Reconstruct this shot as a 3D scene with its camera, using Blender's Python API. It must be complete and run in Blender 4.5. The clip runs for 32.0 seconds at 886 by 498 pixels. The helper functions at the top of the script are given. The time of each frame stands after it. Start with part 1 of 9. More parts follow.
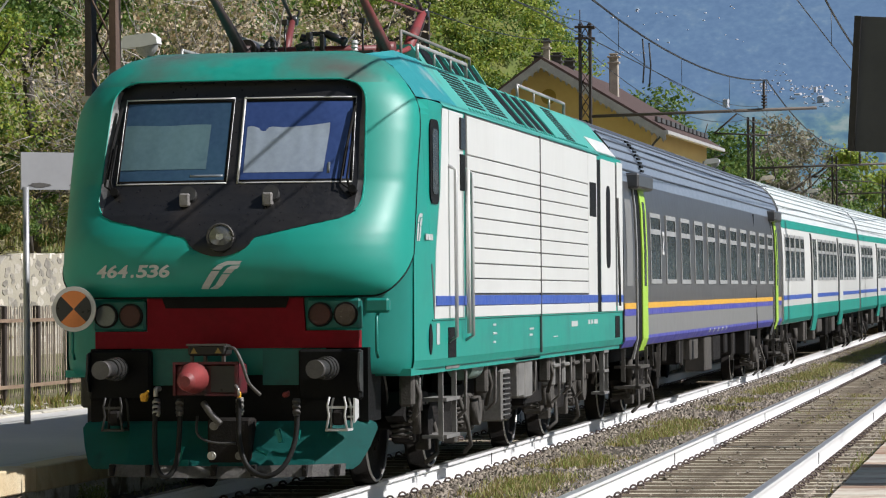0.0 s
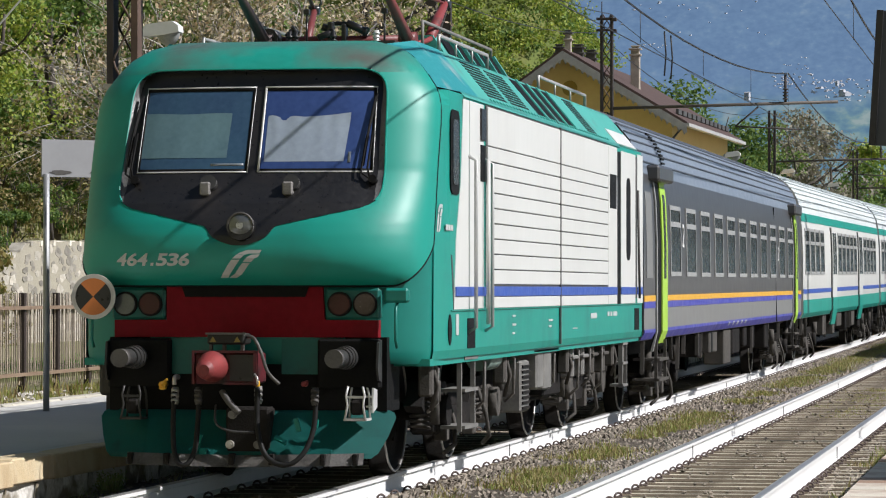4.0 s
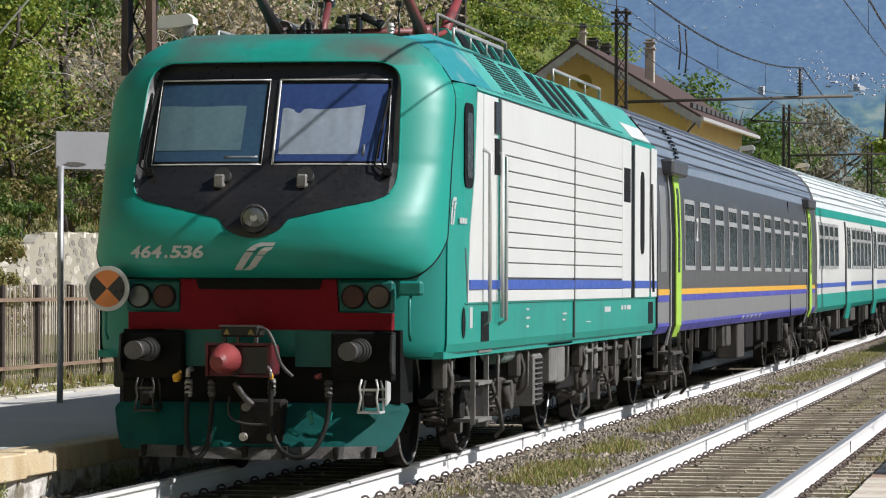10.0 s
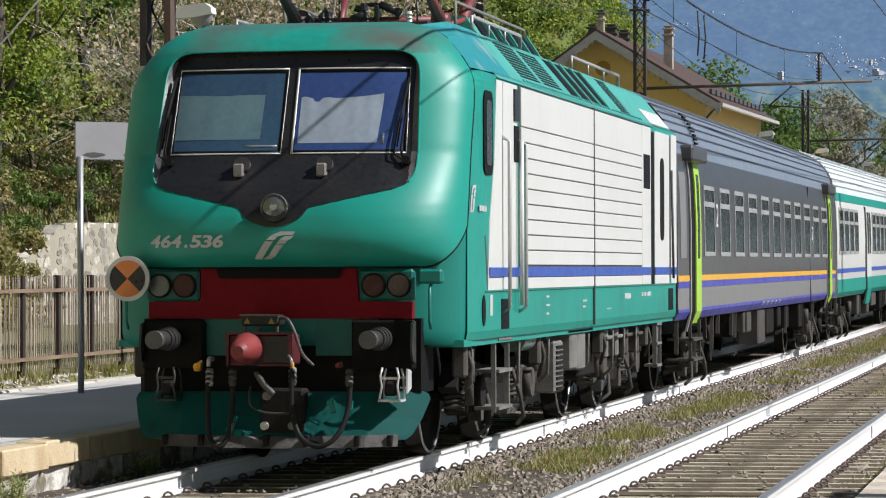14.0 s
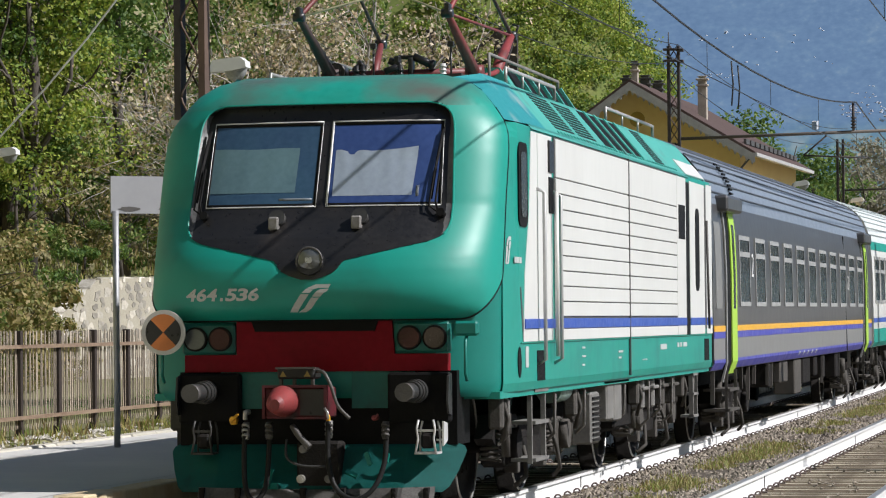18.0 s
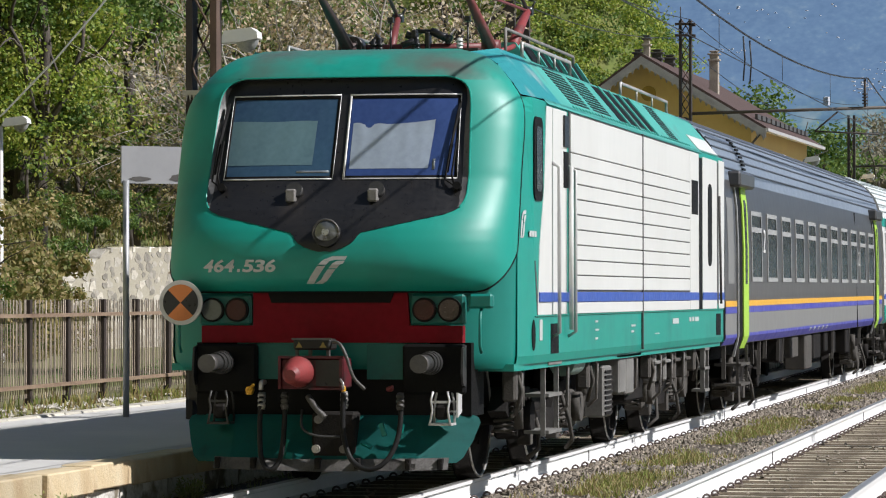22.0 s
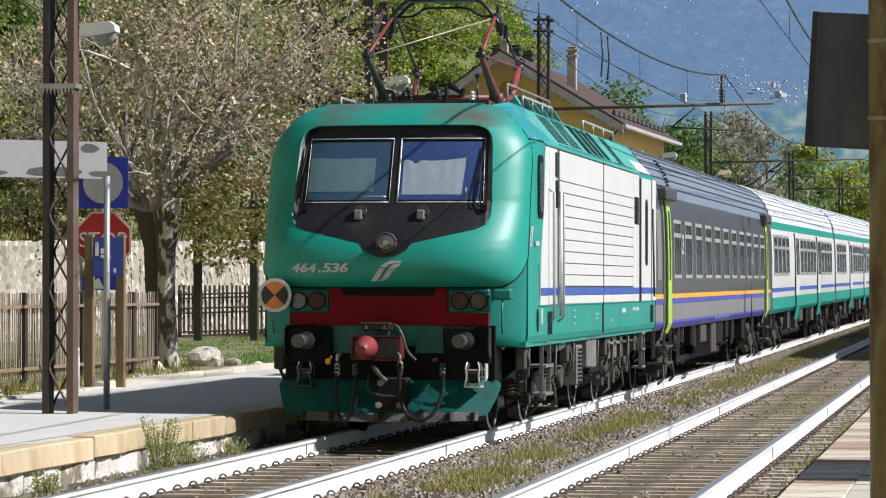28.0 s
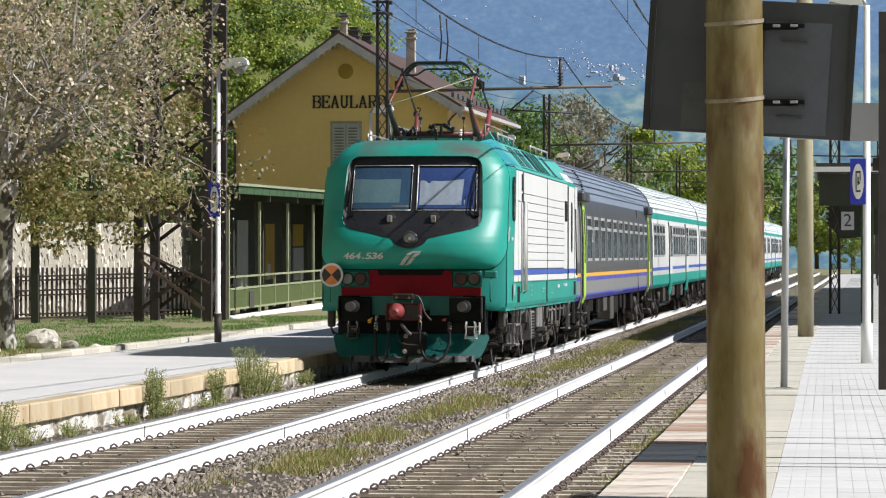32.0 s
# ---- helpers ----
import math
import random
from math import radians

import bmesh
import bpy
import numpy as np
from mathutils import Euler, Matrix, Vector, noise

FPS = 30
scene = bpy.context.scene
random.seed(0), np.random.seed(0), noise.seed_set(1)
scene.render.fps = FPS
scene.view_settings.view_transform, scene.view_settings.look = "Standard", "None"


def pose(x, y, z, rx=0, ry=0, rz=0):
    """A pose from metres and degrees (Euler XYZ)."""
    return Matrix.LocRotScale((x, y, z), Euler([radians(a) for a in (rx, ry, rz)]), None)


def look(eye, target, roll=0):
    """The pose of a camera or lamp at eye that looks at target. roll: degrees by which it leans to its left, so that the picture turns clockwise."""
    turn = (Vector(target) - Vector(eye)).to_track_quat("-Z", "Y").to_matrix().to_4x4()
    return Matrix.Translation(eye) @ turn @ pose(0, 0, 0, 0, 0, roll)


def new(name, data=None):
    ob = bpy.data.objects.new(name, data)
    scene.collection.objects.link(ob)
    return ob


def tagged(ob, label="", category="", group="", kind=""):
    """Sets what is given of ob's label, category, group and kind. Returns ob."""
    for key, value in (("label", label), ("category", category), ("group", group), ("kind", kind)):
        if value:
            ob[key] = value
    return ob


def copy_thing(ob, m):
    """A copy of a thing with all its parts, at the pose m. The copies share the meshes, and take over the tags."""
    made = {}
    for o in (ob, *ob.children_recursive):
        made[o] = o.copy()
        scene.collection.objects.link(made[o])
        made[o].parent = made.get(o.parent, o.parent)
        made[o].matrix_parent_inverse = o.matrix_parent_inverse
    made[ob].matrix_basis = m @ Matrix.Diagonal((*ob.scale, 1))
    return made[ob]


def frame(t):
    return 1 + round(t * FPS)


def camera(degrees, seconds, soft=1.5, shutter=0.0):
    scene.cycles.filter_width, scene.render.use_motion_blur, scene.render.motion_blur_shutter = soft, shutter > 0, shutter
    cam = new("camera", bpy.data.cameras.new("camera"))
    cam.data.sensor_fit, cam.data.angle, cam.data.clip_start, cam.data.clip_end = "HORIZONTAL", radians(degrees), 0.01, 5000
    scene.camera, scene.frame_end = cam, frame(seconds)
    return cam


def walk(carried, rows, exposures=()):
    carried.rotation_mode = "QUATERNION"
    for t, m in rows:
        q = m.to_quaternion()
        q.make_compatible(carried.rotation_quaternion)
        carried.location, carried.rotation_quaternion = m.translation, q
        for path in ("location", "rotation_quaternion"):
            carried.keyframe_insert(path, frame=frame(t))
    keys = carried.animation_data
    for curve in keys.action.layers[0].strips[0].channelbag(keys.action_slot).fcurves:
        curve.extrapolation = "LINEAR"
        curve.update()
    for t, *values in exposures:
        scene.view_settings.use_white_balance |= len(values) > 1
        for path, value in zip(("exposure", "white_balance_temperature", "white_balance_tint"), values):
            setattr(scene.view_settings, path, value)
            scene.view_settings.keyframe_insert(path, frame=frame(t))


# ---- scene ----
cam = camera(14.875, 32.0, soft=1.15)
EYE = (6.50, 0.0, 1.61)

# seconds, turn to the left, tilt up, roll: a camera held by hand on the platform
PATH = [
    (0, 9.921, 0.835, -0.504), (0.5, 9.980, 0.806, -0.503), (1, 10.010, 0.921, -0.402), (1.5, 10.090, 0.899, -0.297),
    (2, 10.109, 0.848, -0.222), (2.5, 10.126, 0.771, -0.171), (3, 10.051, 0.700, -0.097), (3.5, 10.170, 0.671, -0.087),
    (5.5, 10.375, 0.752, 0.168), (6, 10.338, 0.722, 0.174), (6.5, 10.302, 0.699, 0.132), (7, 10.305, 0.684, 0.131),
    (7.5, 10.353, 0.652, 0.159), (8, 10.425, 0.659, 0.185), (8.5, 10.467, 0.630, 0.237), (9, 10.475, 0.628, 0.220),
    (9.5, 10.506, 0.591, 0.187), (10, 10.491, 0.562, 0.186), (10.5, 10.504, 0.553, 0.111), (11, 10.538, 0.533, 0.060),
    (11.5, 10.529, 0.531, 0.037), (12, 10.569, 0.518, 0.058), (12.5, 10.628, 0.452, 0.003), (13, 10.614, 0.364, 0.003),
    (13.5, 10.595, 0.338, -0.100), (14, 10.826, 0.357, -0.208), (14.5, 11.112, 0.580, -0.208), (16.5, 11.399, 0.650, -0.364),
    (17, 11.397, 0.768, -0.465), (17.5, 11.358, 1.346, -0.558), (18, 11.415, 1.238, -0.581), (18.5, 11.595, 0.953, -0.560),
    (19, 11.596, 0.870, -0.615), (19.5, 11.509, 1.095, -0.565), (20, 11.449, 1.136, -0.541), (20.5, 11.566, 0.666, -0.450),
    (21, 11.598, 0.728, -0.258), (21.5, 11.579, 0.829, -0.165), (22, 11.587, 0.777, -0.074), (22.5, 11.610, 0.693, 0.030),
    (23, 11.518, 0.673, 0.079), (23.5, 11.385, 0.690, 0.097), (24, 11.302, 0.691, 0.112), (24.5, 11.155, 0.607, 0.089),
    (26.5, 10.349, 0.664, 0.065), (27, 9.736, 0.730, 0.079), (27.5, 9.368, 0.736, -0.026), (28, 9.188, 0.688, 0.048),
    (28.5, 8.954, 0.659, 0.063), (29, 8.542, 0.637, 0.094), (29.5, 8.124, 0.566, 0.100), (30, 7.690, 0.543, 0.045),
    (30.5, 7.375, 0.535, 0.055), (31, 7.095, 0.558, 0.037), (31.5, 6.794, 0.464, 0.038), (32, 6.466, 0.393, 0.077),
]


def aim(turn, tilt, roll):
    y, p = radians(turn), radians(tilt)
    way = Vector((-math.sin(y) * math.cos(p), math.cos(y) * math.cos(p), math.sin(p)))
    return look(EYE, Vector(EYE) + way, roll)


walk(cam, [(t, aim(a, b, c)) for t, a, b, c in PATH], [(0, 0.08), (24, 0.13), (28, 0.22), (32, 0.30)])

# ---- light ----
SUN = Vector((3.6, -0.28, 3.3)).normalized()
world = bpy.data.worlds.new("sky")
scene.world = world
world.use_nodes = True
_n = world.node_tree.nodes
_sky = _n.new("ShaderNodeTexSky")
_sky.sky_type, _sky.sun_disc = "NISHITA", False
_sky.sun_elevation = math.asin(SUN.z)
_sky.sun_rotation = math.atan2(SUN.x, SUN.y)
_sky.altitude = 1100
world.node_tree.links.new(_sky.outputs[0], _n["Background"].inputs[0])
_n["Background"].inputs[1].default_value = 0.058
sun = new("sun", bpy.data.lights.new("sun", "SUN"))
sun.data.energy, sun.data.angle, sun.data.color = 5.1, radians(0.53), (0.985, 0.958, 0.955)
sun.matrix_world = look((0, 0, 60), Vector((0, 0, 60)) - SUN)

# ---- materials ----
MATS = {}


def mat(name, color, rough=0.6, metal=0.0, vary=0.25, scale=6.0, bump=0.15, bscale=60.0, tint=None, rnd=0.0, rvar=0.12,
        island=0.0, coat=0.0, dirt=None, dscale=1.2, dlow=0.52, dhigh=0.68, stretch=(1, 1, 1)):
    """A surface with broad stains, fine grain and relief. tint: second colour of the stains; dirt: a third that lies in patches."""
    m = bpy.data.materials.new(name)
    m.use_nodes = True
    nt = m.node_tree
    N, L = nt.nodes, nt.links
    b = N["Principled BSDF"]
    b.inputs["Roughness"].default_value, b.inputs["Metallic"].default_value = rough, metal
    if coat:
        b.inputs["Coat Weight"].default_value, b.inputs["Coat Roughness"].default_value = coat, 0.34
    tc = N.new("ShaderNodeTexCoord")
    mp = N.new("ShaderNodeMapping")
    mp.inputs["Scale"].default_value = stretch
    L.new(tc.outputs["Object"], mp.inputs[0])

    def tex(s, detail=4):
        x = N.new("ShaderNodeTexNoise")
        x.inputs["Scale"].default_value, x.inputs["Detail"].default_value = s, detail
        L.new(mp.outputs[0], x.inputs["Vector"])
        return x.outputs["Fac"]

    def mix(fac, a, c, kind="MIX"):
        x = N.new("ShaderNodeMix")
        x.data_type, x.blend_type = "RGBA", kind
        if hasattr(fac, "links"):
            L.new(fac, x.inputs[0])
        else:
            x.inputs[0].default_value = fac
        for i, v in ((6, a), (7, c)):
            if hasattr(v, "links"):
                L.new(v, x.inputs[i])
            else:
                x.inputs[i].default_value = (*v, 1)
        return x.outputs[2]

    def span(v, lo, hi, a, c):
        x = N.new("ShaderNodeMapRange")
        L.new(v, x.inputs[0])
        for i, w in zip((1, 2, 3, 4), (lo, hi, a, c)):
            x.inputs[i].default_value = w
        return x.outputs[0]

    second = tint or tuple(c * 0.55 for c in color)
    col = mix(span(tex(scale), 0.35, 0.7, 0.0, min(1.0, vary * 2)), color, second)
    grain = tex(scale * 9, 6)
    col = mix(span(grain, 0.3, 0.7, 0.0, vary), col, tuple(min(1, c * 1.35 + 0.01) for c in color))
    if dirt:
        col = mix(span(tex(dscale, 8), dlow, dhigh, 0.0, 0.9), col, dirt)
    for amount, kind in ((rnd, "object"), (island, "island")):
        if amount:
            g = N.new("ShaderNodeObjectInfo" if kind == "object" else "ShaderNodeNewGeometry")
            val = span(g.outputs["Random" if kind == "object" else "Random Per Island"], 0, 1, 1 - amount, 1 + amount)
            h = N.new("ShaderNodeHueSaturation")
            L.new(val, h.inputs["Value"])
            L.new(col, h.inputs["Color"])
            col = h.outputs[0]
    L.new(col, b.inputs["Base Color"])
    L.new(span(grain, 0.2, 0.8, max(0.03, rough - rvar), min(1, rough + rvar)), b.inputs["Roughness"])
    if bump:
        bp = N.new("ShaderNodeBump")
        bp.inputs["Strength"].default_value, bp.inputs["Distance"].default_value = bump, 0.02
        L.new(tex(bscale, 5), bp.inputs["Height"])
        L.new(bp.outputs[0], b.inputs["Normal"])
    MATS[name] = m
    return m


def leafmat(name, colors, rough=0.6):
    """Leaves of several colours, chosen leaf by leaf, that let some light through."""
    m = bpy.data.materials.new(name)
    m.use_nodes = True
    N, L = m.node_tree.nodes, m.node_tree.links
    b = N["Principled BSDF"]
    g = N.new("ShaderNodeNewGeometry")
    r = N.new("ShaderNodeValToRGB")
    r.color_ramp.interpolation = "LINEAR"
    for i, c in enumerate(colors):
        e = r.color_ramp.elements[i] if i < 2 else r.color_ramp.elements.new(1)
        e.position, e.color = i / (len(colors) - 1), (*c, 1)
    L.new(g.outputs["Random Per Island"], r.inputs[0])
    L.new(r.outputs[0], b.inputs["Base Color"])
    b.inputs["Roughness"].default_value = rough
    t = N.new("ShaderNodeBsdfTranslucent")
    L.new(r.outputs[0], t.inputs[0])
    s = N.new("ShaderNodeMixShader")
    s.inputs[0].default_value = 0.4
    L.new(b.outputs[0], s.inputs[1])
    L.new(t.outputs[0], s.inputs[2])
    L.new(s.outputs[0], N["Material Output"].inputs[0])
    MATS[name] = m
    return m


def glassmat(name, color, rough=0.06, spec=0.6, vary=0.1, scale=0.7, tint=None):
    m = mat(name, color, rough, 0.0, vary, scale, 0.0, tint=tint)
    b = m.node_tree.nodes["Principled BSDF"]
    b.inputs["Specular IOR Level"].default_value = spec
    return m


GREEN = mat("xmpr_green", (0.004, 0.275, 0.215), 0.46, 0, 0.04, 0.9, 0.0, 9, tint=(0.004, 0.24, 0.19), coat=0.05, rvar=0.02,
            dirt=(0.012, 0.185, 0.15), dscale=1.7, dlow=0.52, dhigh=0.82)
GREEN_TOP = mat("sooty_green", (0.008, 0.28, 0.22), 0.4, 0, 0.25, 1.6, 0.06, 40, tint=(0.02, 0.17, 0.13), dirt=(0.11, 0.095, 0.085),
                dscale=1.1, dlow=0.47, dhigh=0.72)
# base darkened for shade low on the front; the patches are grime
GREENDK = mat("grimy_shaded_green", (0.003, 0.125, 0.105), 0.5, 0, 0.3, 2.5, 0.1, 30, tint=(0.004, 0.08, 0.06), dirt=(0.02, 0.03, 0.026), dscale=3, dlow=0.55, dhigh=0.75)
# darker copy of the shell green, standing in for shade low down
GREENLOW = mat("shaded_lower_green", (0.003, 0.19, 0.155), 0.42, 0, 0.15, 1.5, 0.0, 9, tint=(0.004, 0.14, 0.115), rvar=0.03, dirt=(0.01, 0.10, 0.085), dscale=1.6, dlow=0.55, dhigh=0.8)
PLOUGHGREEN = mat("plough_green", (0.003, 0.15, 0.135), 0.6, 0, 0.3, 2.5, 0.0, tint=(0.004, 0.11, 0.10), dirt=(0.012, 0.05, 0.045), dscale=3, dlow=0.58, dhigh=0.8)
TRIYEL = mat("faded_yellow", (0.30, 0.22, 0.05), 0.6, 0, 0.2, 6, 0.02)
SCUFF = mat("scuffed_steel", (0.22, 0.21, 0.2), 0.6, 0.1, 0.5, 6, 0.2, tint=(0.08, 0.075, 0.07))
GREEN_ROOF = mat("roof_green", (0.06, 0.345, 0.295), 0.55, 0, 0.3, 1.5, 0.03, 20, tint=(0.05, 0.27, 0.235), dirt=(0.10, 0.16, 0.15), dscale=2.5, dlow=0.56, dhigh=0.75)
EQUIP = mat("equipment_grey", (0.19, 0.185, 0.172), 0.7, 0, 0.4, 4, 0.1, 30, tint=(0.09, 0.085, 0.08))
ROOFRIB = mat("roof_rib_dark", (0.085, 0.10, 0.125), 0.6, 0, 0.2, 3, 0.03)
ROOFRIBLT = mat("roof_rib_pale", (0.36, 0.41, 0.41), 0.6, 0, 0.2, 3, 0.03)
TURQ = mat("faded_turquoise", (0.012, 0.235, 0.255), 0.5, 0, 0.25, 2.0, 0.03, 20, tint=(0.012, 0.20, 0.22), dirt=(0.30, 0.36, 0.36), dscale=1.2, dlow=0.58, dhigh=0.68)
WHITE = mat("coach_white", (0.63, 0.635, 0.61), 0.42, 0, 0.16, 0.9, 0.0, 30, tint=(0.52, 0.51, 0.475), rvar=0.04, stretch=(1, 1, 0.4))
WHITE_ROOF = mat("white_roof", (0.6, 0.64, 0.64), 0.55, 0, 0.2, 0.8, 0.05, 30, tint=(0.45, 0.5, 0.51))
BLUE = mat("stripe_blue", (0.035, 0.09, 0.40), 0.4, 0, 0.15, 2, 0.03)
VIOLET = mat("stripe_violet", (0.052, 0.054, 0.36), 0.4, 0, 0.15, 0.6, 0.0, tint=(0.16, 0.15, 0.35))
YELLOW = mat("stripe_yellow", (0.75, 0.40, 0.03), 0.4, 0, 0.1, 2, 0.03)
LIME = mat("door_lime", (0.38, 0.62, 0.06), 0.45, 0, 0.12, 2, 0.03)
GREY = mat("coach_grey", (0.062, 0.062, 0.065), 0.36, 0, 0.07, 0.6, 0.0, 12, rvar=0.03, tint=(0.105, 0.10, 0.10), coat=0.15)
GREYLT = mat("coach_light_grey", (0.20, 0.197, 0.19), 0.42, 0, 0.12, 0.5, 0.0, 30, rvar=0.04, tint=(0.2, 0.2, 0.2))
ROOFGREY = mat("roof_grey", (0.165, 0.20, 0.25), 0.42, 0, 0.35, 1.2, 0.05, 30, tint=(0.225, 0.265, 0.315), stretch=(1, 0.3, 1))
# paler than the mask, to paint the sun caught on its bevel
MASKRIM = mat("sunlit_rim", (0.16, 0.16, 0.16), 0.35, 0.2, 0.5, 4, 0.1, tint=(0.06, 0.06, 0.06))
COUPBOX = mat("coupler_box_red", (0.095, 0.006, 0.012), 0.6, 0, 0.5, 5, 0.1, tint=(0.05, 0.008, 0.01), dirt=(0.02, 0.014, 0.013), dscale=5, dlow=0.5, dhigh=0.65)
MASK = mat("mask_black", (0.013, 0.013, 0.014), 0.34, 0, 0.3, 3, 0.05, 40, tint=(0.022, 0.021, 0.02), dirt=(0.04, 0.034, 0.03),
           dscale=1.8, dlow=0.56, dhigh=0.85)
DARK = mat("underframe", (0.012, 0.0115, 0.011), 0.8, 0, 0.5, 3, 0.3, 50, tint=(0.026, 0.022, 0.02))
DARKLT = mat("underframe_dusty", (0.07, 0.066, 0.06), 0.75, 0, 0.4, 4, 0.3, 50, tint=(0.11, 0.10, 0.09))
BLACK = mat("rubber_black", (0.007, 0.007, 0.007), 0.6, 0, 0.3, 5, 0.1)
RED = mat("buffer_red", (0.20, 0.004, 0.012), 0.6, 0, 0.35, 2, 0.05, tint=(0.12, 0.008, 0.012))
REDLT = mat("coupler_red", (0.25, 0.034, 0.034), 0.55, 0, 0.45, 6, 0.1, tint=(0.15, 0.03, 0.03), dirt=(0.05, 0.03, 0.028), dscale=4, dlow=0.56, dhigh=0.75)
REDPANT = mat("pantograph_red", (0.17, 0.03, 0.028), 0.5, 0, 0.4, 4, 0.1, tint=(0.12, 0.03, 0.03))
STEEL = mat("steel", (0.45, 0.44, 0.42), 0.4, 0.6, 0.3, 5, 0.1, tint=(0.25, 0.24, 0.23))
STEELDK = mat("steel_dark", (0.10, 0.095, 0.09), 0.55, 0.3, 0.4, 5, 0.15)
BRASSROD = mat("brass_rod", (0.42, 0.37, 0.24), 0.45, 0.3, 0.4, 4, 0.1, tint=(0.25, 0.21, 0.13))
PANTDK = mat("pantograph_dark", (0.06, 0.034, 0.032), 0.55, 0.1, 0.4, 4, 0.1, tint=(0.03, 0.025, 0.025))
BUFFER = mat("buffer_steel", (0.041, 0.041, 0.040), 0.5, 0.2, 0.35, 5, 0.1)
CHROME = mat("lamp_rim", (0.55, 0.55, 0.55), 0.3, 0.9, 0.1, 5, 0)
ORANGE = mat("disc_orange", (0.62, 0.2, 0.05), 0.55, 0, 0.15, 5, 0.03)
PALE = mat("disc_white", (0.6, 0.59, 0.56), 0.5, 0, 0.2, 6, 0.03)
DECAL = mat("decal_white", (0.49, 0.52, 0.51), 0.5, 0, 0.2, 8, 0.02)
LENS = mat("lamp_glass", (0.17, 0.18, 0.18), 0.12, 0.5, 0.2, 8, 0.05)
LENSRED = mat("lamp_glass_red", (0.055, 0.014, 0.014), 0.15, 0.2, 0.2, 8, 0.05)
GLASS = glassmat("coach_glass", (0.042, 0.046, 0.045), 0.25, 0.15)
CABNAVY = glassmat("cab_glass_navy", (0.036, 0.068, 0.20), 0.08, 0.6, 0.3, 2.2, (0.022, 0.038, 0.11))
CABGLASS = glassmat("cab_glass", (0.038, 0.085, 0.14), 0.06, 0.6, 0.35, 2.2, (0.03, 0.056, 0.12))
FRAMELT = mat("frame_bright", (0.62, 0.62, 0.61), 0.4, 0.2, 0.2, 6, 0.02)
WINFRAME = mat("window_frame", (0.42, 0.42, 0.41), 0.45, 0.3, 0.2, 4, 0.03)
HOSE = mat("hose", (0.02, 0.02, 0.02), 0.45, 0, 0.2, 8, 0.1)
RAILTOP = mat("rail_polished", (0.5, 0.49, 0.47), 0.42, 0.75, 0.2, 3, 0.03)
RAILSIDE = mat("rail_whitened", (0.74, 0.74, 0.73), 0.6, 0, 0.12, 1.5, 0.05, tint=(0.62, 0.61, 0.59))
RUST = mat("rusty_clip", (0.12, 0.088, 0.08), 0.7, 0.1, 0.4, 20, 0.2)
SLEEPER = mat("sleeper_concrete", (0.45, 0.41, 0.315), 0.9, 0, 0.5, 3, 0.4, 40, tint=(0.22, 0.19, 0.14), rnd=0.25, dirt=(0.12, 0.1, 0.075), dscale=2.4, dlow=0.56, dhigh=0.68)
# sides coloured darker than the tops to stand for shade on them
SLEEPERSIDE = mat("sleeper_shaded_side", (0.14, 0.112, 0.08), 0.95, 0, 0.5, 6, 0.4, 40)
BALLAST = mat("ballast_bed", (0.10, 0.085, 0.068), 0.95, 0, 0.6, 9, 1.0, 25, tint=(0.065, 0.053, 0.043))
STONE = mat("ballast_stone", (0.245, 0.212, 0.17), 0.9, 0, 0.4, 8, 0.4, 40, tint=(0.15, 0.12, 0.095), island=0.5)
COPING = mat("coping_stone", (0.52, 0.41, 0.25), 0.85, 0, 0.4, 2.5, 0.4, 40, tint=(0.62, 0.55, 0.40), rnd=0.2,
             dirt=(0.36, 0.22, 0.10), dscale=1.9, dlow=0.49, dhigh=0.74)
RUBBLE = mat("rubble_wall", (0.62, 0.60, 0.56), 0.95, 0, 0.6, 4, 1.0, 14, tint=(0.36, 0.33, 0.28), dirt=(0.17, 0.14, 0.085), dscale=3.2, dlow=0.5, dhigh=0.6)
ASPHALT = mat("platform_asphalt", (0.56, 0.55, 0.525), 0.9, 0, 0.2, 0.8, 0.3, 90, tint=(0.47, 0.46, 0.44), dirt=(0.62, 0.60, 0.56),
              dscale=0.6)
KERBST = mat("kerb_stone", (0.5, 0.47, 0.40), 0.9, 0, 0.35, 3, 0.4, 40, tint=(0.38, 0.36, 0.29), rnd=0.12)
TILE = mat("platform_tile", (0.59, 0.585, 0.565), 0.85, 0, 0.25, 2.2, 0.2, 80, tint=(0.5, 0.49, 0.465), rnd=0.06, dirt=(0.46, 0.44, 0.40), dscale=0.9, dlow=0.58, dhigh=0.8)
JOINT = mat("tile_joint", (0.50, 0.49, 0.47), 0.95, 0, 0.3, 6, 0.3)
EDGEPALE = mat("edge_slab", (0.60, 0.56, 0.48), 0.85, 0, 0.4, 2.2, 0.3, 50, tint=(0.46, 0.36, 0.27), rnd=0.12,
               dirt=(0.27, 0.14, 0.085), dscale=1.7, dlow=0.49, dhigh=0.62)
EDGERUST = mat("edge_slab_rusty", (0.30, 0.18, 0.12), 0.85, 0, 0.5, 2.2, 0.3, 50, tint=(0.5, 0.4, 0.3), rnd=0.15, dirt=(0.5, 0.43, 0.35), dscale=2.0, dlow=0.5, dhigh=0.62)
SAND = mat("sand_strip", (0.55, 0.52, 0.43), 0.85, 0, 0.2, 3, 0.3, 60, rnd=0.06)
EARTH = mat("earth", (0.21, 0.185, 0.10), 0.95, 0, 0.5, 1.2, 0.6, 30, tint=(0.17, 0.18, 0.07), dirt=(0.17, 0.21, 0.06), dscale=0.4)
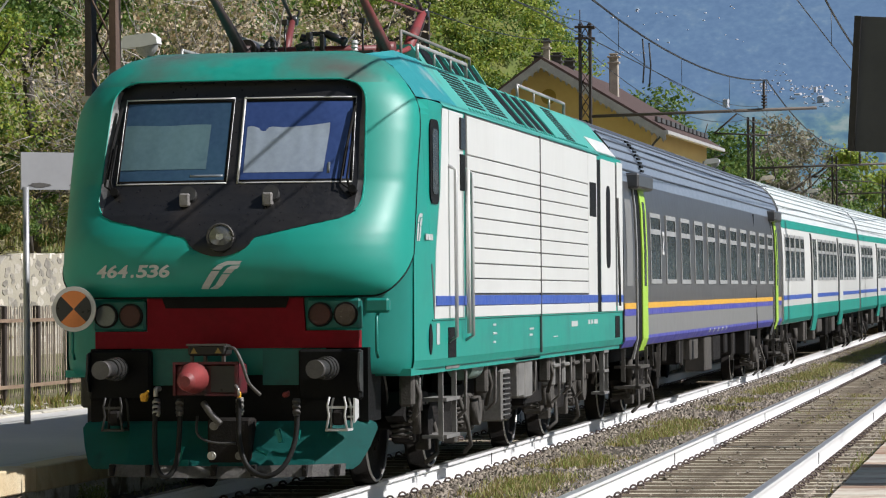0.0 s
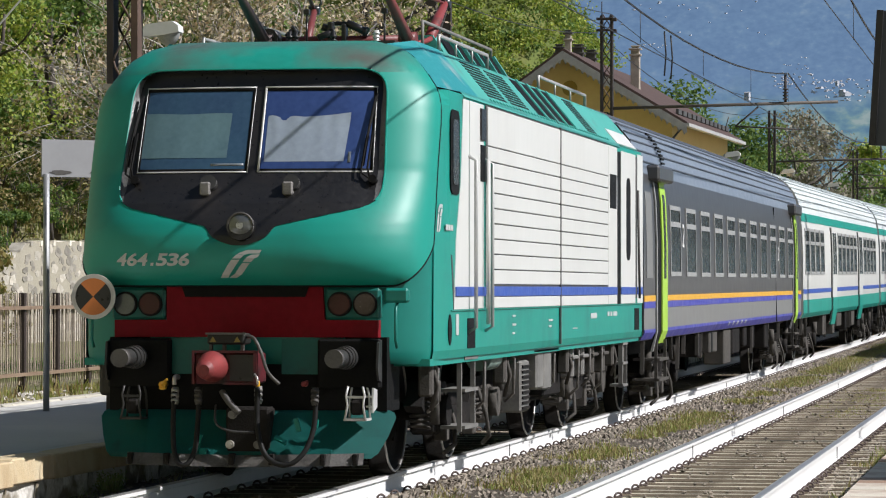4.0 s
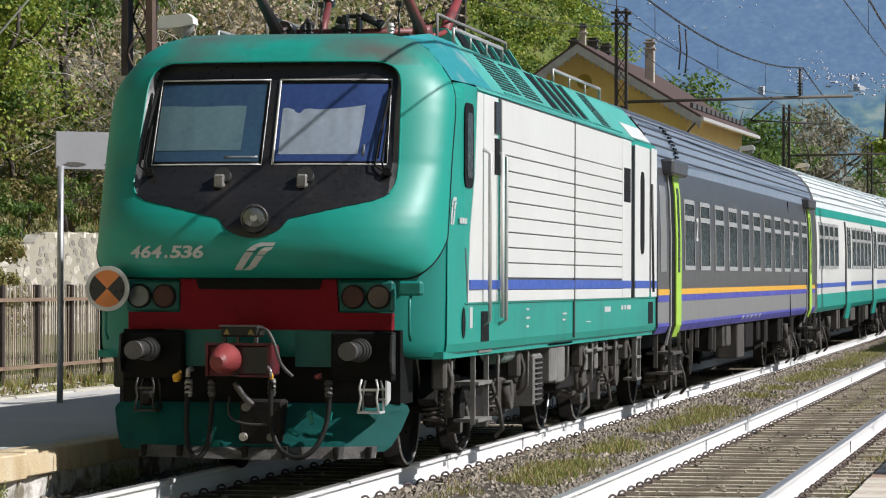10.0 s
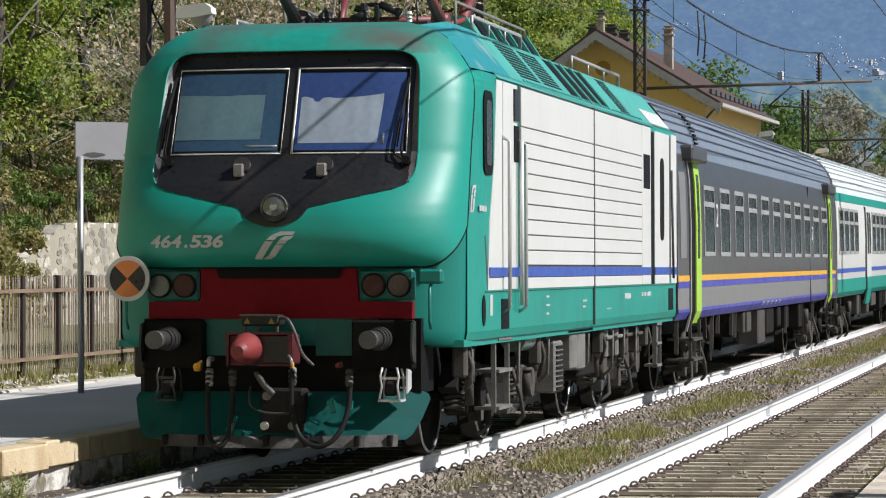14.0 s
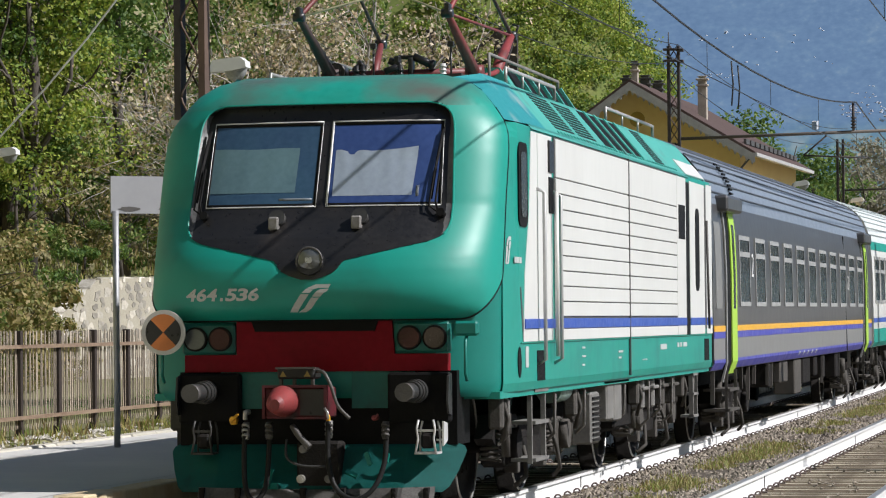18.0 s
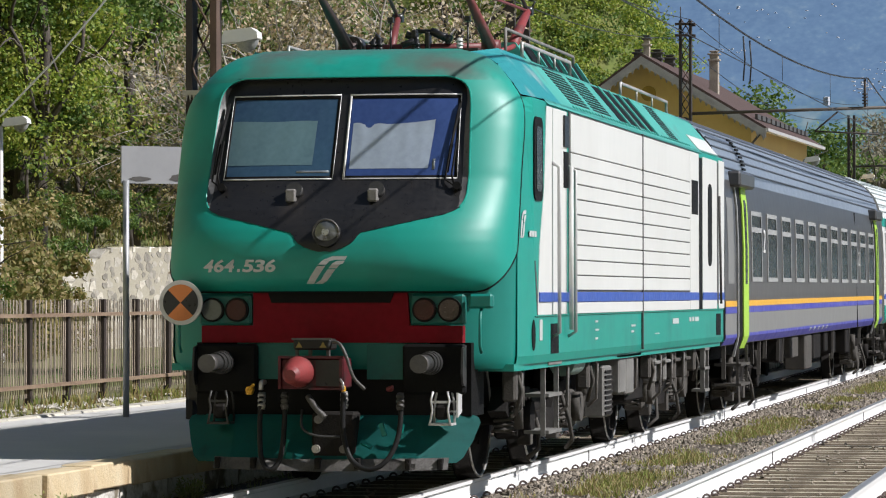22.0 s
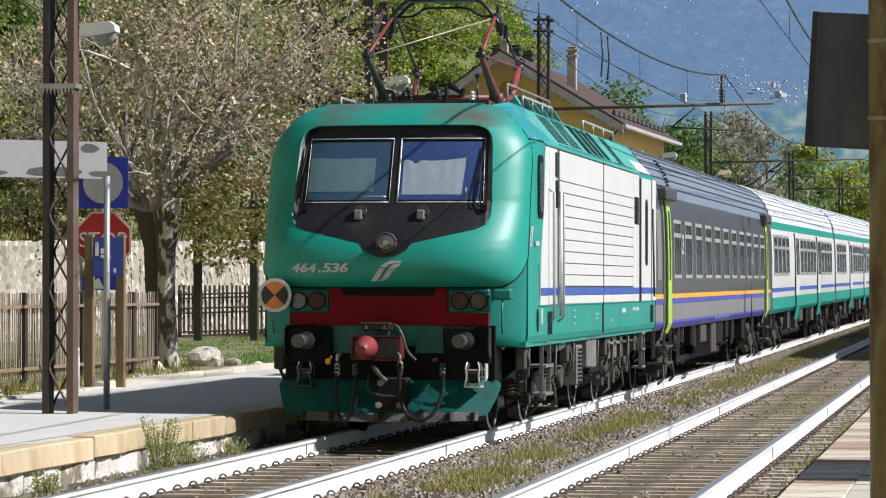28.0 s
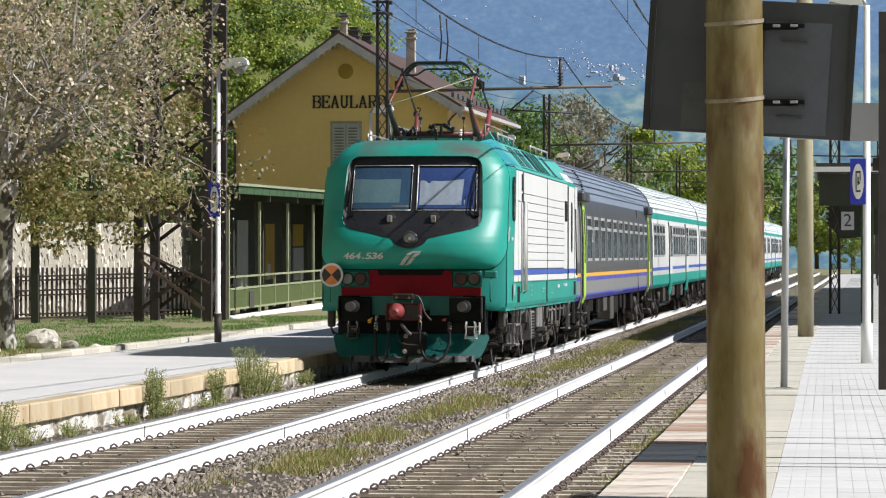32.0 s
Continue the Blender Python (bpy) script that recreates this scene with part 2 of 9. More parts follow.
HILLGRASS = mat("hill_grass_cover", (0.11, 0.14, 0.026), 0.95, 0, 0.5, 0.5, 1.0, 1.2, tint=(0.06, 0.085, 0.018), dirt=(0.15, 0.16, 0.04), dscale=0.22, dlow=0.5, dhigh=0.62)
GRAVEL = mat("pale_gravel", (0.52, 0.49, 0.43), 0.95, 0, 0.5, 8, 0.8, 40, island=0.4)
GRASSM = leafmat("grass_blade", [(0.17, 0.24, 0.04), (0.28, 0.32, 0.07), (0.42, 0.37, 0.14), (0.30, 0.21, 0.10), (0.44, 0.40, 0.2)])
WEEDM = leafmat("weed_blade", [(0.16, 0.24, 0.05), (0.26, 0.32, 0.09), (0.38, 0.40, 0.15), (0.36, 0.30, 0.15), (0.24, 0.30, 0.10)])
LAWNM = leafmat("lawn_blade", [(0.08, 0.20, 0.03), (0.12, 0.28, 0.05), (0.18, 0.31, 0.08), (0.26, 0.24, 0.11)])
WEEDSTEM = mat("weed_stem", (0.16, 0.18, 0.06), 0.8, 0, 0.3, 9, 0)
BARK = mat("bark", (0.085, 0.072, 0.06), 0.95, 0, 0.5, 5, 0.8, 25, tint=(0.06, 0.05, 0.042), stretch=(1, 1, 0.3))
BARKPALE = mat("plane_bark", (0.10, 0.09, 0.08), 0.95, 0, 0.6, 3, 0.8, 20, tint=(0.04, 0.034, 0.03), dirt=(0.62, 0.6, 0.56),
               dscale=5.0, dlow=0.53, dhigh=0.57, stretch=(1, 1, 0.45))
LEAFBROWN = leafmat("autumn_leaf", [(0.16, 0.18, 0.05), (0.30, 0.25, 0.11), (0.62, 0.50, 0.33), (0.78, 0.69, 0.55), (0.42, 0.28, 0.16),
                                    (0.70, 0.60, 0.44), (0.22, 0.23, 0.07), (0.11, 0.09, 0.05)])
LEAFLOW = leafmat("olive_leaf", [(0.09, 0.12, 0.025), (0.19, 0.20, 0.05), (0.33, 0.28, 0.10), (0.48, 0.37, 0.19), (0.16, 0.19, 0.04)])
LEAFA = leafmat("leaf_yellow_green", [(0.11, 0.19, 0.03), (0.24, 0.34, 0.045), (0.40, 0.45, 0.07), (0.30, 0.30, 0.08)])
LEAFB = leafmat("leaf_green", [(0.055, 0.12, 0.025), (0.12, 0.21, 0.042), (0.23, 0.30, 0.065)])
LEAFC = leafmat("leaf_dry", [(0.17, 0.23, 0.05), (0.27, 0.30, 0.08), (0.38, 0.35, 0.14), (0.18, 0.24, 0.05)])
LEAFD = leafmat("leaf_grey", [(0.22, 0.20, 0.15), (0.32, 0.29, 0.22), (0.2, 0.21, 0.1)])
TUBEGREY = mat("weathered_tube", (0.115, 0.098, 0.085), 0.65, 0.2, 0.4, 4, 0.1, tint=(0.09, 0.075, 0.065))
GUTTERM = mat("gutter_pale", (0.42, 0.42, 0.41), 0.6, 0, 0.3, 3, 0.05, tint=(0.3, 0.29, 0.28))
RUSTPOLE = mat("rusty_mast", (0.135, 0.086, 0.064), 0.7, 0.2, 0.45, 3, 0.2, tint=(0.08, 0.055, 0.045), dirt=(0.22, 0.2, 0.19), dscale=1.5)
MASTDK = mat("dark_mast", (0.05, 0.04, 0.036), 0.7, 0.2, 0.4, 3, 0.2)
FENCE = mat("fence_brown", (0.36, 0.31, 0.25), 0.85, 0, 0.5, 3, 0.3, 30, tint=(0.15, 0.10, 0.07), rnd=0.35, stretch=(1, 1, 0.3))
FENCERAIL = mat("fence_rail", (0.26, 0.19, 0.13), 0.8, 0, 0.5, 3, 0.2, tint=(0.12, 0.07, 0.045), stretch=(1, 0.3, 1))
FENCEDK = mat("fence_post", (0.042, 0.03, 0.025), 0.75, 0.1, 0.4, 3, 0.2)
WALLST = mat("wall_stone", (0.45, 0.42, 0.365), 0.95, 0, 0.5, 4, 0.6, 14, rnd=0.45, island=0.45, tint=(0.22, 0.195, 0.155), dirt=(0.55, 0.53, 0.48), dscale=1.5, dlow=0.56, dhigh=0.7)
MORTAR = mat("wall_mortar", (0.37, 0.34, 0.275), 0.95, 0, 0.4, 3, 0.5, 20, tint=(0.31, 0.285, 0.22))
LAMPWHITE = mat("lamp_white", (0.75, 0.75, 0.74), 0.5, 0, 0.1, 3, 0.03, tint=(0.6, 0.6, 0.58))
LAMPGREY = mat("lamp_grey", (0.35, 0.36, 0.36), 0.3, 0.0, 0.15, 4, 0.03)
SIGNBACK = mat("sign_back", (0.33, 0.335, 0.35), 0.6, 0, 0.12, 2, 0.03)
SIGNDARK = mat("sign_back_dark", (0.045, 0.051, 0.062), 0.4, 0, 0.4, 2.5, 0.05, tint=(0.07, 0.078, 0.092))
SIGNBLUE = mat("sign_blue", (0.02, 0.035, 0.42), 0.45, 0, 0.1, 3, 0.02)
SIGNRED = mat("sign_red", (0.45, 0.015, 0.025), 0.45, 0, 0.1, 3, 0.02)
SIGNWHITE = mat("sign_white", (0.72, 0.72, 0.7), 0.5, 0, 0.1, 3, 0.02)
SIGNGREY = mat("sign_grey", (0.42, 0.43, 0.45), 0.5, 0, 0.1, 3, 0.02)
WOODPOST = mat("sign_post_wood", (0.20, 0.135, 0.07), 0.85, 0, 0.4, 3, 0.3, 30, stretch=(1, 1, 0.2))
POLEYEL = mat("ochre_pole", (0.125, 0.092, 0.03), 0.42, 0, 0.8, 4.5, 0.25, 16, tint=(0.27, 0.24, 0.155), dirt=(0.075, 0.028, 0.010), dscale=4.2,
              dlow=0.48, dhigh=0.62, stretch=(1, 1, 0.35))
BANDM = mat("dull_band", (0.30, 0.27, 0.2), 0.6, 0.2, 0.5, 8, 0.1, tint=(0.16, 0.11, 0.06))
GALV = mat("galvanised", (0.38, 0.39, 0.40), 0.45, 0.5, 0.2, 5, 0.05)
OCHRE = mat("ochre_plaster", (0.86, 0.61, 0.25), 0.9, 0, 0.2, 0.6, 0.15, 30, tint=(0.78, 0.54, 0.21))
OCHREDK = mat("ochre_dark", (0.46, 0.30, 0.06), 0.9, 0, 0.2, 2, 0.1)
ROOFTILE = mat("roof_tile", (0.075, 0.045, 0.039), 0.85, 0, 0.4, 2, 0.4, 20, tint=(0.065, 0.042, 0.036))
ROOFTRIM = mat("roof_trim", (0.40, 0.39, 0.385), 0.8, 0, 0.3, 3, 0.2)
SHUTTER = mat("shutter_grey", (0.47, 0.47, 0.44), 0.7, 0, 0.2, 3, 0.05)
LETTER = mat("letter_dark", (0.03, 0.028, 0.03), 0.6, 0, 0.2, 5, 0)
CANGREEN = mat("canopy_green", (0.045, 0.10, 0.035), 0.6, 0, 0.25, 3, 0.1)
CANPALE = mat("canopy_edge", (0.30, 0.33, 0.20), 0.6, 0, 0.3, 3, 0.1)
# this dark also paints the shade on the shelter's inside walls
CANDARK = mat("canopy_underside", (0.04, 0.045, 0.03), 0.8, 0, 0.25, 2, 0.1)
PANELGREEN = mat("wind_screen_panel", (0.085, 0.115, 0.035), 0.5, 0, 0.25, 2, 0.05)
WHITEWASH = mat("whitewash", (0.78, 0.77, 0.74), 0.85, 0, 0.15, 2, 0.2)
CHIMNEYM = mat("chimney_plaster", (0.42, 0.37, 0.31), 0.9, 0, 0.3, 3, 0.3)
WIRE = mat("wire_dark", (0.03, 0.03, 0.032), 0.5, 0.4, 0.2, 9, 0)
CABLE = mat("cable_pale", (0.72, 0.72, 0.70), 0.5, 0, 0.1, 9, 0)

for _m in (BLACK, DARK, HOSE, DARKLT, SLEEPERSIDE, BALLAST, POLEYEL, RED):  # matt, with little specular
    _m.node_tree.nodes["Principled BSDF"].inputs["Specular IOR Level"].default_value = 0.12


# ---- building blocks ----
def part(name, bm, material, parent=None, label="", smooth=False):
    """Links a bmesh as one mesh object, under parent where one is given."""
    me = bpy.data.meshes.new(name)
    bm.normal_update()
    bm.to_mesh(me)
    bm.free()
    for m in material if isinstance(material, (list, tuple)) else (material,):
        me.materials.append(m)
    if smooth:
        me.shade_smooth()
        me.set_sharp_from_angle(angle=radians(38))
    ob = new(name, me)
    if parent:
        ob.parent = parent
    if label:
        ob["label"] = label
    return ob


def share(name, mesh, m, parent=None):
    """One more object on a mesh that exists."""
    ob = new(name, mesh)
    ob.matrix_basis = m
    if parent:
        ob.parent = parent
    return ob


def thing(name, label, category, at=(0, 0, 0), group="", kind=""):
    ob = new(name)
    ob.location = at
    ob.empty_display_size = 0.1
    return tagged(ob, label, category, group, kind)


def face(bm, pts, mi=0):
    f = bm.faces.new([bm.verts.new(p) for p in pts])
    f.material_index = mi
    return f


def bx(bm, x0, x1, y0, y1, z0, z1, bevel=0.0, mi=0):
    v = [bm.verts.new((x, y, z)) for z in (z0, z1) for y in (y0, y1) for x in (x0, x1)]
    fs = [bm.faces.new([v[i] for i in q]) for q in ((0, 2, 3, 1), (4, 5, 7, 6), (0, 1, 5, 4), (2, 6, 7, 3), (1, 3, 7, 5), (0, 4, 6, 2))]
    for f in fs:
        f.material_index = mi
    if bevel:
        es = list({e for f in fs for e in f.edges})
        bmesh.ops.bevel(bm, geom=es, offset=bevel, segments=1, affect="EDGES")
    return bm


def box(*a, **k):
    return bx(bmesh.new(), *a, **k)


def cyl(bm, p, q, r, n=12, r2=None, mi=0, caps=True):
    p, q = Vector(p), Vector(q)
    d = (q - p).normalized()
    u = d.orthogonal().normalized()
    w = d.cross(u)
    r2 = r if r2 is None else r2
    rings = [[bm.verts.new(c + (u * math.cos(a) + w * math.sin(a)) * rr) for a in [2 * math.pi * i / n for i in range(n)]]
             for c, rr in ((p, r), (q, r2))]
    for i in range(n):
        f = bm.faces.new((rings[0][i], rings[0][(i + 1) % n], rings[1][(i + 1) % n], rings[1][i]))
        f.material_index, f.smooth = mi, True
    if caps:
        bm.faces.new(rings[0][::-1]).material_index = mi
        bm.faces.new(rings[1]).material_index = mi
    return bm


def tube(bm, pts, r, n=6, mi=0):
    """A round rod along a line of points; r may be a list."""
    pts = [Vector(p) for p in pts]
    rs = r if isinstance(r, (list, tuple)) else [r] * len(pts)
    rings, u = [], None
    for i, p in enumerate(pts):
        d = (pts[min(i + 1, len(pts) - 1)] - pts[max(i - 1, 0)]).normalized()
        u = d.orthogonal().normalized() if u is None else (u - d * u.dot(d)).normalized()
        w = d.cross(u)
        rings.append([bm.verts.new(p + (u * math.cos(a) + w * math.sin(a)) * rs[i]) for a in [2 * math.pi * k / n for k in range(n)]])
    for a, b in zip(rings, rings[1:]):
        for i in range(n):
            f = bm.faces.new((a[i], a[(i + 1) % n], b[(i + 1) % n], b[i]))
            f.smooth, f.material_index = True, mi
    bm.faces.new(rings[0][::-1]).material_index = mi
    bm.faces.new(rings[-1]).material_index = mi
    return bm


def sheet(bm, rows, mi=0, smooth=True):
    """A skin over rows of points."""
    g = [[bm.verts.new(p) for p in r] for r in rows]
    for a, b in zip(g, g[1:]):
        for i in range(len(a) - 1):
            f = bm.faces.new((a[i], a[i + 1], b[i + 1], b[i]))
            f.smooth, f.material_index = smooth, mi
    return bm


def prism(bm, poly, axis, a0, a1, mi=0):
    """A flat outline drawn out along an axis. poly holds the two other coordinates in order."""
    def at(p, a):
        q = list(p)
        q.insert(axis, a)
        return q
    lo, hi = [bm.verts.new(at(p, a0)) for p in poly], [bm.verts.new(at(p, a1)) for p in poly]
    n = len(poly)
    fs = [bm.faces.new((lo[i], lo[(i + 1) % n], hi[(i + 1) % n], hi[i])) for i in range(n)]
    fs += [bm.faces.new(lo[::-1]), bm.faces.new(hi)]
    for f in fs:
        f.material_index = mi
    bmesh.ops.recalc_face_normals(bm, faces=fs)
    return bm


def bar(bm, p, q, w, d=None, mi=0):
    """A square bar from p to q."""
    p, q = Vector(p), Vector(q)
    d = d or w
    n = (q - p).normalized()
    u = n.cross(Vector((0, 1, 0)))
    u = u.normalized() if u.length > 0.05 else Vector((1, 0, 0))
    v = n.cross(u)
    rings = [[bm.verts.new(c + u * (w / 2 * a) + v * (d / 2 * b)) for a, b in ((-1, -1), (1, -1), (1, 1), (-1, 1))] for c in (p, q)]
    fs = [bm.faces.new((rings[0][i], rings[0][(i + 1) % 4], rings[1][(i + 1) % 4], rings[1][i])) for i in range(4)]
    fs += [bm.faces.new(rings[0][::-1]), bm.faces.new(rings[1])]
    for f in fs:
        f.material_index = mi
    return bm


def writing(name, text, size, material, parent, m, width=None, label="", bold=0.0):
    """Flat letters of the built-in font as a mesh; they lie in x-y and face z before m turns them."""
    cu = bpy.data.curves.new(name, "FONT")
    cu.body, cu.size, cu.align_x, cu.align_y, cu.extrude = text, size, "CENTER", "CENTER", 0.004
    cu.offset = bold
    tmp = bpy.data.objects.new(name, cu)
    scene.collection.objects.link(tmp)
    me = bpy.data.meshes.new_from_object(tmp.evaluated_get(bpy.context.evaluated_depsgraph_get()))
    bpy.data.objects.remove(tmp)
    if width:
        xs = [v.co.x for v in me.vertices]
        k = width / (max(xs) - min(xs))
        for v in me.vertices:
            v.co.x *= k
    me.materials.clear()
    me.materials.append(material)
    ob = new(name, me)
    ob.parent, ob.matrix_basis = parent, m
    if label:
        ob["label"] = label
    return ob


# ---- the line: straight here, then bending to the right and climbing ----
GAP = 3.45  # between the two tracks


def ramp(s, w=30.0):
    return 0.0 if s < -w else s if s > w else (s + w) ** 2 / (4 * w)


def lx(y):
    return 0.0125 * ramp(y - 75)


def lz(y):
    return 0.0065 * ramp(y - 65)

# ---- ground ----
def wall_x(y):
    """The face of the retaining wall, which closes in on the station."""
    return float(np.interp(y, (72, 75, 103, 108), (-17.9, -17.5, -11.6, -11.6)))


def toe(y):
    """Where the wooded hillside starts."""
    if y < 106:
        return wall_x(y) - 1.8
    return min(-15.6, 6.5 - 0.152 * y)


def ground_z(x, y):
    z = lz(max(0.0, min(y, 420))) - 0.24
    if x < -5.7:
        z += 0.5 * min(1, (-5.7 - x) / 0.6)
    t = toe(max(0, y))
    if x < t:
        z += 2.0 * min(1, (t - x) / 0.8) + 0.62 * min(t - x, 260)
    if x > 9.5:
        z -= 0.03 * min(x - 9.5, 60)
    # unseen bank behind the camera, added to cut sky light on the train
    if y < -22:
        z += 0.85 * min(-22 - y, 90)
    if y > 420:
        z -= 0.02 * (y - 420)
    return z


def ground():
    xs = [-1500, -700, -300, -160, -100, -70, -50, -40, -34, -30, -26, -23, -20, -18, -17.2, -16.5, -15.6, -14.8, -14, -13.2, -12.4, -11.8, -9, -7.5, -6.3, -5.7, -1.9, -1.2,
          -0.5, 0.5, 1.2, 1.8, 2.3, 3, 4, 4.9, 9.5, 12, 20, 40, 80, 200, 600, 1500]
    ys = [-400, -112, -60, -30, -22, 0, 12] + [16 + 4 * i for i in range(36)] + [165, 175, 190, 205, 220, 240, 260, 290, 320, 360, 420, 600, 1000, 2000, 3600]
    bm = bmesh.new()
    sheet(bm, [[(x + lx(min(y, 420)) if abs(x) < 10 else x, y, ground_z(x, y) + noise.noise((x * 0.3, y * 0.3, 0)) * 0.04) for x in xs] for y in ys])
    tagged(part("ground", bm, EARTH, smooth=True), "brown earth with thin grass beside the railway", "ground", kind="structure")


ground()


# ---- the two tracks ----
RAIL = [(-0.068, -0.172), (-0.068, -0.160), (-0.012, -0.14), (-0.010, -0.045), (-0.036, -0.034), (-0.036, -0.006), (-0.028, 0.0), (0.028, 0.0),
        (0.036, -0.006), (0.036, -0.034), (0.010, -0.045), (0.012, -0.14), (0.068, -0.160), (0.068, -0.172)]


def track(x0, label):
    th = thing("railway_track", label, "track", (x0, 0, 0), "tracks", "structure")
    ys = list(range(-12, 60, 12)) + list(range(60, 330, 9))
    for s in (-0.7525, 0.7525):
        bm = bmesh.new()
        rows = [[(s + lx(y) + u, y, lz(y) + v) for u, v in RAIL] for y in ys]
        sheet(bm, rows, 0, False)
        for f in bm.faces:
            c = f.calc_center_median()
            if c.z - lz(c.y) > -0.008:
                f.material_index = 1
        part("rail", bm, [RAILSIDE, RAILTOP], th, "steel rail with a whitened web and a polished head")
        bm = bmesh.new()  # joints and the bond wires over them
        for y in (23.5, 35.5, 47.5, 59.5, 71.5):
            bx(bm, s + 0.037, s + 0.045, y - 0.012, y + 0.012, -0.165, -0.03)
        part("rail_bond", bm, STEELDK, th)
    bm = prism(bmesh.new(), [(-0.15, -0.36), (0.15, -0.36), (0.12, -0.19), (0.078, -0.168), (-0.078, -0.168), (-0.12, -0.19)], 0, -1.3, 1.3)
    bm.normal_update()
    # upward faces take the light colour, all others the painted shade
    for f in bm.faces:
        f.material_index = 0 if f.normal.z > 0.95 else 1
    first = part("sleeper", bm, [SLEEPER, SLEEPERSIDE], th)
    first.location = (0, 15.0, 0)
    bm = bmesh.new()
    rng = random.Random(5)
    far = bmesh.new()
    for i in range(1, 480):
        y = 15.0 + 0.6 * i
        if i < 225:
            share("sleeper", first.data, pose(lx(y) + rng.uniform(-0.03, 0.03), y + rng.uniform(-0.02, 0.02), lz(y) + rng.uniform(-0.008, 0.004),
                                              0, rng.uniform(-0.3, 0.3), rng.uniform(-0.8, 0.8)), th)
        else:
            bx(far, lx(y) - 1.3, lx(y) + 1.3, y - 0.13, y + 0.13, lz(y) - 0.36, lz(y) - 0.168)
    for i in range(0, 330):
        y = 15.0 + 0.6 * i
        for s in (-0.7525, 0.7525):
            for side in (-1, 1):
                x, z = s + lx(y) + side * 0.112, lz(y) - 0.168
                n = 8 if i < 150 else 4
                tube(bm, [(x + 0.029 * math.cos(a), y + 0.03 * math.cos(a + 0.4), z + 0.006 + 0.036 * math.sin(a)) for a in
                          [math.pi * (1.3 * k / n - 0.15) for k in range(n + 1)]], 0.0105, 5 if i < 150 else 3)
                if i < 150 and side > 0:
                    bx(bm, x - 0.03, x + 0.035, y - 0.05, y + 0.05, z - 0.004, z + 0.012)
    tagged(part("rail_clips", bm, RUST, th, "looped rusty spring clips beside the rails"), kind="stuff")
    for i in range(45):
        bx(far, -1.3, 1.3, 14.27 - 0.6 * i, 14.53 - 0.6 * i, -0.36, -0.168)
    tagged(part("far_sleepers", far, SLEEPER, th), kind="stuff")
    return th


track(0, "railway track on ballast with concrete sleepers")
track(GAP, "empty railway track with concrete sleepers and white rails")


def pebble(bm, p, r, rng, k=(1, 1, 1)):
    pts = []
    for d in ((1, 0, 0), (-1, 0, 0), (0, 1, 0), (0, -1, 0), (0, 0, 1), (0, 0, -1)):
        s = r * rng.uniform(0.6, 1.25)
        pts.append(bm.verts.new((p[0] + (d[0] + rng.uniform(-.3, .3)) * s * k[0], p[1] + (d[1] + rng.uniform(-.3, .3)) * s * k[1],
                                 p[2] + (d[2] + rng.uniform(-.3, .3)) * s * 0.7 * k[2])))
    for a, b, c in ((0, 2, 4), (2, 1, 4), (1, 3, 4), (3, 0, 4), (2, 0, 5), (1, 2, 5), (3, 1, 5), (0, 3, 5)):
        bm.faces.new((pts[a], pts[b], pts[c]))


def ballast():
    xs = [-1.85, -1.5, -1.2, -0.9, -0.5, 0, 0.5, 0.9, 1.2, 1.5, 1.75, 2.0, 2.3, 2.55, 3.0, 3.45, 3.9, 4.35, 4.6, 4.9, 5.12]
    ys = [-14, -8, 0, 6] + [10 + 0.8 * i for i in range(75)] + [70 + 6 * i for i in range(45)]
    bm = bmesh.new()
    rows = []
    for y in ys:
        r = []
        for x in xs:
            z = -0.20 + noise.noise((x * 2.1, y * 2.1, 3)) * 0.035 - (0.07 if abs(x) < 0.6 or abs(x - GAP) < 0.6 else 0)
            if 1.3 < x < 2.2:
                z += 0.03
            if 0.95 < x < 2.5 or x < -0.95:
                z = max(z, -0.165) + 0.012
            r.append((x + lx(y), y, lz(y) + z))
        rows.append(r)
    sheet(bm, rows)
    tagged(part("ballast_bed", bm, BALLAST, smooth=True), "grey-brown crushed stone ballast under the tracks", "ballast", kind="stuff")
    rng = random.Random(11)
    bm = bmesh.new()
    for i in range(34000):
        y = 16 + 74 * rng.random() ** 1.7
        x = rng.choice((rng.uniform(0.85, 1.5), rng.uniform(0.85, 2.7), rng.uniform(0.85, 1.5), rng.uniform(0.85, 2.7), rng.uniform(1.9, 2.6), rng.uniform(-1.8, -0.85), rng.uniform(-0.65, 0.65), rng.uniform(2.0, 2.65),
                        rng.uniform(2.8, 4.1), rng.uniform(4.25, 5.05)))
        on = min(abs(x - s) for s in (-0.7525, 0.7525, GAP - 0.7525, GAP + 0.7525))
        inside = abs(x) < 0.7 or abs(x - GAP) < 0.7
        if on < 0.13 or (inside and rng.random() < 0.3 + 0.5 * (noise.noise((x * 1.2, y * 0.7, 5)) < 0.1)):
            continue
        top = inside and rng.random() < 0.4  # lying on a sleeper
        z = -0.185 + (0.03 if 0.95 < x < 2.5 or x < -0.95 else 0) - (0.05 if inside else 0)
        if top:
            y, z = 15.0 + 0.6 * round((y - 15) / 0.6) + rng.uniform(-0.1, 0.1), -0.155
        pebble(bm, (x + lx(y), y, z + lz(y)), rng.uniform(0.016, 0.03 if inside else 0.048) * (1.0 if y < 45 else 1.3), rng)
    tagged(part("ballast_stones", bm, STONE), "loose crushed ballast stones between the rails", "ballast", kind="stuff")


ballast()


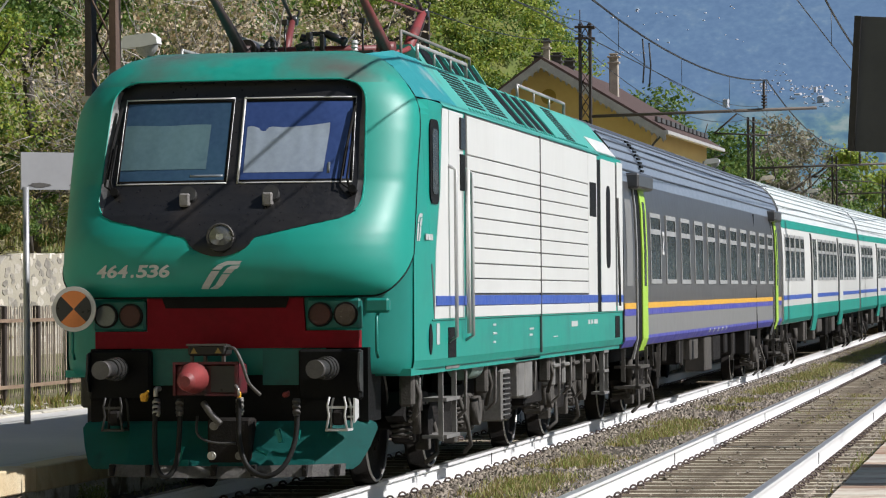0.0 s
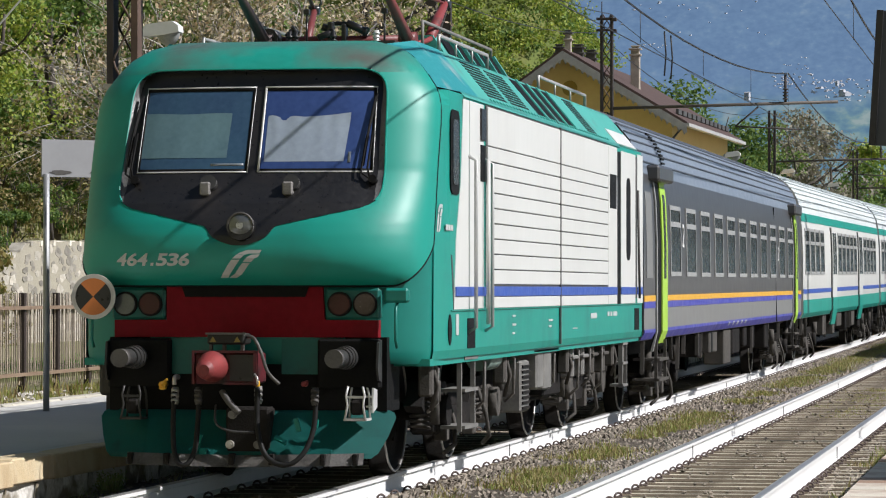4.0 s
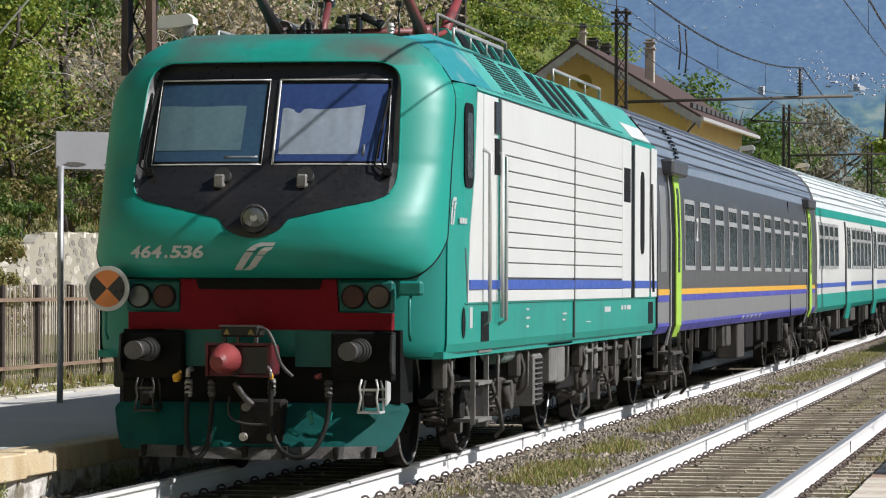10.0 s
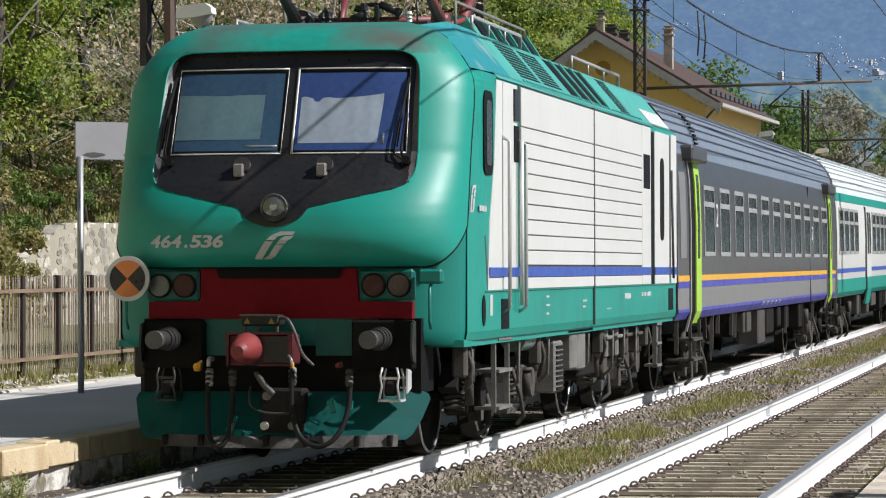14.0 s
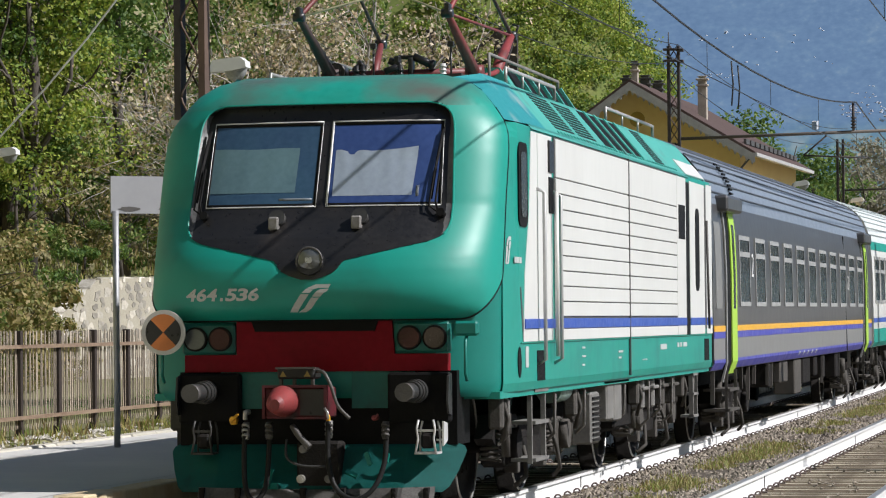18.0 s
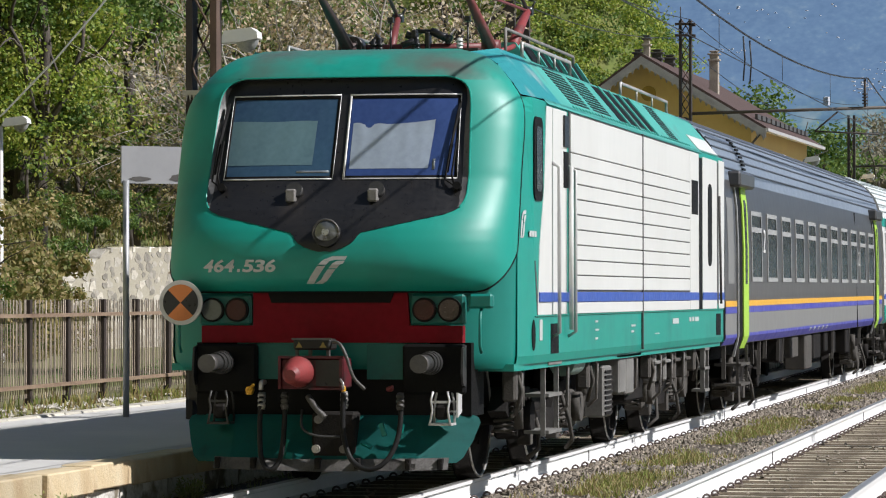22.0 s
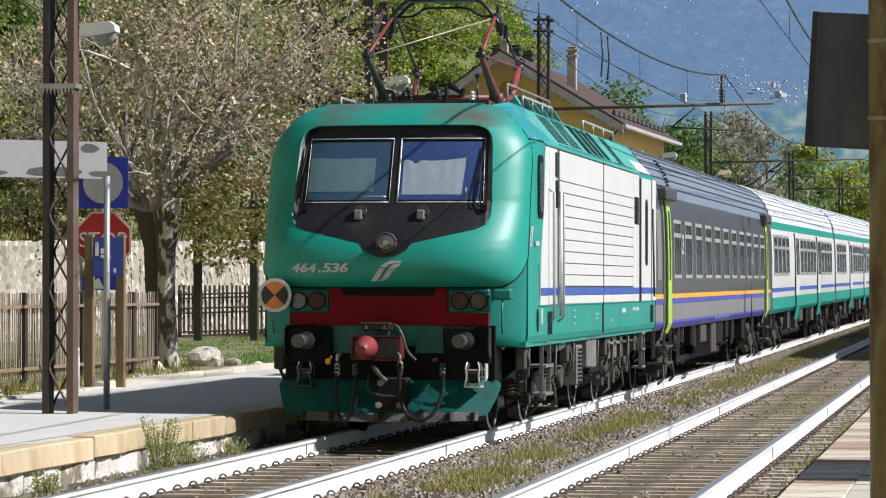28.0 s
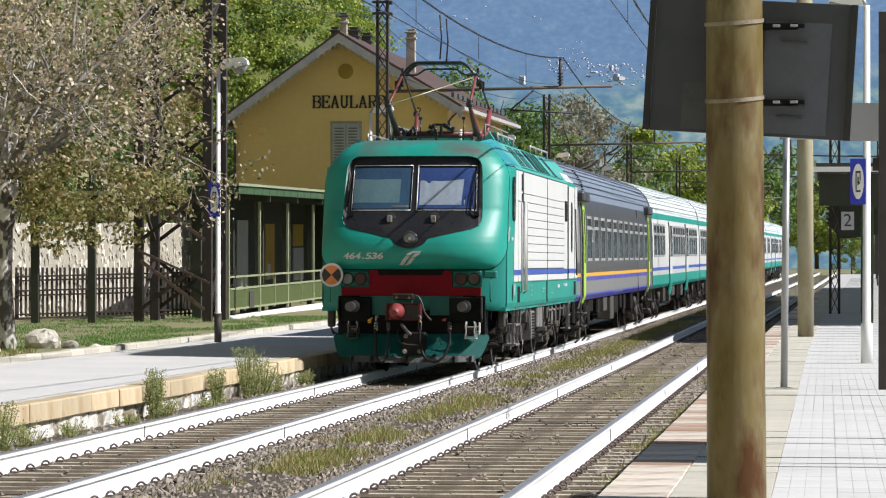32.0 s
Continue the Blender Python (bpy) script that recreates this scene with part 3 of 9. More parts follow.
def blades(name, material, spots, label, h0=0.06, h1=0.22, per=14, spread=0.16, lean=0.5, w=0.012, seed=3):
    """Tufts of grass: bent blades that taper."""
    rng = random.Random(seed)
    bm = bmesh.new()
    for (x, y, z, k) in spots:
        for _ in range(per):
            a, d = rng.uniform(0, 6.28), rng.random() ** 0.6 * spread
            px, py = x + math.cos(a) * d, y + math.sin(a) * d
            h = rng.uniform(h0, h1) * k
            b = rng.uniform(0, 6.28)
            ex, ey = math.cos(b) * h * lean * rng.random(), math.sin(b) * h * lean * rng.random()
            c = rng.uniform(0, 3.14)
            ux, uy = math.cos(c) * w, math.sin(c) * w
            v = [bm.verts.new(p) for p in ((px - ux, py - uy, z), (px + ux, py + uy, z), (px + ux * .7 + ex * .5, py + uy * .7 + ey * .5, z + h * .6),
                                           (px - ux * .7 + ex * .5, py - uy * .7 + ey * .5, z + h * .6), (px + ex, py + ey, z + h))]
            bm.faces.new((v[0], v[1], v[2], v[3]))
            bm.faces.new((v[3], v[2], v[4]))
    return tagged(part(name, bm, material), label, "grass", kind="stuff")


WEEDS = [(24.6, 0.3, 0.25), (28.4, 0.25, 0.3), (32.5, 0.58, 0.36), (33.6, 0.3, 0.4), (35.6, 0.22, 0.3), (38.6, 0.2, 0.3), (40.2, 0.66, 0.2), (40.9, 0.3, 0.3),
         (43.5, 0.2, 0.3), (44.4, 0.55, 0.22), (46.9, 0.78, 0.42), (47.9, 0.6, 0.5), (49.0, 0.4, 0.45), (52.0, 0.3, 0.3)]


def weed_plant(x, y, h, w, rng):
    """A bushy upright weed: thin stems with many small leaves."""
    th = thing("weed", "bushy green weed growing at the foot of the platform edge", "plant", (x, y, -0.22), "platform weeds")
    stems, green = bmesh.new(), bmesh.new()
    for k in range(int(14 + 34 * h)):
        a, r = rng.uniform(0, 6.28), w * rng.random() ** 0.5
        hh = h * rng.uniform(0.55, 1.0)
        pts = [Vector((math.cos(a) * r * 0.45 * (0.3 + t), math.sin(a) * r * (0.3 + t), hh * t * 1.12)) for t in (0, 0.35, 0.7, 0.9)]
        tube(stems, pts, [0.006, 0.005, 0.004, 0.002], 4)
        for _ in range(int(60 * hh / 0.5) + 14):
            t = rng.uniform(0.08, 1.0)
            p = pts[0].lerp(pts[3], t) + Vector((rng.gauss(0, 0.022), rng.gauss(0, 0.03), rng.gauss(0, 0.02)))
            d = Vector((rng.gauss(0, 1), rng.gauss(0, 1), rng.uniform(0, 1.6))).normalized()
            u = d.orthogonal().normalized() * rng.uniform(0.004, 0.008)
            l = rng.uniform(0.02, 0.045)
            green.faces.new([green.verts.new(q) for q in (p, p + d * l * 0.5 + u, p + d * l, p + d * l * 0.5 - u)])
    tagged(part("stem", stems, WEEDSTEM, th), kind="stuff")
    tagged(part("leaves", green, WEEDM, th), kind="stuff")


def grass():
    rng = random.Random(21)
    spots = []
    for i in range(4800):
        y = 17 + 110 * rng.random() ** 1.6
        x = rng.gauss(1.76, 0.17)
        if not 0.95 < x < 2.5 or noise.noise((x * 0.8, y * 0.35, 7)) < -0.12:
            continue
        spots.append((x + lx(y), y, lz(y) - 0.165, rng.uniform(0.35, 1.0)))
    for i in range(420):  # in the far track and along the platform edge
        y = rng.uniform(18, 90)
        x = GAP + rng.gauss(1.35, 0.09)
        if noise.noise((x, y * 0.3, 17)) > 0.02:
            spots.append((x + lx(y), y, lz(y) - 0.19, rng.uniform(0.5, 1.1)))
    for i in range(120):
        y = rng.uniform(47, 60)
        spots.append((GAP + rng.gauss(0.05, 0.28), y, lz(y) - 0.19, rng.uniform(0.2, 0.5)))
    blades("grass_strip", GRASSM, spots, "yellowing grass and weeds growing between the two tracks", 0.03, 0.125, 20, 0.17, 0.8, 0.0065, seed=4)
    # weeds at the foot of the platform
    spots = []
    for i in range(170):
        y = 20 + 55 * rng.random() ** 1.2
        if noise.noise((y * 0.6, 0, 31)) > -0.05:
            spots.append((-1.62 + abs(rng.gauss(0, 0.09)), y, -0.22, rng.uniform(0.4, 1.2)))
    blades("platform_weeds", WEEDM, spots, "dry weeds and grass at the foot of the platform edge", 0.04, 0.17, 16, 0.16, 0.8, 0.006, seed=6)
    for y0, h, w in WEEDS:
        weed_plant(-1.55, y0, h, w, rng)


grass()


# ---- platforms ----
def platform_left():
    """Low stone-edged platform beside the train: asphalt, coping blocks on rubble, a kerb behind."""
    th = thing("platform_left", "low railway platform, pale asphalt with beige stone coping", "platform", kind="structure")
    ys = [8, 16, 24, 32, 40, 48, 56, 64] + [72 + 9 * i for i in range(22)]
    bm = bmesh.new()
    rows = [[(x + lx(y), y, lz(y) + z) for x, z in ((-1.9, -0.3), (-1.9, 0.244), (-5.55, 0.244), (-5.55, -0.3))] for y in ys]
    sheet(bm, rows, 0, False)
    part("asphalt", bm, ASPHALT, th, "pale worn asphalt")
    bm = bmesh.new()
    rows = [[(x + lx(y) + noise.noise((y * 3.7, z * 9, 1)) * 0.07, y, lz(y) + z) for x, z in ((-1.71, -0.32), (-1.74, -0.15), (-1.74, 0.03), (-1.9, 0.03))]
            for y in [8 + 0.2 * i for i in range(500)]]
    sheet(bm, rows, 0, False)
    part("rubble_footing", bm, RUBBLE, th, "rough whitish rubble stone under the coping")
    rng = random.Random(8)
    y, meshes = 9.0, [part("coping_stone", box(-0.27, 0, 0.008, l, -0.21, 0, 0.012), COPING, th) for l in (0.34, 1.15, 1.5)]
    for i, m0 in enumerate(meshes):
        m0.location = (-1.68 + lx(y), y, lz(y) + 0.25)
        y += (0.35, 1.16, 1.51)[i]
    while y < 190:
        i = rng.choice((0, 1, 1, 2, 2))
        l = (0.35, 1.16, 1.51)[i]
        share("coping_stone", meshes[i].data, pose(-1.68 + lx(y) + rng.uniform(-0.02, 0.02), y, lz(y) + 0.25 + rng.uniform(-0.008, 0.008),
                                                  rng.uniform(-0.25, 0.25), rng.uniform(-1, 1), rng.uniform(-0.5, 0.5)), th)
        y += l
    kb = part("kerb_stone", box(-0.2, 0, 0.006, 1.0, -0.2, 0.09, 0.02), KERBST, th)
    kb.location = (-5.5, 20, 0.18)
    for i in range(1, 130):
        y = 20 + i * 1.006
        share("kerb_stone", kb.data, pose(-5.5 + lx(y) + rng.uniform(-.01, .01), y, lz(y) + 0.25 + rng.uniform(-.008, .008) - (0.07 if y < 44.5 else 0), 0, 0, rng.uniform(-.3, .3)), th)
    # cracks and the dark line behind the coping
    bm = bmesh.new()
    sheet(bm, [[(-2.02 + lx(y), y, lz(y) + 0.249), (-2.045 + lx(y) - 0.012 * noise.noise((y, 0, 0)), y, lz(y) + 0.249)] for y in ys])
    part("joint_line", bm, JOINT, th)


platform_left()


def platform_right():
    th = thing("platform_right", "wide railway platform of pale paving tiles with rust-stained edge slabs", "platform", kind="structure")
    x0 = GAP + 1.65
    bm = bmesh.new()
    ys = [-14, 0, 10, 20, 40, 60, 80] + [90 + 10 * i for i in range(18)]
    sheet(bm, [[(x + lx(y), y, lz(y) + z) for x, z in ((x0 + 0.06, -0.34), (x0 + 0.06, 0.238), (x0 + 12, 0.238), (x0 + 12, -0.34))] for y in ys], 0, False)
    part("platform_base", bm, JOINT, th)
    rng = random.Random(9)
    pale = part("edge_slab", box(0, 0.44, 0.006, 0.74, -0.12, 0, 0.01), EDGEPALE, th)
    rust = part("edge_slab", box(0, 0.44, 0.006, 0.74, -0.12, 0, 0.01), EDGERUST, th)
    sand = part("sand_slab", box(0.443, 1.058, 0.004, 0.746, -0.06, 0, 0.004), SAND, th)
    for i, ob in enumerate((pale, rust, sand)):
        ob.location = (x0, 12 + 0.75 * (i % 2), 0.25)
    for i in range(2, 190):
        y = 12 + 0.75 * i
        p = pose(x0 + lx(y), y, lz(y) + 0.25 + rng.uniform(-.004, .004))
        share("edge_slab", (rust if rng.random() < 0.2 else pale).data, p, th)
        share("sand_slab", sand.data, p, th)
    share("sand_slab", sand.data, pose(x0, 12.75, 0.25), th)
    bm = box(0.0, 0.4, 0.0, 0.4, -0.05, -0.002)
    for f in bm.faces:
        f.material_index = 1
    for k in range(4):
        bx(bm, 0.004 + 0.0985 * k, 0.0985 + 0.0985 * k, 0.0003, 0.3997, -0.002, 0)
    tile = part("paving_tile", bm, [TILE, JOINT], th)
    tile.location = (x0 + 1.06, 18, 0.25)
    for y in (23.9, 25.1, 28.1, 37.9):
        part("expansion_joint", box(x0 + 0.45, x0 + 5.8, y - 0.012, y + 0.012, 0.2, 0.2535), STEELDK, th)
    far = bmesh.new()
    k = 0
    for j in range(0, 40):
        y = 18 + 0.4 * j
        for i in range(0, 8):
            x = x0 + 1.06 + 0.4 * i
            if (i, j) == (0, 0):
                continue
            share("paving_tile", tile.data, pose(x, y, 0.25 + rng.uniform(-.0006, .0006)), th)
    for j in range(0, 19):  # long strips farther on
        y = 34 + 2.4 * j
        l = min(2.398, 78 - y)
        for i in range(0, 32):
            x = x0 + 1.06 + 0.1 * i + lx(y)
            bx(far, x + .001, x + .0975, y, y + l, lz(y) + 0.2, lz(y) + 0.25)
    for j in range(0, 60):
        y = 78 + 2.4 * j
        for i in range(0, 4):
            bx(far, x0 + 1.06 + 2 * i + lx(y), x0 + 3.05 + 2 * i + lx(y), y, y + 2.39, lz(y) + 0.2, lz(y) + 0.25)
    for j in range(0, 25):
        y = 18 + 2.4 * j
        for i in range(0, 16):
            x = x0 + 4.26 + 0.1 * i + lx(y)
            bx(far, x + .001, x + .0975, y, y + 2.398, lz(y) + 0.2, lz(y) + 0.25)
    bx(far, x0 + 5.87, x0 + 11.9, 18, 78, 0.2, 0.25)
    bx(far, x0 + 0.45, x0 + 11.9, -13, 11.99, 0.2, 0.25)
    tagged(part("paving_tiles_far", far, TILE, th), kind="stuff")


platform_right()

# ---- the train: in its own space y runs back from the front buffers, z up from the rails ----
FRONT = 26.25  # where the front buffers stand while it waits


def nose_front(z):
    return np.interp(z, (1.02, 1.3, 1.60, 1.64, 1.68, 1.73, 1.79, 1.86, 1.95, 2.05, 2.15, 2.25, 2.4, 2.57, 3.28, 3.36, 3.44, 3.52, 3.60, 3.66, 3.70),
                     (0.70, 0.66, 0.64, 0.58, 0.50, 0.44, 0.405, 0.385, 0.39, 0.412, 0.458, 0.528, 0.645, 0.77, 1.04, 1.075, 1.12, 1.19, 1.31, 1.46, 1.66))


def nose_seam(z):
    return np.interp(z, (1.02, 1.7, 1.88, 2.2, 2.65, 3.19, 3.5, 3.68), (1.09, 1.04, 1.07, 1.16, 1.29, 1.51, 1.62, 1.76))


def half_width(z):
    return np.interp(z, (0.95, 1.1, 3.0, 3.14, 3.22, 3.30, 3.42, 3.55, 3.64, 3.70), (1.44, 1.473, 1.473, 1.463, 1.445, 1.41, 1.325, 1.215, 1.08, 0.86))


def mask_depth(z):
    """How far the windscreen surround is sunk below the shell."""
    return np.interp(z, (2.31, 2.45, 2.7, 3.3, 3.36, 3.42), (0, 0.03, 0.045, 0.085, 0.085, 0.07))


def nose_at(x, z, out=0.0):
    """The cab's skin: a flat front with rounded corners that bulges low down and leans back above."""
    w, f, s = half_width(z), nose_front(z), nose_seam(z)
    q = min(1.0, abs(x) / w)
    return Vector((x, s - (s - f) * (1 - q ** 3.0) ** 0.5 - out, z))


def mask_at(x, z, out=0.0):
    return nose_at(x, z, out - float(mask_depth(z)))


def nose_rows(zs, out=0.0, n=36):
    rows = []
    for z in zs:
        w = half_width(z)
        rows.append([nose_at(w * math.copysign(abs(math.sin(a)) ** 0.55, math.sin(a)), z, out) for a in
                     [math.pi * (i / n - 0.5) for i in range(n + 1)]])
    return rows


def bulge_at(x, z):
    """The upper shell's skin, whose lower edge turns up at the corners."""
    q = min(1.0, abs(x) / float(half_width(z)))
    k = max(0.0, (q - 0.80) / 0.20)
    lift = 0.34 * (1 - (1 - min(1, k) ** 2) ** 0.5)
    zz = z + lift * max(0.0, 1 - (z - 1.64) / 0.75)
    return nose_at(x * float(half_width(zz)) / float(half_width(z)), zz)


def patch(bm, zs, left, right, out, n=14, mi=0):
    """A piece of the sunken surround between two outlines x = left(z) and right(z), a little proud of it, with its rim turned in."""
    rows = []
    for z in zs:
        a, b = left(z), right(z)
        r = [mask_at(a + (b - a) * i / n, z, out) for i in range(n + 1)]
        r = [r[0] + Vector((0, out + 0.02, 0))] + r + [r[-1] + Vector((0, out + 0.02, 0))]
        rows.append(r)
    rows = [[p + Vector((0, out + 0.02, 0)) for p in rows[0]]] + rows + [[p + Vector((0, out + 0.02, 0)) for p in rows[-1]]]
    return sheet(bm, rows, mi)


def lerp(xs, ys):
    return lambda v: float(np.interp(v, xs, ys))


def frange(a, b, n):
    return [a + (b - a) * i / (n - 1) for i in range(n)]


def wheelset(parent, y, r, rim):
    """Two wheels and their axle as one part that turns."""
    ws = new("wheelset")
    ws.parent = parent
    ws.location = (0, y, r)
    bm = bmesh.new()
    cyl(bm, (-1, 0, 0), (1, 0, 0), 0.08, 10)
    part("axle", bm, DARK, ws)
    for s in (-1, 1):
        bm = bmesh.new()
        n = 36
        prof = ((0.03, 0.0), (0.03, 0.12), (0.065, 0.2), (0.03, 0.3), (0.03, r - 0.09), (0.065, r - 0.07), (0.065, r), (-0.07, r), (-0.07, r + 0.028), (-0.09, r + 0.028), (-0.09, 0.0))
        sheet(bm, [[(s * (0.75 + u), v * math.cos(a), v * math.sin(a)) for u, v in prof] for a in [2 * math.pi * i / n for i in range(n + 1)]], 0)
        for k in range(8):
            a = k * math.pi / 4
            cyl(bm, (s * 0.78, 0.24 * math.cos(a), 0.24 * math.sin(a)), (s * 0.815, 0.24 * math.cos(a), 0.24 * math.sin(a)), 0.02, 6)
        part("wheel", bm, DARK, ws)
        bm = bmesh.new()
        tube(bm, [(s * 0.822, (r - 0.012) * math.cos(math.pi * k / 16), (r - 0.03) * math.sin(math.pi * k / 16)) for k in range(33)], 0.012, 5)
        part("tyre_edge", bm, STEEL, ws)
    return ws


def bogie(parent, y, base, r, seed, w=1.08):
    """Side frames with axle boxes, coil springs, dampers and brake gear."""
    rng = random.Random(seed)
    th = new("bogie")
    th.parent = parent
    th.location = (0, y, 0)
    for s in (-1, 1):
        bm = bmesh.new()
        z = r + 0.12
        prism(bm, [(-base / 2 - 0.55, z - 0.06), (-base / 2 - 0.3, z + 0.14), (-0.7, z + 0.12), (-0.45, z - 0.1), (0.45, z - 0.1), (0.7, z + 0.12),
                   (base / 2 + 0.3, z + 0.14), (base / 2 + 0.55, z - 0.06), (base / 2 + 0.4, z - 0.12), (0.75, z - 0.03), (0.5, z - 0.3), (-0.5, z - 0.3),
                   (-0.75, z - 0.03), (-base / 2 - 0.4, z - 0.12)], 0, s * w - 0.08, s * w + 0.08)
        part("side_frame", bm, DARK, th)
        for a in (-1, 1):
            bm = bmesh.new()
            cy = a * base / 2
            bx(bm, s * w - 0.1, s * w + 0.14, cy - 0.17, cy + 0.17, r - 0.2, r + 0.16, 0.03)
            cyl(bm, (s * w + 0.13, cy, r), (s * w + 0.22, cy, r), 0.14, 14)
            part("axle_box", bm, DARKLT if rng.random() < 0.4 else DARK, th)
            for d in (-0.3, 0.3):
                bm = bmesh.new()
                n = 60
                tube(bm, [(s * w + 0.02 + 0.085 * math.cos(k * 0.63), cy + d + 0.085 * math.sin(k * 0.63), r - 0.14 + 0.26 * k / n) for k in range(n + 1)], 0.016, 4)
                part("coil_spring", bm, DARKLT, th)
            bm = bmesh.new()
            cyl(bm, (s * w + 0.16, cy + a * 0.34, r - 0.1), (s * w + 0.16, cy + a * 0.38, r + 0.36), 0.04, 8)
            cyl(bm, (s * w + 0.16, cy + a * 0.36, r + 0.1), (s * w + 0.16, cy + a * 0.38, r + 0.36), 0.055, 8)
            part("damper", bm, DARKLT, th)
            bm = bmesh.new()
            tube(bm, [(s * w + 0.1, cy - a * 0.5, r + 0.15), (s * w + 0.18, cy - a * 0.48, r - 0.1), (s * w + 0.2, cy - a * 0.42, r - 0.3), (s * w + 0.12, cy - a * 0.3, r - 0.38)], 0.022, 6)
            bx(bm, s * w - 0.02, s * w + 0.1, cy - a * 0.62 - 0.07, cy - a * 0.62 + 0.07, r - 0.28, r - 0.02, 0.01)
            part("brake_gear", bm, DARKLT, th)
    bm = bmesh.new()
    bx(bm, -w, w, -0.35, 0.35, r - 0.1, r + 0.2, 0.03)
    part("bolster", bm, DARK, th)
    return th


def logo_shapes(bm, at, s):
    """Two leaning strokes with a bent head each; at(u, v) gives the place on the skin, s is half the height."""
    def stroke(pts):
        b = bmesh.new()
        face(b, [(u, v, 0) for u, v in pts])
        bmesh.ops.triangulate(b, faces=b.faces[:])
        bmesh.ops.subdivide_edges(b, edges=b.edges[:], cuts=5, use_grid_fill=True)
        got = {v: bm.verts.new(at(v.co.x * s, v.co.y * s)) for v in b.verts}
        for f in b.faces:
            bm.faces.new([got[v] for v in f.verts])
        b.free()
    stroke([(-0.75, -1.0), (-0.35, -1.0), (0.02, 0.3), (-0.42, 0.3)])
    stroke([(-0.40, 0.38), (0.04, 0.38), (0.15, 0.62), (-0.22, 0.7)])
    stroke([(-0.22, 0.72), (0.15, 0.64), (0.4, 0.74), (0.95, 0.74), (1.0, 1.0), (0.2, 1.0)])
    stroke([(-0.30, -1.0), (0.1, -1.0), (0.35, -0.75), (0.62, 0.05), (0.2, 0.05), (-0.02, -0.72)])
    stroke([(0.22, 0.12), (0.66, 0.12), (0.78, 0.4), (0.9, 0.45), (0.98, 0.68), (0.55, 0.66), (0.36, 0.5)])


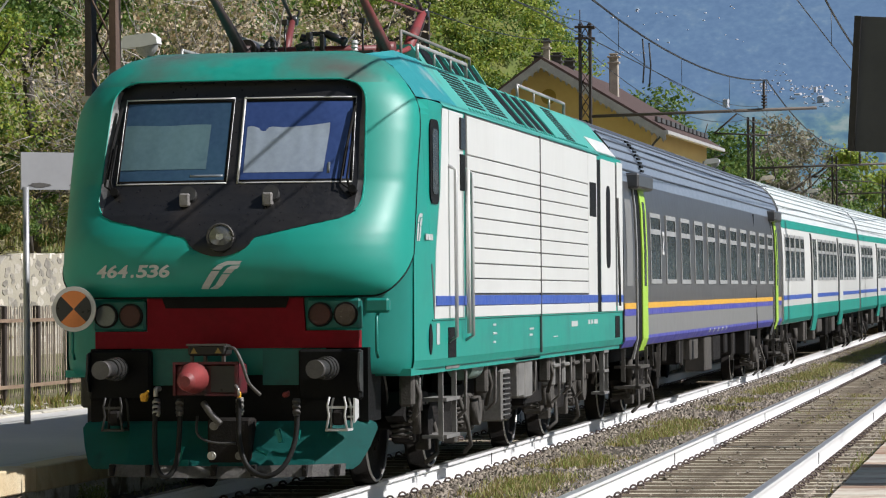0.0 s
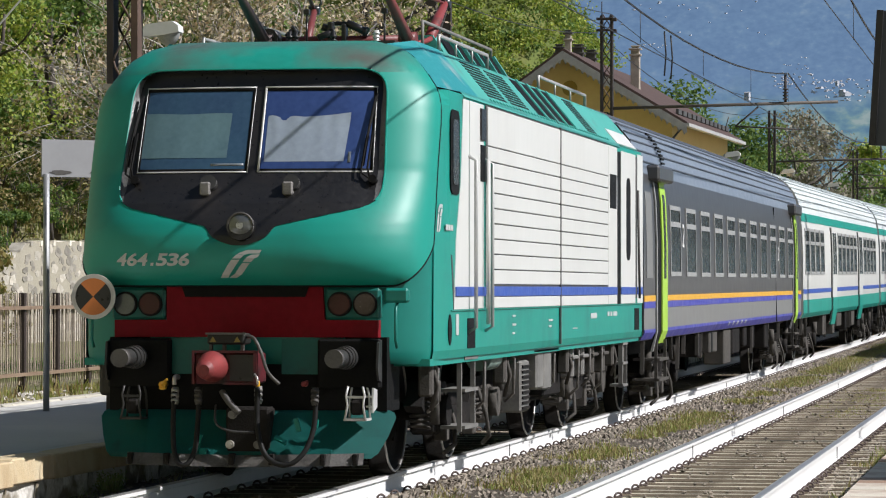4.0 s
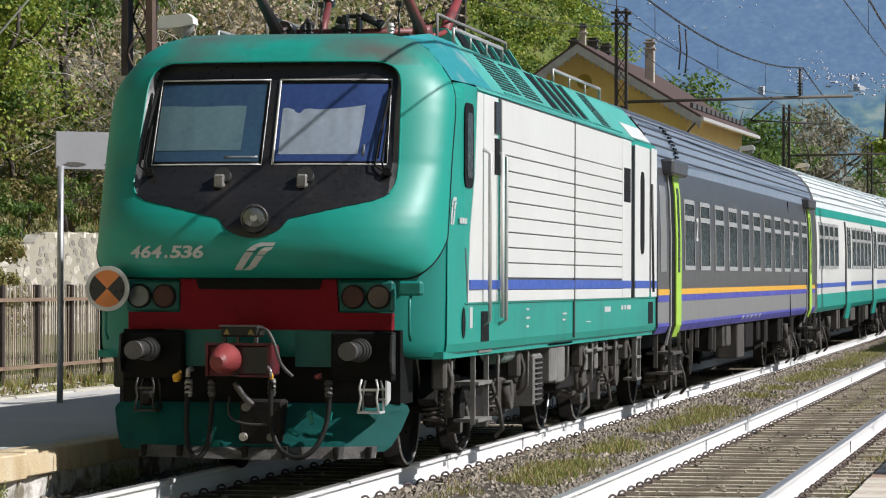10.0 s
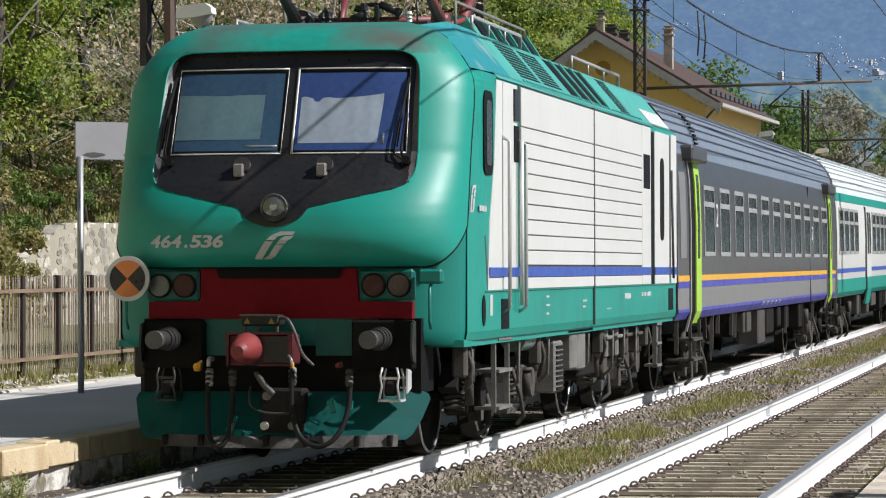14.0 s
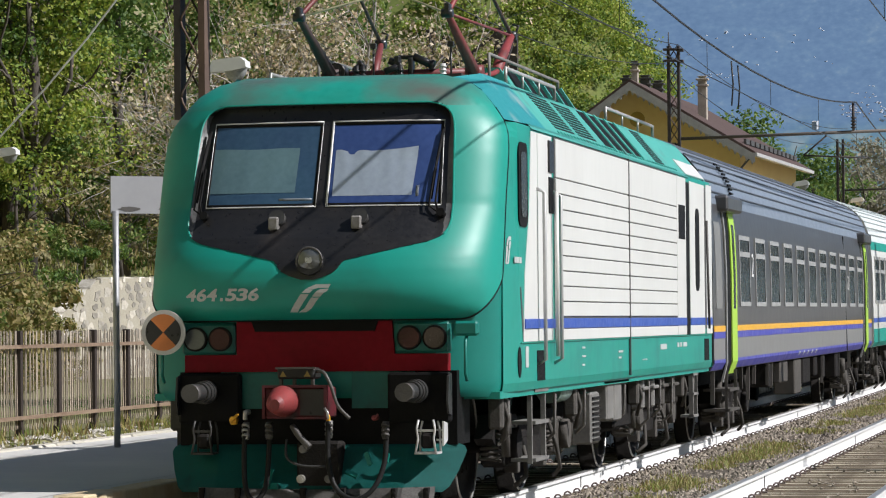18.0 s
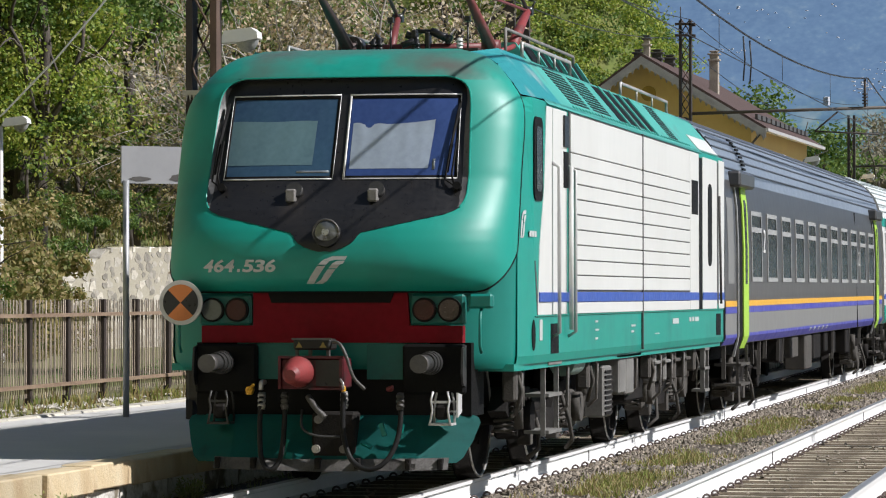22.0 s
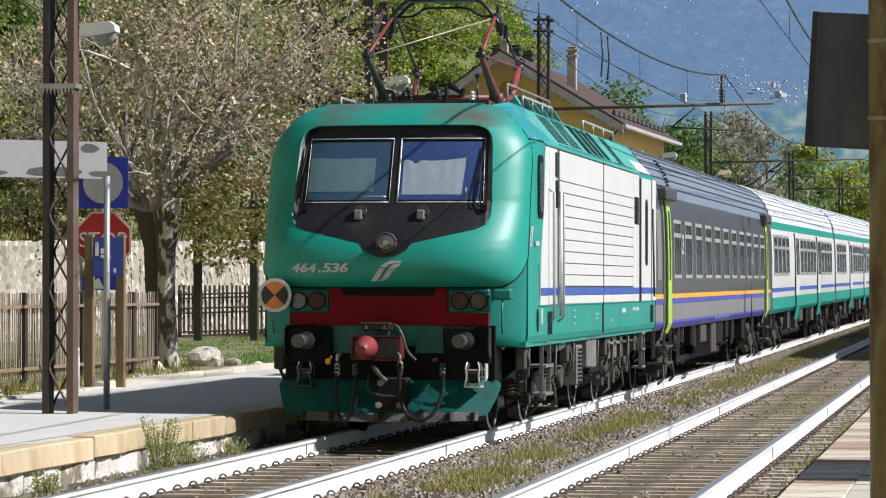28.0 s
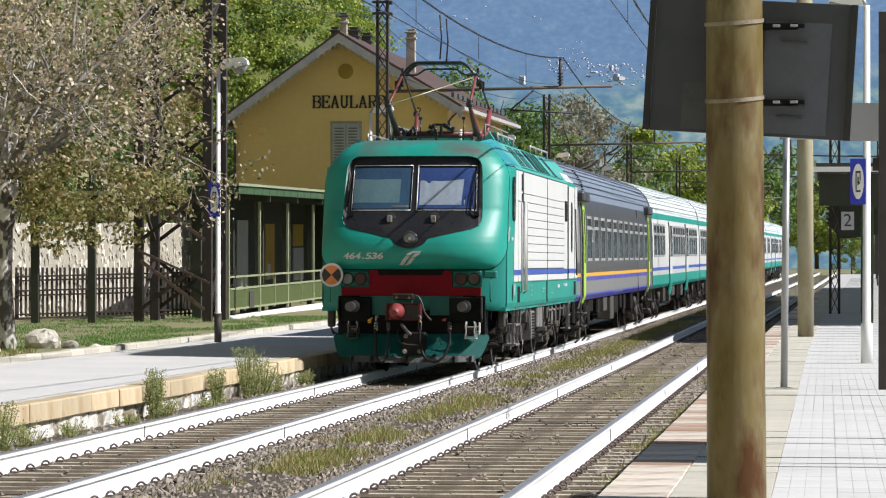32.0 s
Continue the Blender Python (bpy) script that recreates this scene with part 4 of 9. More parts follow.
def locomotive():
    L = thing("electric_locomotive", "green and white electric locomotive with black mask and raised pantograph", "locomotive", (0, FRONT, 0))
    # cab front
    lo = lerp((1.965, 1.99, 2.04, 2.08, 2.12, 2.20, 2.27, 2.305, 2.34, 2.39, 2.45, 2.6, 3.18, 3.27, 3.33, 3.37, 3.40, 3.42, 3.432),
              (-0.05, -0.14, -0.235, -0.255, -0.29, -0.64, -0.95, -1.03, -1.07, -1.095, -1.105, -1.105, -1.08, -1.07, -1.05, -1.02, -0.98, -0.93, -0.87))
    zs = [1.64, 1.66, 1.68, 1.70, 1.73, 1.76, 1.80, 1.85, 1.9, 1.94] + frange(1.97, 3.35, 46) + [3.37, 3.39, 3.405, 3.42, 3.43, 3.44, 3.48, 3.54, 3.6, 3.64, 3.67, 3.69, 3.70]
    bm = bmesh.new()
    rows = [[bulge_at(p.x, p.z) for p in r] for r in nose_rows(zs, 0.0, 100)]
    for r in rows:
        z = r[50].z
        if 1.99 < z < 3.43:
            a = -lo(z)
            i = min(range(51, 100), key=lambda k: abs(r[k].x - a))
            for k, x in ((i, a + 0.002), (i - 1, a - 0.006)):
                r[k], r[100 - k] = nose_at(x, z), nose_at(-x, z)
        for p in r:
            if 1.965 < p.z < 3.432 and abs(p.x) < -lo(p.z):
                p.y += float(mask_depth(p.z)) + (0.03 if p.z > 2.34 else 0.004)
    sheet(bm, rows)
    for f in bm.faces:
        if f.calc_center_median().z > 3.40:
            f.material_index = 1
    sheet(bm, [[p + Vector((-0.02 * p.x, 0.12, 0.0)) for p in rows[0]], rows[0]])
    sheet(bm, [rows[-1], [p + Vector((0, max(0, 2.2 - p.y), 0)) for p in rows[-1]]])
    edge = rows[0]
    part("cab_shell", bm, [GREEN, GREEN_TOP], L, "glossy green cab shell, sooty on top", True)
    # skirt in the darkened green, as if shaded by the bulge above
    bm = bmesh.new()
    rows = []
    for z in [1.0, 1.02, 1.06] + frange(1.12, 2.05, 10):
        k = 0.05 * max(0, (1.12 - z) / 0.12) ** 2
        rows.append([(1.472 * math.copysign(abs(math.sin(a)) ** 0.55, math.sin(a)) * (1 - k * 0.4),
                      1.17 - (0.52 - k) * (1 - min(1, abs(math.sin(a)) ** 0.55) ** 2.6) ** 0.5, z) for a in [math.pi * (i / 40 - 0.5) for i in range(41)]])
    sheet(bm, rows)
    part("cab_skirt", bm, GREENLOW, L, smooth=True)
    bm = bmesh.new()
    side = [(float(half_width(z)) + 0.001, float(nose_seam(z)) + 0.004, z) for z in frange(3.4, 2.03, 14)]
    low = [p + Vector((0, 0.0, -0.004)) for p in edge]
    tube(bm, [(-x, y, z) for x, y, z in side] + low + side[::-1], 0.0075, 5)
    part("cab_seam", bm, BLACK, L, "dark joint round the cab front")
    # the black mask with its pointed chin
    bm = bmesh.new()
    zs = [1.965, 1.98, 2.0, 2.03, 2.06, 2.09, 2.12, 2.16, 2.2, 2.24, 2.25, 2.26, 2.27, 2.28, 2.29, 2.30, 2.31, 2.32, 2.33, 2.345, 2.36, 2.39, 2.42, 2.46, 2.5] + frange(2.6, 3.2, 10) + [3.25, 3.29, 3.33, 3.36, 3.38, 3.40, 3.41, 3.42]
    rows = []
    for z in zs:
        a = lo(z)
        k = float(np.interp(z, (2.31, 2.42, 3.1, 3.3, 3.42), (0.004, 0.055, 0.055, 0.035, 0.012)))
        r = [nose_at(a - 0.004, z, 0.001), nose_at(a, z, 0.006), mask_at(a + k, z, 0.006)]
        r += [mask_at((a + k) * (1 - i / 14), z, 0.006) for i in range(1, 28)]
        rows.append(r + [mask_at(-a - k, z, 0.006), nose_at(-a, z, 0.006), nose_at(-a + 0.004, z, 0.001)])
    rows.append([nose_at(p.x, 3.434, 0.006) for p in rows[-1]])
    rows.append([nose_at(p.x, 3.438, 0.001) for p in rows[-1]])
    sheet(bm, rows)
    n = len(rows[0]) - 1
    # side bevels get the paler colour that stands for sunlight
    for i, f in enumerate(bm.faces):
        if i % n in (0, 1, n - 2, n - 1) and 2.33 < f.calc_center_median().z < 3.36:
            f.material_index = 1
    part("cab_mask", bm, [MASK, MASKRIM], L, "sunken black windscreen surround with dust and a paler sunlit rim", True)
    bm = bmesh.new()
    zs = frange(2.33, 3.2, 24) + [3.25, 3.29, 3.32, 3.35, 3.37, 3.39, 3.40, 3.41, 3.42, 3.428]
    edge_l = [nose_at(lo(z) - 0.003, z, 0.004) for z in zs]
    over = [nose_at(x, 3.434, 0.004) for x in frange(-0.86, 0.86, 30)]
    tube(bm, edge_l + over + [Vector((-p.x, p.y, p.z)) for p in edge_l[::-1]], 0.0085, 6)
    part("mask_lip", bm, GREEN, L, "rounded green lip round the surround", True)
    # windscreens with pale frames, blinds behind
    for s, name in ((-1, "left"), (1, "right")):
        a, b = (lerp((2.565, 3.288), (-0.976, -0.966)), lerp((2.565, 3.288), (-0.021, -0.016))) if s < 0 else (lerp((2.565, 3.288), (0.060, 0.058)), lerp((2.565, 3.288), (1.013, 0.988)))
        bm = bmesh.new()
        patch(bm, frange(2.565, 3.288, 6), a, b, 0.012, 8)
        pane = part("windscreen", bm, CABGLASS if s < 0 else CABNAVY, L, "dark blue windscreen", True)
        bm = bmesh.new()
        k = 0.012
        patch(bm, (2.565, 2.577), a, b, 0.019, 8)
        patch(bm, (3.276, 3.288), a, b, 0.019, 8)
        patch(bm, frange(2.565, 3.288, 6), a, lambda z: a(z) + k * (1.5 if s > 0 else 0.5), 0.019, 1)
        patch(bm, frange(2.565, 3.288, 6), lambda z: b(z) - k * 0.4, b, 0.019, 1)
        part("windscreen_frame", bm, FRAMELT, pane, "bright worn metal frame")
        bm = bmesh.new()
        patch(bm, (2.565, 2.597), a, b, 0.016, 8)
        patch(bm, (3.25, 3.288), a, b, 0.016, 8)
        patch(bm, frange(2.565, 3.288, 6), a, lambda z: a(z) + 0.022, 0.016, 1)
        patch(bm, frange(2.565, 3.288, 6), lambda z: b(z) - 0.026, b, 0.016, 1)
        part("rubber_seal", bm, BLACK, pane, "dark rubber seal")
        bm = bmesh.new()
        if s < 0:
            rows = [[mask_at(-0.955 + (0.755 - 0.03 * (3.04 - z)) * i / 26, z, 0.0135 + 0.002 * math.sin(i * 0.42) ** 2) for i in range(27)] for z in frange(2.69, 3.062, 8)]
            rows[-1] = [p + Vector((0, 0, 0.004 * math.sin(i * 0.33 + 0.6))) for i, p in enumerate(rows[-1])]
            sheet(bm, rows)
            tag = bmesh.new()
            patch(tag, (2.622, 2.642), lambda z: -0.34, lambda z: -0.06, 0.0145, 4)
            part("paper_strip", tag, glassmat("strip_behind_glass", (0.19, 0.22, 0.25)), pane, "pale strip behind the glass")
            part("blind", bm, glassmat("blind_behind_glass", (0.11, 0.19, 0.215), 0.06, 0.6, 0.3, 2.6, (0.085, 0.15, 0.185)), pane, "grey-blue blind behind the glass", True)
        else:
            zs2 = frange(2.655, 3.035, 9)
            rows = [[mask_at(0.108 + (lerp((2.64, 3.07), (0.765, 0.80))(z) - 0.108) * i / 36, z, 0.0135 + (0.001 + 0.006 * (z - 2.6)) * math.sin(i * 0.36 + z * 2 + 0.6 * math.sin(i * 0.21)) ** 2) for i in range(37)] for z in zs2]
            rows[-1] = [p + Vector((0, 0, 0.014 * math.sin(i * 0.62 + 0.4) * max(0, 1 - i / 20) + 0.035 * max(0, (i - 14) / 22) ** 2 - 0.004)) for i, p in enumerate(rows[-1])]
            sheet(bm, rows)
            tag = bmesh.new()
            patch(tag, (2.645, 2.735), lambda z: 0.80, lambda z: 0.822, 0.0145, 1)
            part("paper_strip", tag, MATS["strip_behind_glass"], pane, "pale strip behind the glass")
            part("curtain", bm, glassmat("curtain_behind_glass", (0.29, 0.345, 0.41), 0.06, 0.6, 0.3, 2.4, (0.22, 0.265, 0.34)), pane, "pale hanging curtain behind the glass", True)
        # wiper, knob
        bm = bmesh.new()
        x0 = -1.035 if s < 0 else 0.955
        tube(bm, [mask_at(x0 + 0.06, 2.50, 0.05), mask_at(x0 - 0.03, 2.56, 0.07), mask_at(x0 - 0.01, 2.85, 0.06), mask_at(x0 + 0.03, 3.2, 0.05)], 0.009, 6)
        tube(bm, [mask_at(x0 + 0.05, 2.50, 0.05), mask_at(x0 + 0.02, 2.60, 0.075), mask_at(x0 + 0.035, 2.9, 0.06)], 0.010, 6)
        tube(bm, [mask_at(x0 - 0.02, 2.62, 0.04), mask_at(x0 + 0.0, 2.9, 0.045), mask_at(x0 + 0.04, 3.22, 0.04)], 0.013 if s < 0 else 0.009, 6)
        c = mask_at(x0 + 0.07, 2.49)
        cyl(bm, c, c - Vector((0, 0.07, -0.02)), 0.035, 10)
        part("wiper", bm, BLACK, L)
        x = -0.336 if s < 0 else 0.356
        c = mask_at(x, 2.44)
        d = Vector((0, -1, 0.42)).normalized()
        bm = bmesh.new()
        cyl(bm, c + Vector((0.02, 0, 0.02)), c + Vector((0.02, 0, 0.02)) + d * 0.06, 0.068, 20)
        part("washer_plate", bm, BUFFER, L)
        bm = box(x - 0.042, x + 0.042, c.y - 0.10, c.y + 0.0, 2.375, 2.485, 0.012)
        part("washer_knob", bm, SCUFF, L, "small square grey housing")
    # top headlight
    c = nose_at(0.02, 2.105)
    bm = bmesh.new()
    d = Vector((0, -1, 0.25)).normalized()
    cyl(bm, c + d * -0.05, c + d * 0.055, 0.115, 28)
    hl = part("headlight", bm, MASK, L, "round headlight in the chin of the mask", True)
    bm = bmesh.new()
    tube(bm, [c + d * 0.058 + Vector((0.106 * math.cos(a * math.pi / 16), 0, 0.106 * math.sin(a * math.pi / 16))) for a in range(33)], 0.010, 6)
    part("rim", bm, STEELDK, hl)
    bm = bmesh.new()
    sheet(bm, [[c + d * (0.058 + 0.03 * math.cos(r * 1.5)) + Vector((0.096 * r * math.cos(a), 0, 0.096 * r * math.sin(a))) for a in [math.pi * k / 12 for k in range(25)]] for r in (0.02, 0.35, 0.7, 1.0)])
    part("lens", bm, LENS, hl, "clear glass lens", True)
    bm = bmesh.new()
    for r, m in ((0.05, 0),):
        cyl(bm, c + d * 0.078, c + d * 0.09, 0.03, 16)
    part("bulb", bm, CHROME, hl)
    # red buffer beam and lamps
    fy = 0.64
    bm = prism(bmesh.new(), [(-1.10, 1.22), (1.10, 1.22), (1.10, 1.36), (0.66, 1.36), (0.64, 1.655), (0.52, 1.655), (0.50, 1.60), (-0.50, 1.60), (-0.52, 1.655), (-0.66, 1.655), (-0.66, 1.36), (-1.10, 1.36)], 1, fy, fy + 0.12)
    part("buffer_beam", bm, RED, L, "dark red painted beam")
    bm = prism(bmesh.new(), [(-0.50, 1.548), (0.50, 1.548), (0.54, 1.66), (-0.54, 1.66)], 1, fy - 0.02, fy + 0.1)
    part("beam_recess", bm, BLACK, L)
    for s in (-1, 1):
        bm = box(min(s * 0.67, s * 1.12), max(s * 0.67, s * 1.12), fy - 0.015, fy + 0.1, 1.365, 1.62, 0.02)
        cl = part("lamp_housing", bm, GREENDK, L, "dark green lamp housing")
        for k, x in enumerate((0.79, 1.0)):
            bm = bmesh.new()
            cyl(bm, (s * x, fy - 0.045, 1.49), (s * x, fy, 1.49), 0.1, 22)
            part("bezel", bm, BLACK, cl)
            bm = bmesh.new()
            cyl(bm, (s * x, fy - 0.052, 1.49), (s * x, fy - 0.03, 1.49), 0.084, 22)
            part("lens", bm, LENS if k and s < 0 else LENSRED if not k else mat("amber_glass", (0.06, 0.042, 0.034), 0.2), cl)
    bm = bmesh.new()
    for x0, x1, z0, z1, mi in ((-1.16, 1.16, 0.62, 1.22, 0), (-0.74, -0.30, 0.92, 1.21, 1), (0.30, 0.72, 0.92, 1.21, 1)):
        bx(bm, x0, x1, fy + 0.07 - 0.06 * mi, fy + 0.6, z0, z1, 0.0, mi)
    part("headstock", bm, [BLACK, GREENDK], L, "dark front frame with green plates")
    # buffers
    for s in (-1, 1):
        bm = bmesh.new()
        for y, r in ((0.05, 0.062), (0.15, 0.07), (0.25, 0.083), (0.33, 0.09), (0.41, 0.096)):
            cyl(bm, (s * 0.875, y, 1.06), (s * 0.875, y + 0.075, 1.06), r, 22)
        cyl(bm, (s * 0.875, 0.05, 1.06), (s * 0.875, fy + 0.1, 1.06), 0.07, 18)
        bf = part("buffer", bm, BUFFER, L, "ribbed steel buffer", True)
        bm = bmesh.new()
        cyl(bm, (s * 0.875, -0.02, 1.06), (s * 0.875, 0.06, 1.06), 0.074, 22)
        part("buffer_head", bm, STEELDK, bf)
        bm = box(s * 0.875 - 0.26, s * 0.875 + 0.26, 0.56, 0.66, 0.80, 1.21, 0.02)
        part("buffer_plate", bm, BLACK, bf)
        # step under the buffer: a bent frame round a dark tread
        x = -0.89 if s < 0 else 0.965
        # right step coloured pale as if sunlit, left one dark as if shaded
        sm = BUFFER if s < 0 else FRAMELT
        step = part("shunter_step", box(x - 0.095, x + 0.095, 0.38, 0.58, 0.555, 0.572), sm, L, "bent metal foot step")
        for a in (-0.085, 0.085):
            bm = bmesh.new()
            tube(bm, [(x + a * 0.7, 0.40, 0.83), (x + a * 0.9, 0.39, 0.76), (x + a * 0.75, 0.39, 0.68), (x + a, 0.38, 0.56)], 0.010, 6)
            part("step_bar", bm, sm, step)
            bm = bmesh.new()
            tube(bm, [(x + a * 0.7, 0.57, 0.83), (x + a * 0.9, 0.57, 0.76), (x + a, 0.57, 0.56)], 0.010, 6)
            part("step_bar", bm, sm, step)
        part("step_rung", box(x - 0.075, x + 0.075, 0.385, 0.40, 0.735, 0.755), sm, step)
        part("step_tread", box(x - 0.05, x + 0.05, 0.42, 0.56, 0.60, 0.72, 0.02), DARK, step)
        if s > 0:
            part("side_plate", prism(bmesh.new(), [(0.40, 0.62), (0.57, 0.66), (0.57, 0.80), (0.42, 0.82)], 0, x + 0.13, x + 0.145), FRAMELT, step, "pale bent side plate")
            for z in (0.66, 0.74):
                part("plate_stay", box(x + 0.07, x + 0.13, 0.47, 0.49, z, z + 0.015), sm, step)
        part("buffer_bracket", prism(bmesh.new(), [(0.62, 0.86), (0.50, 0.88), (0.46, 0.97), (0.5, 1.18), (0.62, 1.2)], 0, s * 0.875 + s * 0.245, s * 0.875 + s * 0.262), BUFFER, bf, "thin side bracket")
    # screw coupler box with its red cone, wires, hoses
    bm = box(-0.325, 0.185, 0.24, 0.6, 0.85, 1.10, 0.015)
    cp = part("coupler_box", bm, COUPBOX, L, "grimy dark red coupler cover")
    bm = bmesh.new()
    cyl(bm, (-0.17, -0.02, 0.97), (-0.17, 0.24, 0.99), 0.075, 20, 0.13)
    cyl(bm, (-0.17, -0.06, 0.967), (-0.17, -0.02, 0.97), 0.045, 20, 0.075)
    part("coupler_cone", bm, REDLT, cp, "bright red cone", True)
    bm = box(-0.34, 0.20, 0.215, 0.26, 1.098, 1.118)
    bx(bm, 0.172, 0.20, 0.2, 0.25, 0.84, 1.098)
    bx(bm, -0.34, -0.318, 0.215, 0.25, 0.85, 1.098)
    bx(bm, -0.08, 0.172, 0.21, 0.245, 0.845, 0.862)
    part("coupler_rim", bm, COUPBOX, cp)
    part("cover_recess", box(-0.03, 0.165, 0.232, 0.242, 0.875, 1.085), MASK, cp, "dark worn recess of the cover")
    tube_ = bmesh.new()
    tube(tube_, [(0.18, 0.2, 0.93), (0.21, 0.17, 0.9), (0.215, 0.17, 0.85)], 0.012, 6)
    part("cover_latch", tube_, STEEL, cp, "bright latch")
    bm = box(-0.23, 0.08, 0.28, 0.52, 1.165, 1.255, 0.015)
    part("junction_box", bm, mat("junction_box", (0.014, 0.014, 0.012), 0.6), L, "small box with two yellow warning triangles")
    part("junction_bracket", box(-0.24, 0.09, 0.27, 0.285, 1.245, 1.262), STEELDK, L)
    for x in (-0.18, 0.02):
        bm = bmesh.new()
        face(bm, [(x - 0.028, 0.276, 1.185), (x + 0.028, 0.276, 1.185), (x, 0.276, 1.232)])
        part("warning_triangle", bm, TRIYEL, L)
    for x in (-0.21, -0.1, 0.05):
        part("box_leg", box(x - 0.012, x + 0.012, 0.32, 0.36, 1.09, 1.17), STEELDK, L)
    rng = random.Random(2)

    def hose(pts, r, m, name="hose"):
        bm = bmesh.new()
        P = [Vector(p) for p in pts]
        out = []
        for i in range(len(P) - 1):
            a, b, c, d = P[max(i - 1, 0)], P[i], P[i + 1], P[min(i + 2, len(P) - 1)]
            for k in range(6):
                t = k / 6
                out.append(0.5 * ((2 * b) + (c - a) * t + (2 * a - 5 * b + 4 * c - d) * t * t + (3 * b - a - 3 * c + d) * t ** 3))
        out.append(P[-1])
        tube(bm, out, r, 8)
        return part(name, bm, m, L)

    hose([(0.07, 0.35, 1.225), (0.16, 0.25, 1.22), (0.225, 0.22, 1.12), (0.28, 0.24, 0.95), (0.36, 0.3, 0.85)], 0.014, STEELDK)
    hose([(-0.505, 0.32, 0.80), (-0.515, 0.3, 0.55), (-0.485, 0.24, 0.28), (-0.40, 0.2, 0.195), (-0.325, 0.24, 0.3), (-0.31, 0.3, 0.55), (-0.312, 0.34, 0.80)], 0.022, HOSE)
    hose([(0.185, 0.3, 0.82), (0.19, 0.27, 0.5), (0.27, 0.22, 0.28), (0.43, 0.18, 0.205), (0.57, 0.22, 0.29), (0.645, 0.3, 0.5), (0.65, 0.36, 0.80)], 0.022, HOSE)
    hose([(-0.16, 0.3, 0.68), (-0.14, 0.22, 0.54), (-0.02, 0.2, 0.475), (0.17, 0.24, 0.465)], 0.011, BUFFER)
    hose([(-0.10, 0.26, 0.79), (-0.03, 0.2, 0.71), (0.06, 0.18, 0.62)], 0.026, STEELDK, "coupling_bar")
    hose([(-0.48, 0.34, 0.9), (-0.50, 0.3, 0.90), (-0.505, 0.3, 0.84)], 0.02, STEEL, "hose_elbow")
    hose([(0.16, 0.32, 0.87), (0.183, 0.3, 0.865), (0.185, 0.3, 0.83)], 0.018, YELLOW, "hose_elbow")
    for x, z, m in ((-0.505, 0.76, STEEL), (0.185, 0.77, STEEL), (0.65, 0.76, STEELDK), (-0.312, 0.76, STEELDK)):
        bm = bmesh.new()
        cyl(bm, (x, 0.32, z - 0.08), (x, 0.34, z + 0.06), 0.027, 10)
        for dz in (-0.06, -0.02, 0.02):
            cyl(bm, (x, 0.315, z + dz), (x, 0.325, z + dz + 0.02), 0.033, 10)
        part("hose_coupling", bm, m, L)
    bm = bmesh.new()
    cyl(bm, (-0.61, 0.30, 0.84), (-0.61, 0.4, 0.84), 0.027, 12)
    bx(bm, -0.635, -0.585, 0.3, 0.38, 0.80, 0.835, 0.01)
    tube(bm, [(-0.61, 0.29, 0.84), (-0.56, 0.28, 0.885)], 0.012, 6)
    part("yellow_valve", bm, YELLOW, L, "yellow brake valve")
    bm = bmesh.new()
    cyl(bm, (0.56, 0.30, 0.85), (0.56, 0.4, 0.85), 0.022, 12)
    tube(bm, [(0.55, 0.29, 0.84), (0.60, 0.28, 0.875)], 0.012, 6)
    part("red_valve", bm, REDLT, L, "red brake valve")
    # pilot plough: a flat middle and two swept ends
    sweep = lambda x: 0.17 * max(0.0, abs(x) - 0.78) / 0.44
    bm = bmesh.new()
    rows = []
    for z, w, y in ((0.63, 1.17, 0.60), (0.61, 1.215, 0.58), (0.57, 1.235, 0.55), (0.42, 1.19, 0.46), (0.29, 1.13, 0.37), (0.25, 1.08, 0.35)):
        rows.append([(x, y + sweep(x), z) for x in [-w, -1.0, -0.79, -0.77, -0.4, 0, 0.4, 0.77, 0.79, 1.0, w]])
    sheet(bm, rows, 0, False)
    bmesh.ops.solidify(bm, geom=bm.faces[:], thickness=0.02)
    part("plough", bm, PLOUGHGREEN, L, "green pilot plough below the buffers")
    bm = bmesh.new()
    sheet(bm, [[(x, 0.345 - (0.29 - z) * 0.6 + sweep(x), z + 0.02 * abs(x)) for x in (-0.92, -0.78, -0.3, -0.02, -0.015, 0.4, 0.78, 1.03)] for z in (0.275, 0.18)], 0, False)
    bmesh.ops.solidify(bm, geom=bm.faces[:], thickness=0.015)
    part("plough_blade", bm, SCUFF, L, "scuffed grey blade")
    for x in (-0.88, -0.57, -0.03, 0.30, 0.72, 0.97):
        bm = box(x - 0.022, x + 0.022, 0.27 + sweep(x), 0.36 + sweep(x), 0.20, 0.29, 0.006)
        cyl(bm, (x, 0.255 + sweep(x), 0.25), (x, 0.28 + sweep(x), 0.25), 0.014, 8)
        part("plough_bolt", bm, DARK, L)
    for x, z, w, h, tilt in ((-0.33, 0.36, 0.05, 0.16, 0.25), (-0.28, 0.30, 0.06, 0.05, 0.0), (0.50, 0.52, 0.035, 0.10, -0.35), (0.36, 0.40, 0.10, 0.025, 0.5), (0.66, 0.53, 0.022, 0.07, 0.1)):
        bm = bmesh.new()
        bar(bm, (x - tilt * h / 2, 0.34, z - h / 2), (x + tilt * h / 2, 0.36, z + h / 2), w, 0.03)
        part("hose_bracket", bm, GREENLOW, L, "small green hose bracket")
    bm = box(-0.10, 0.26, 0.38, 0.6, 0.27, 0.66, 0.02)
    dg = part("draw_gear", bm, DARK, L)
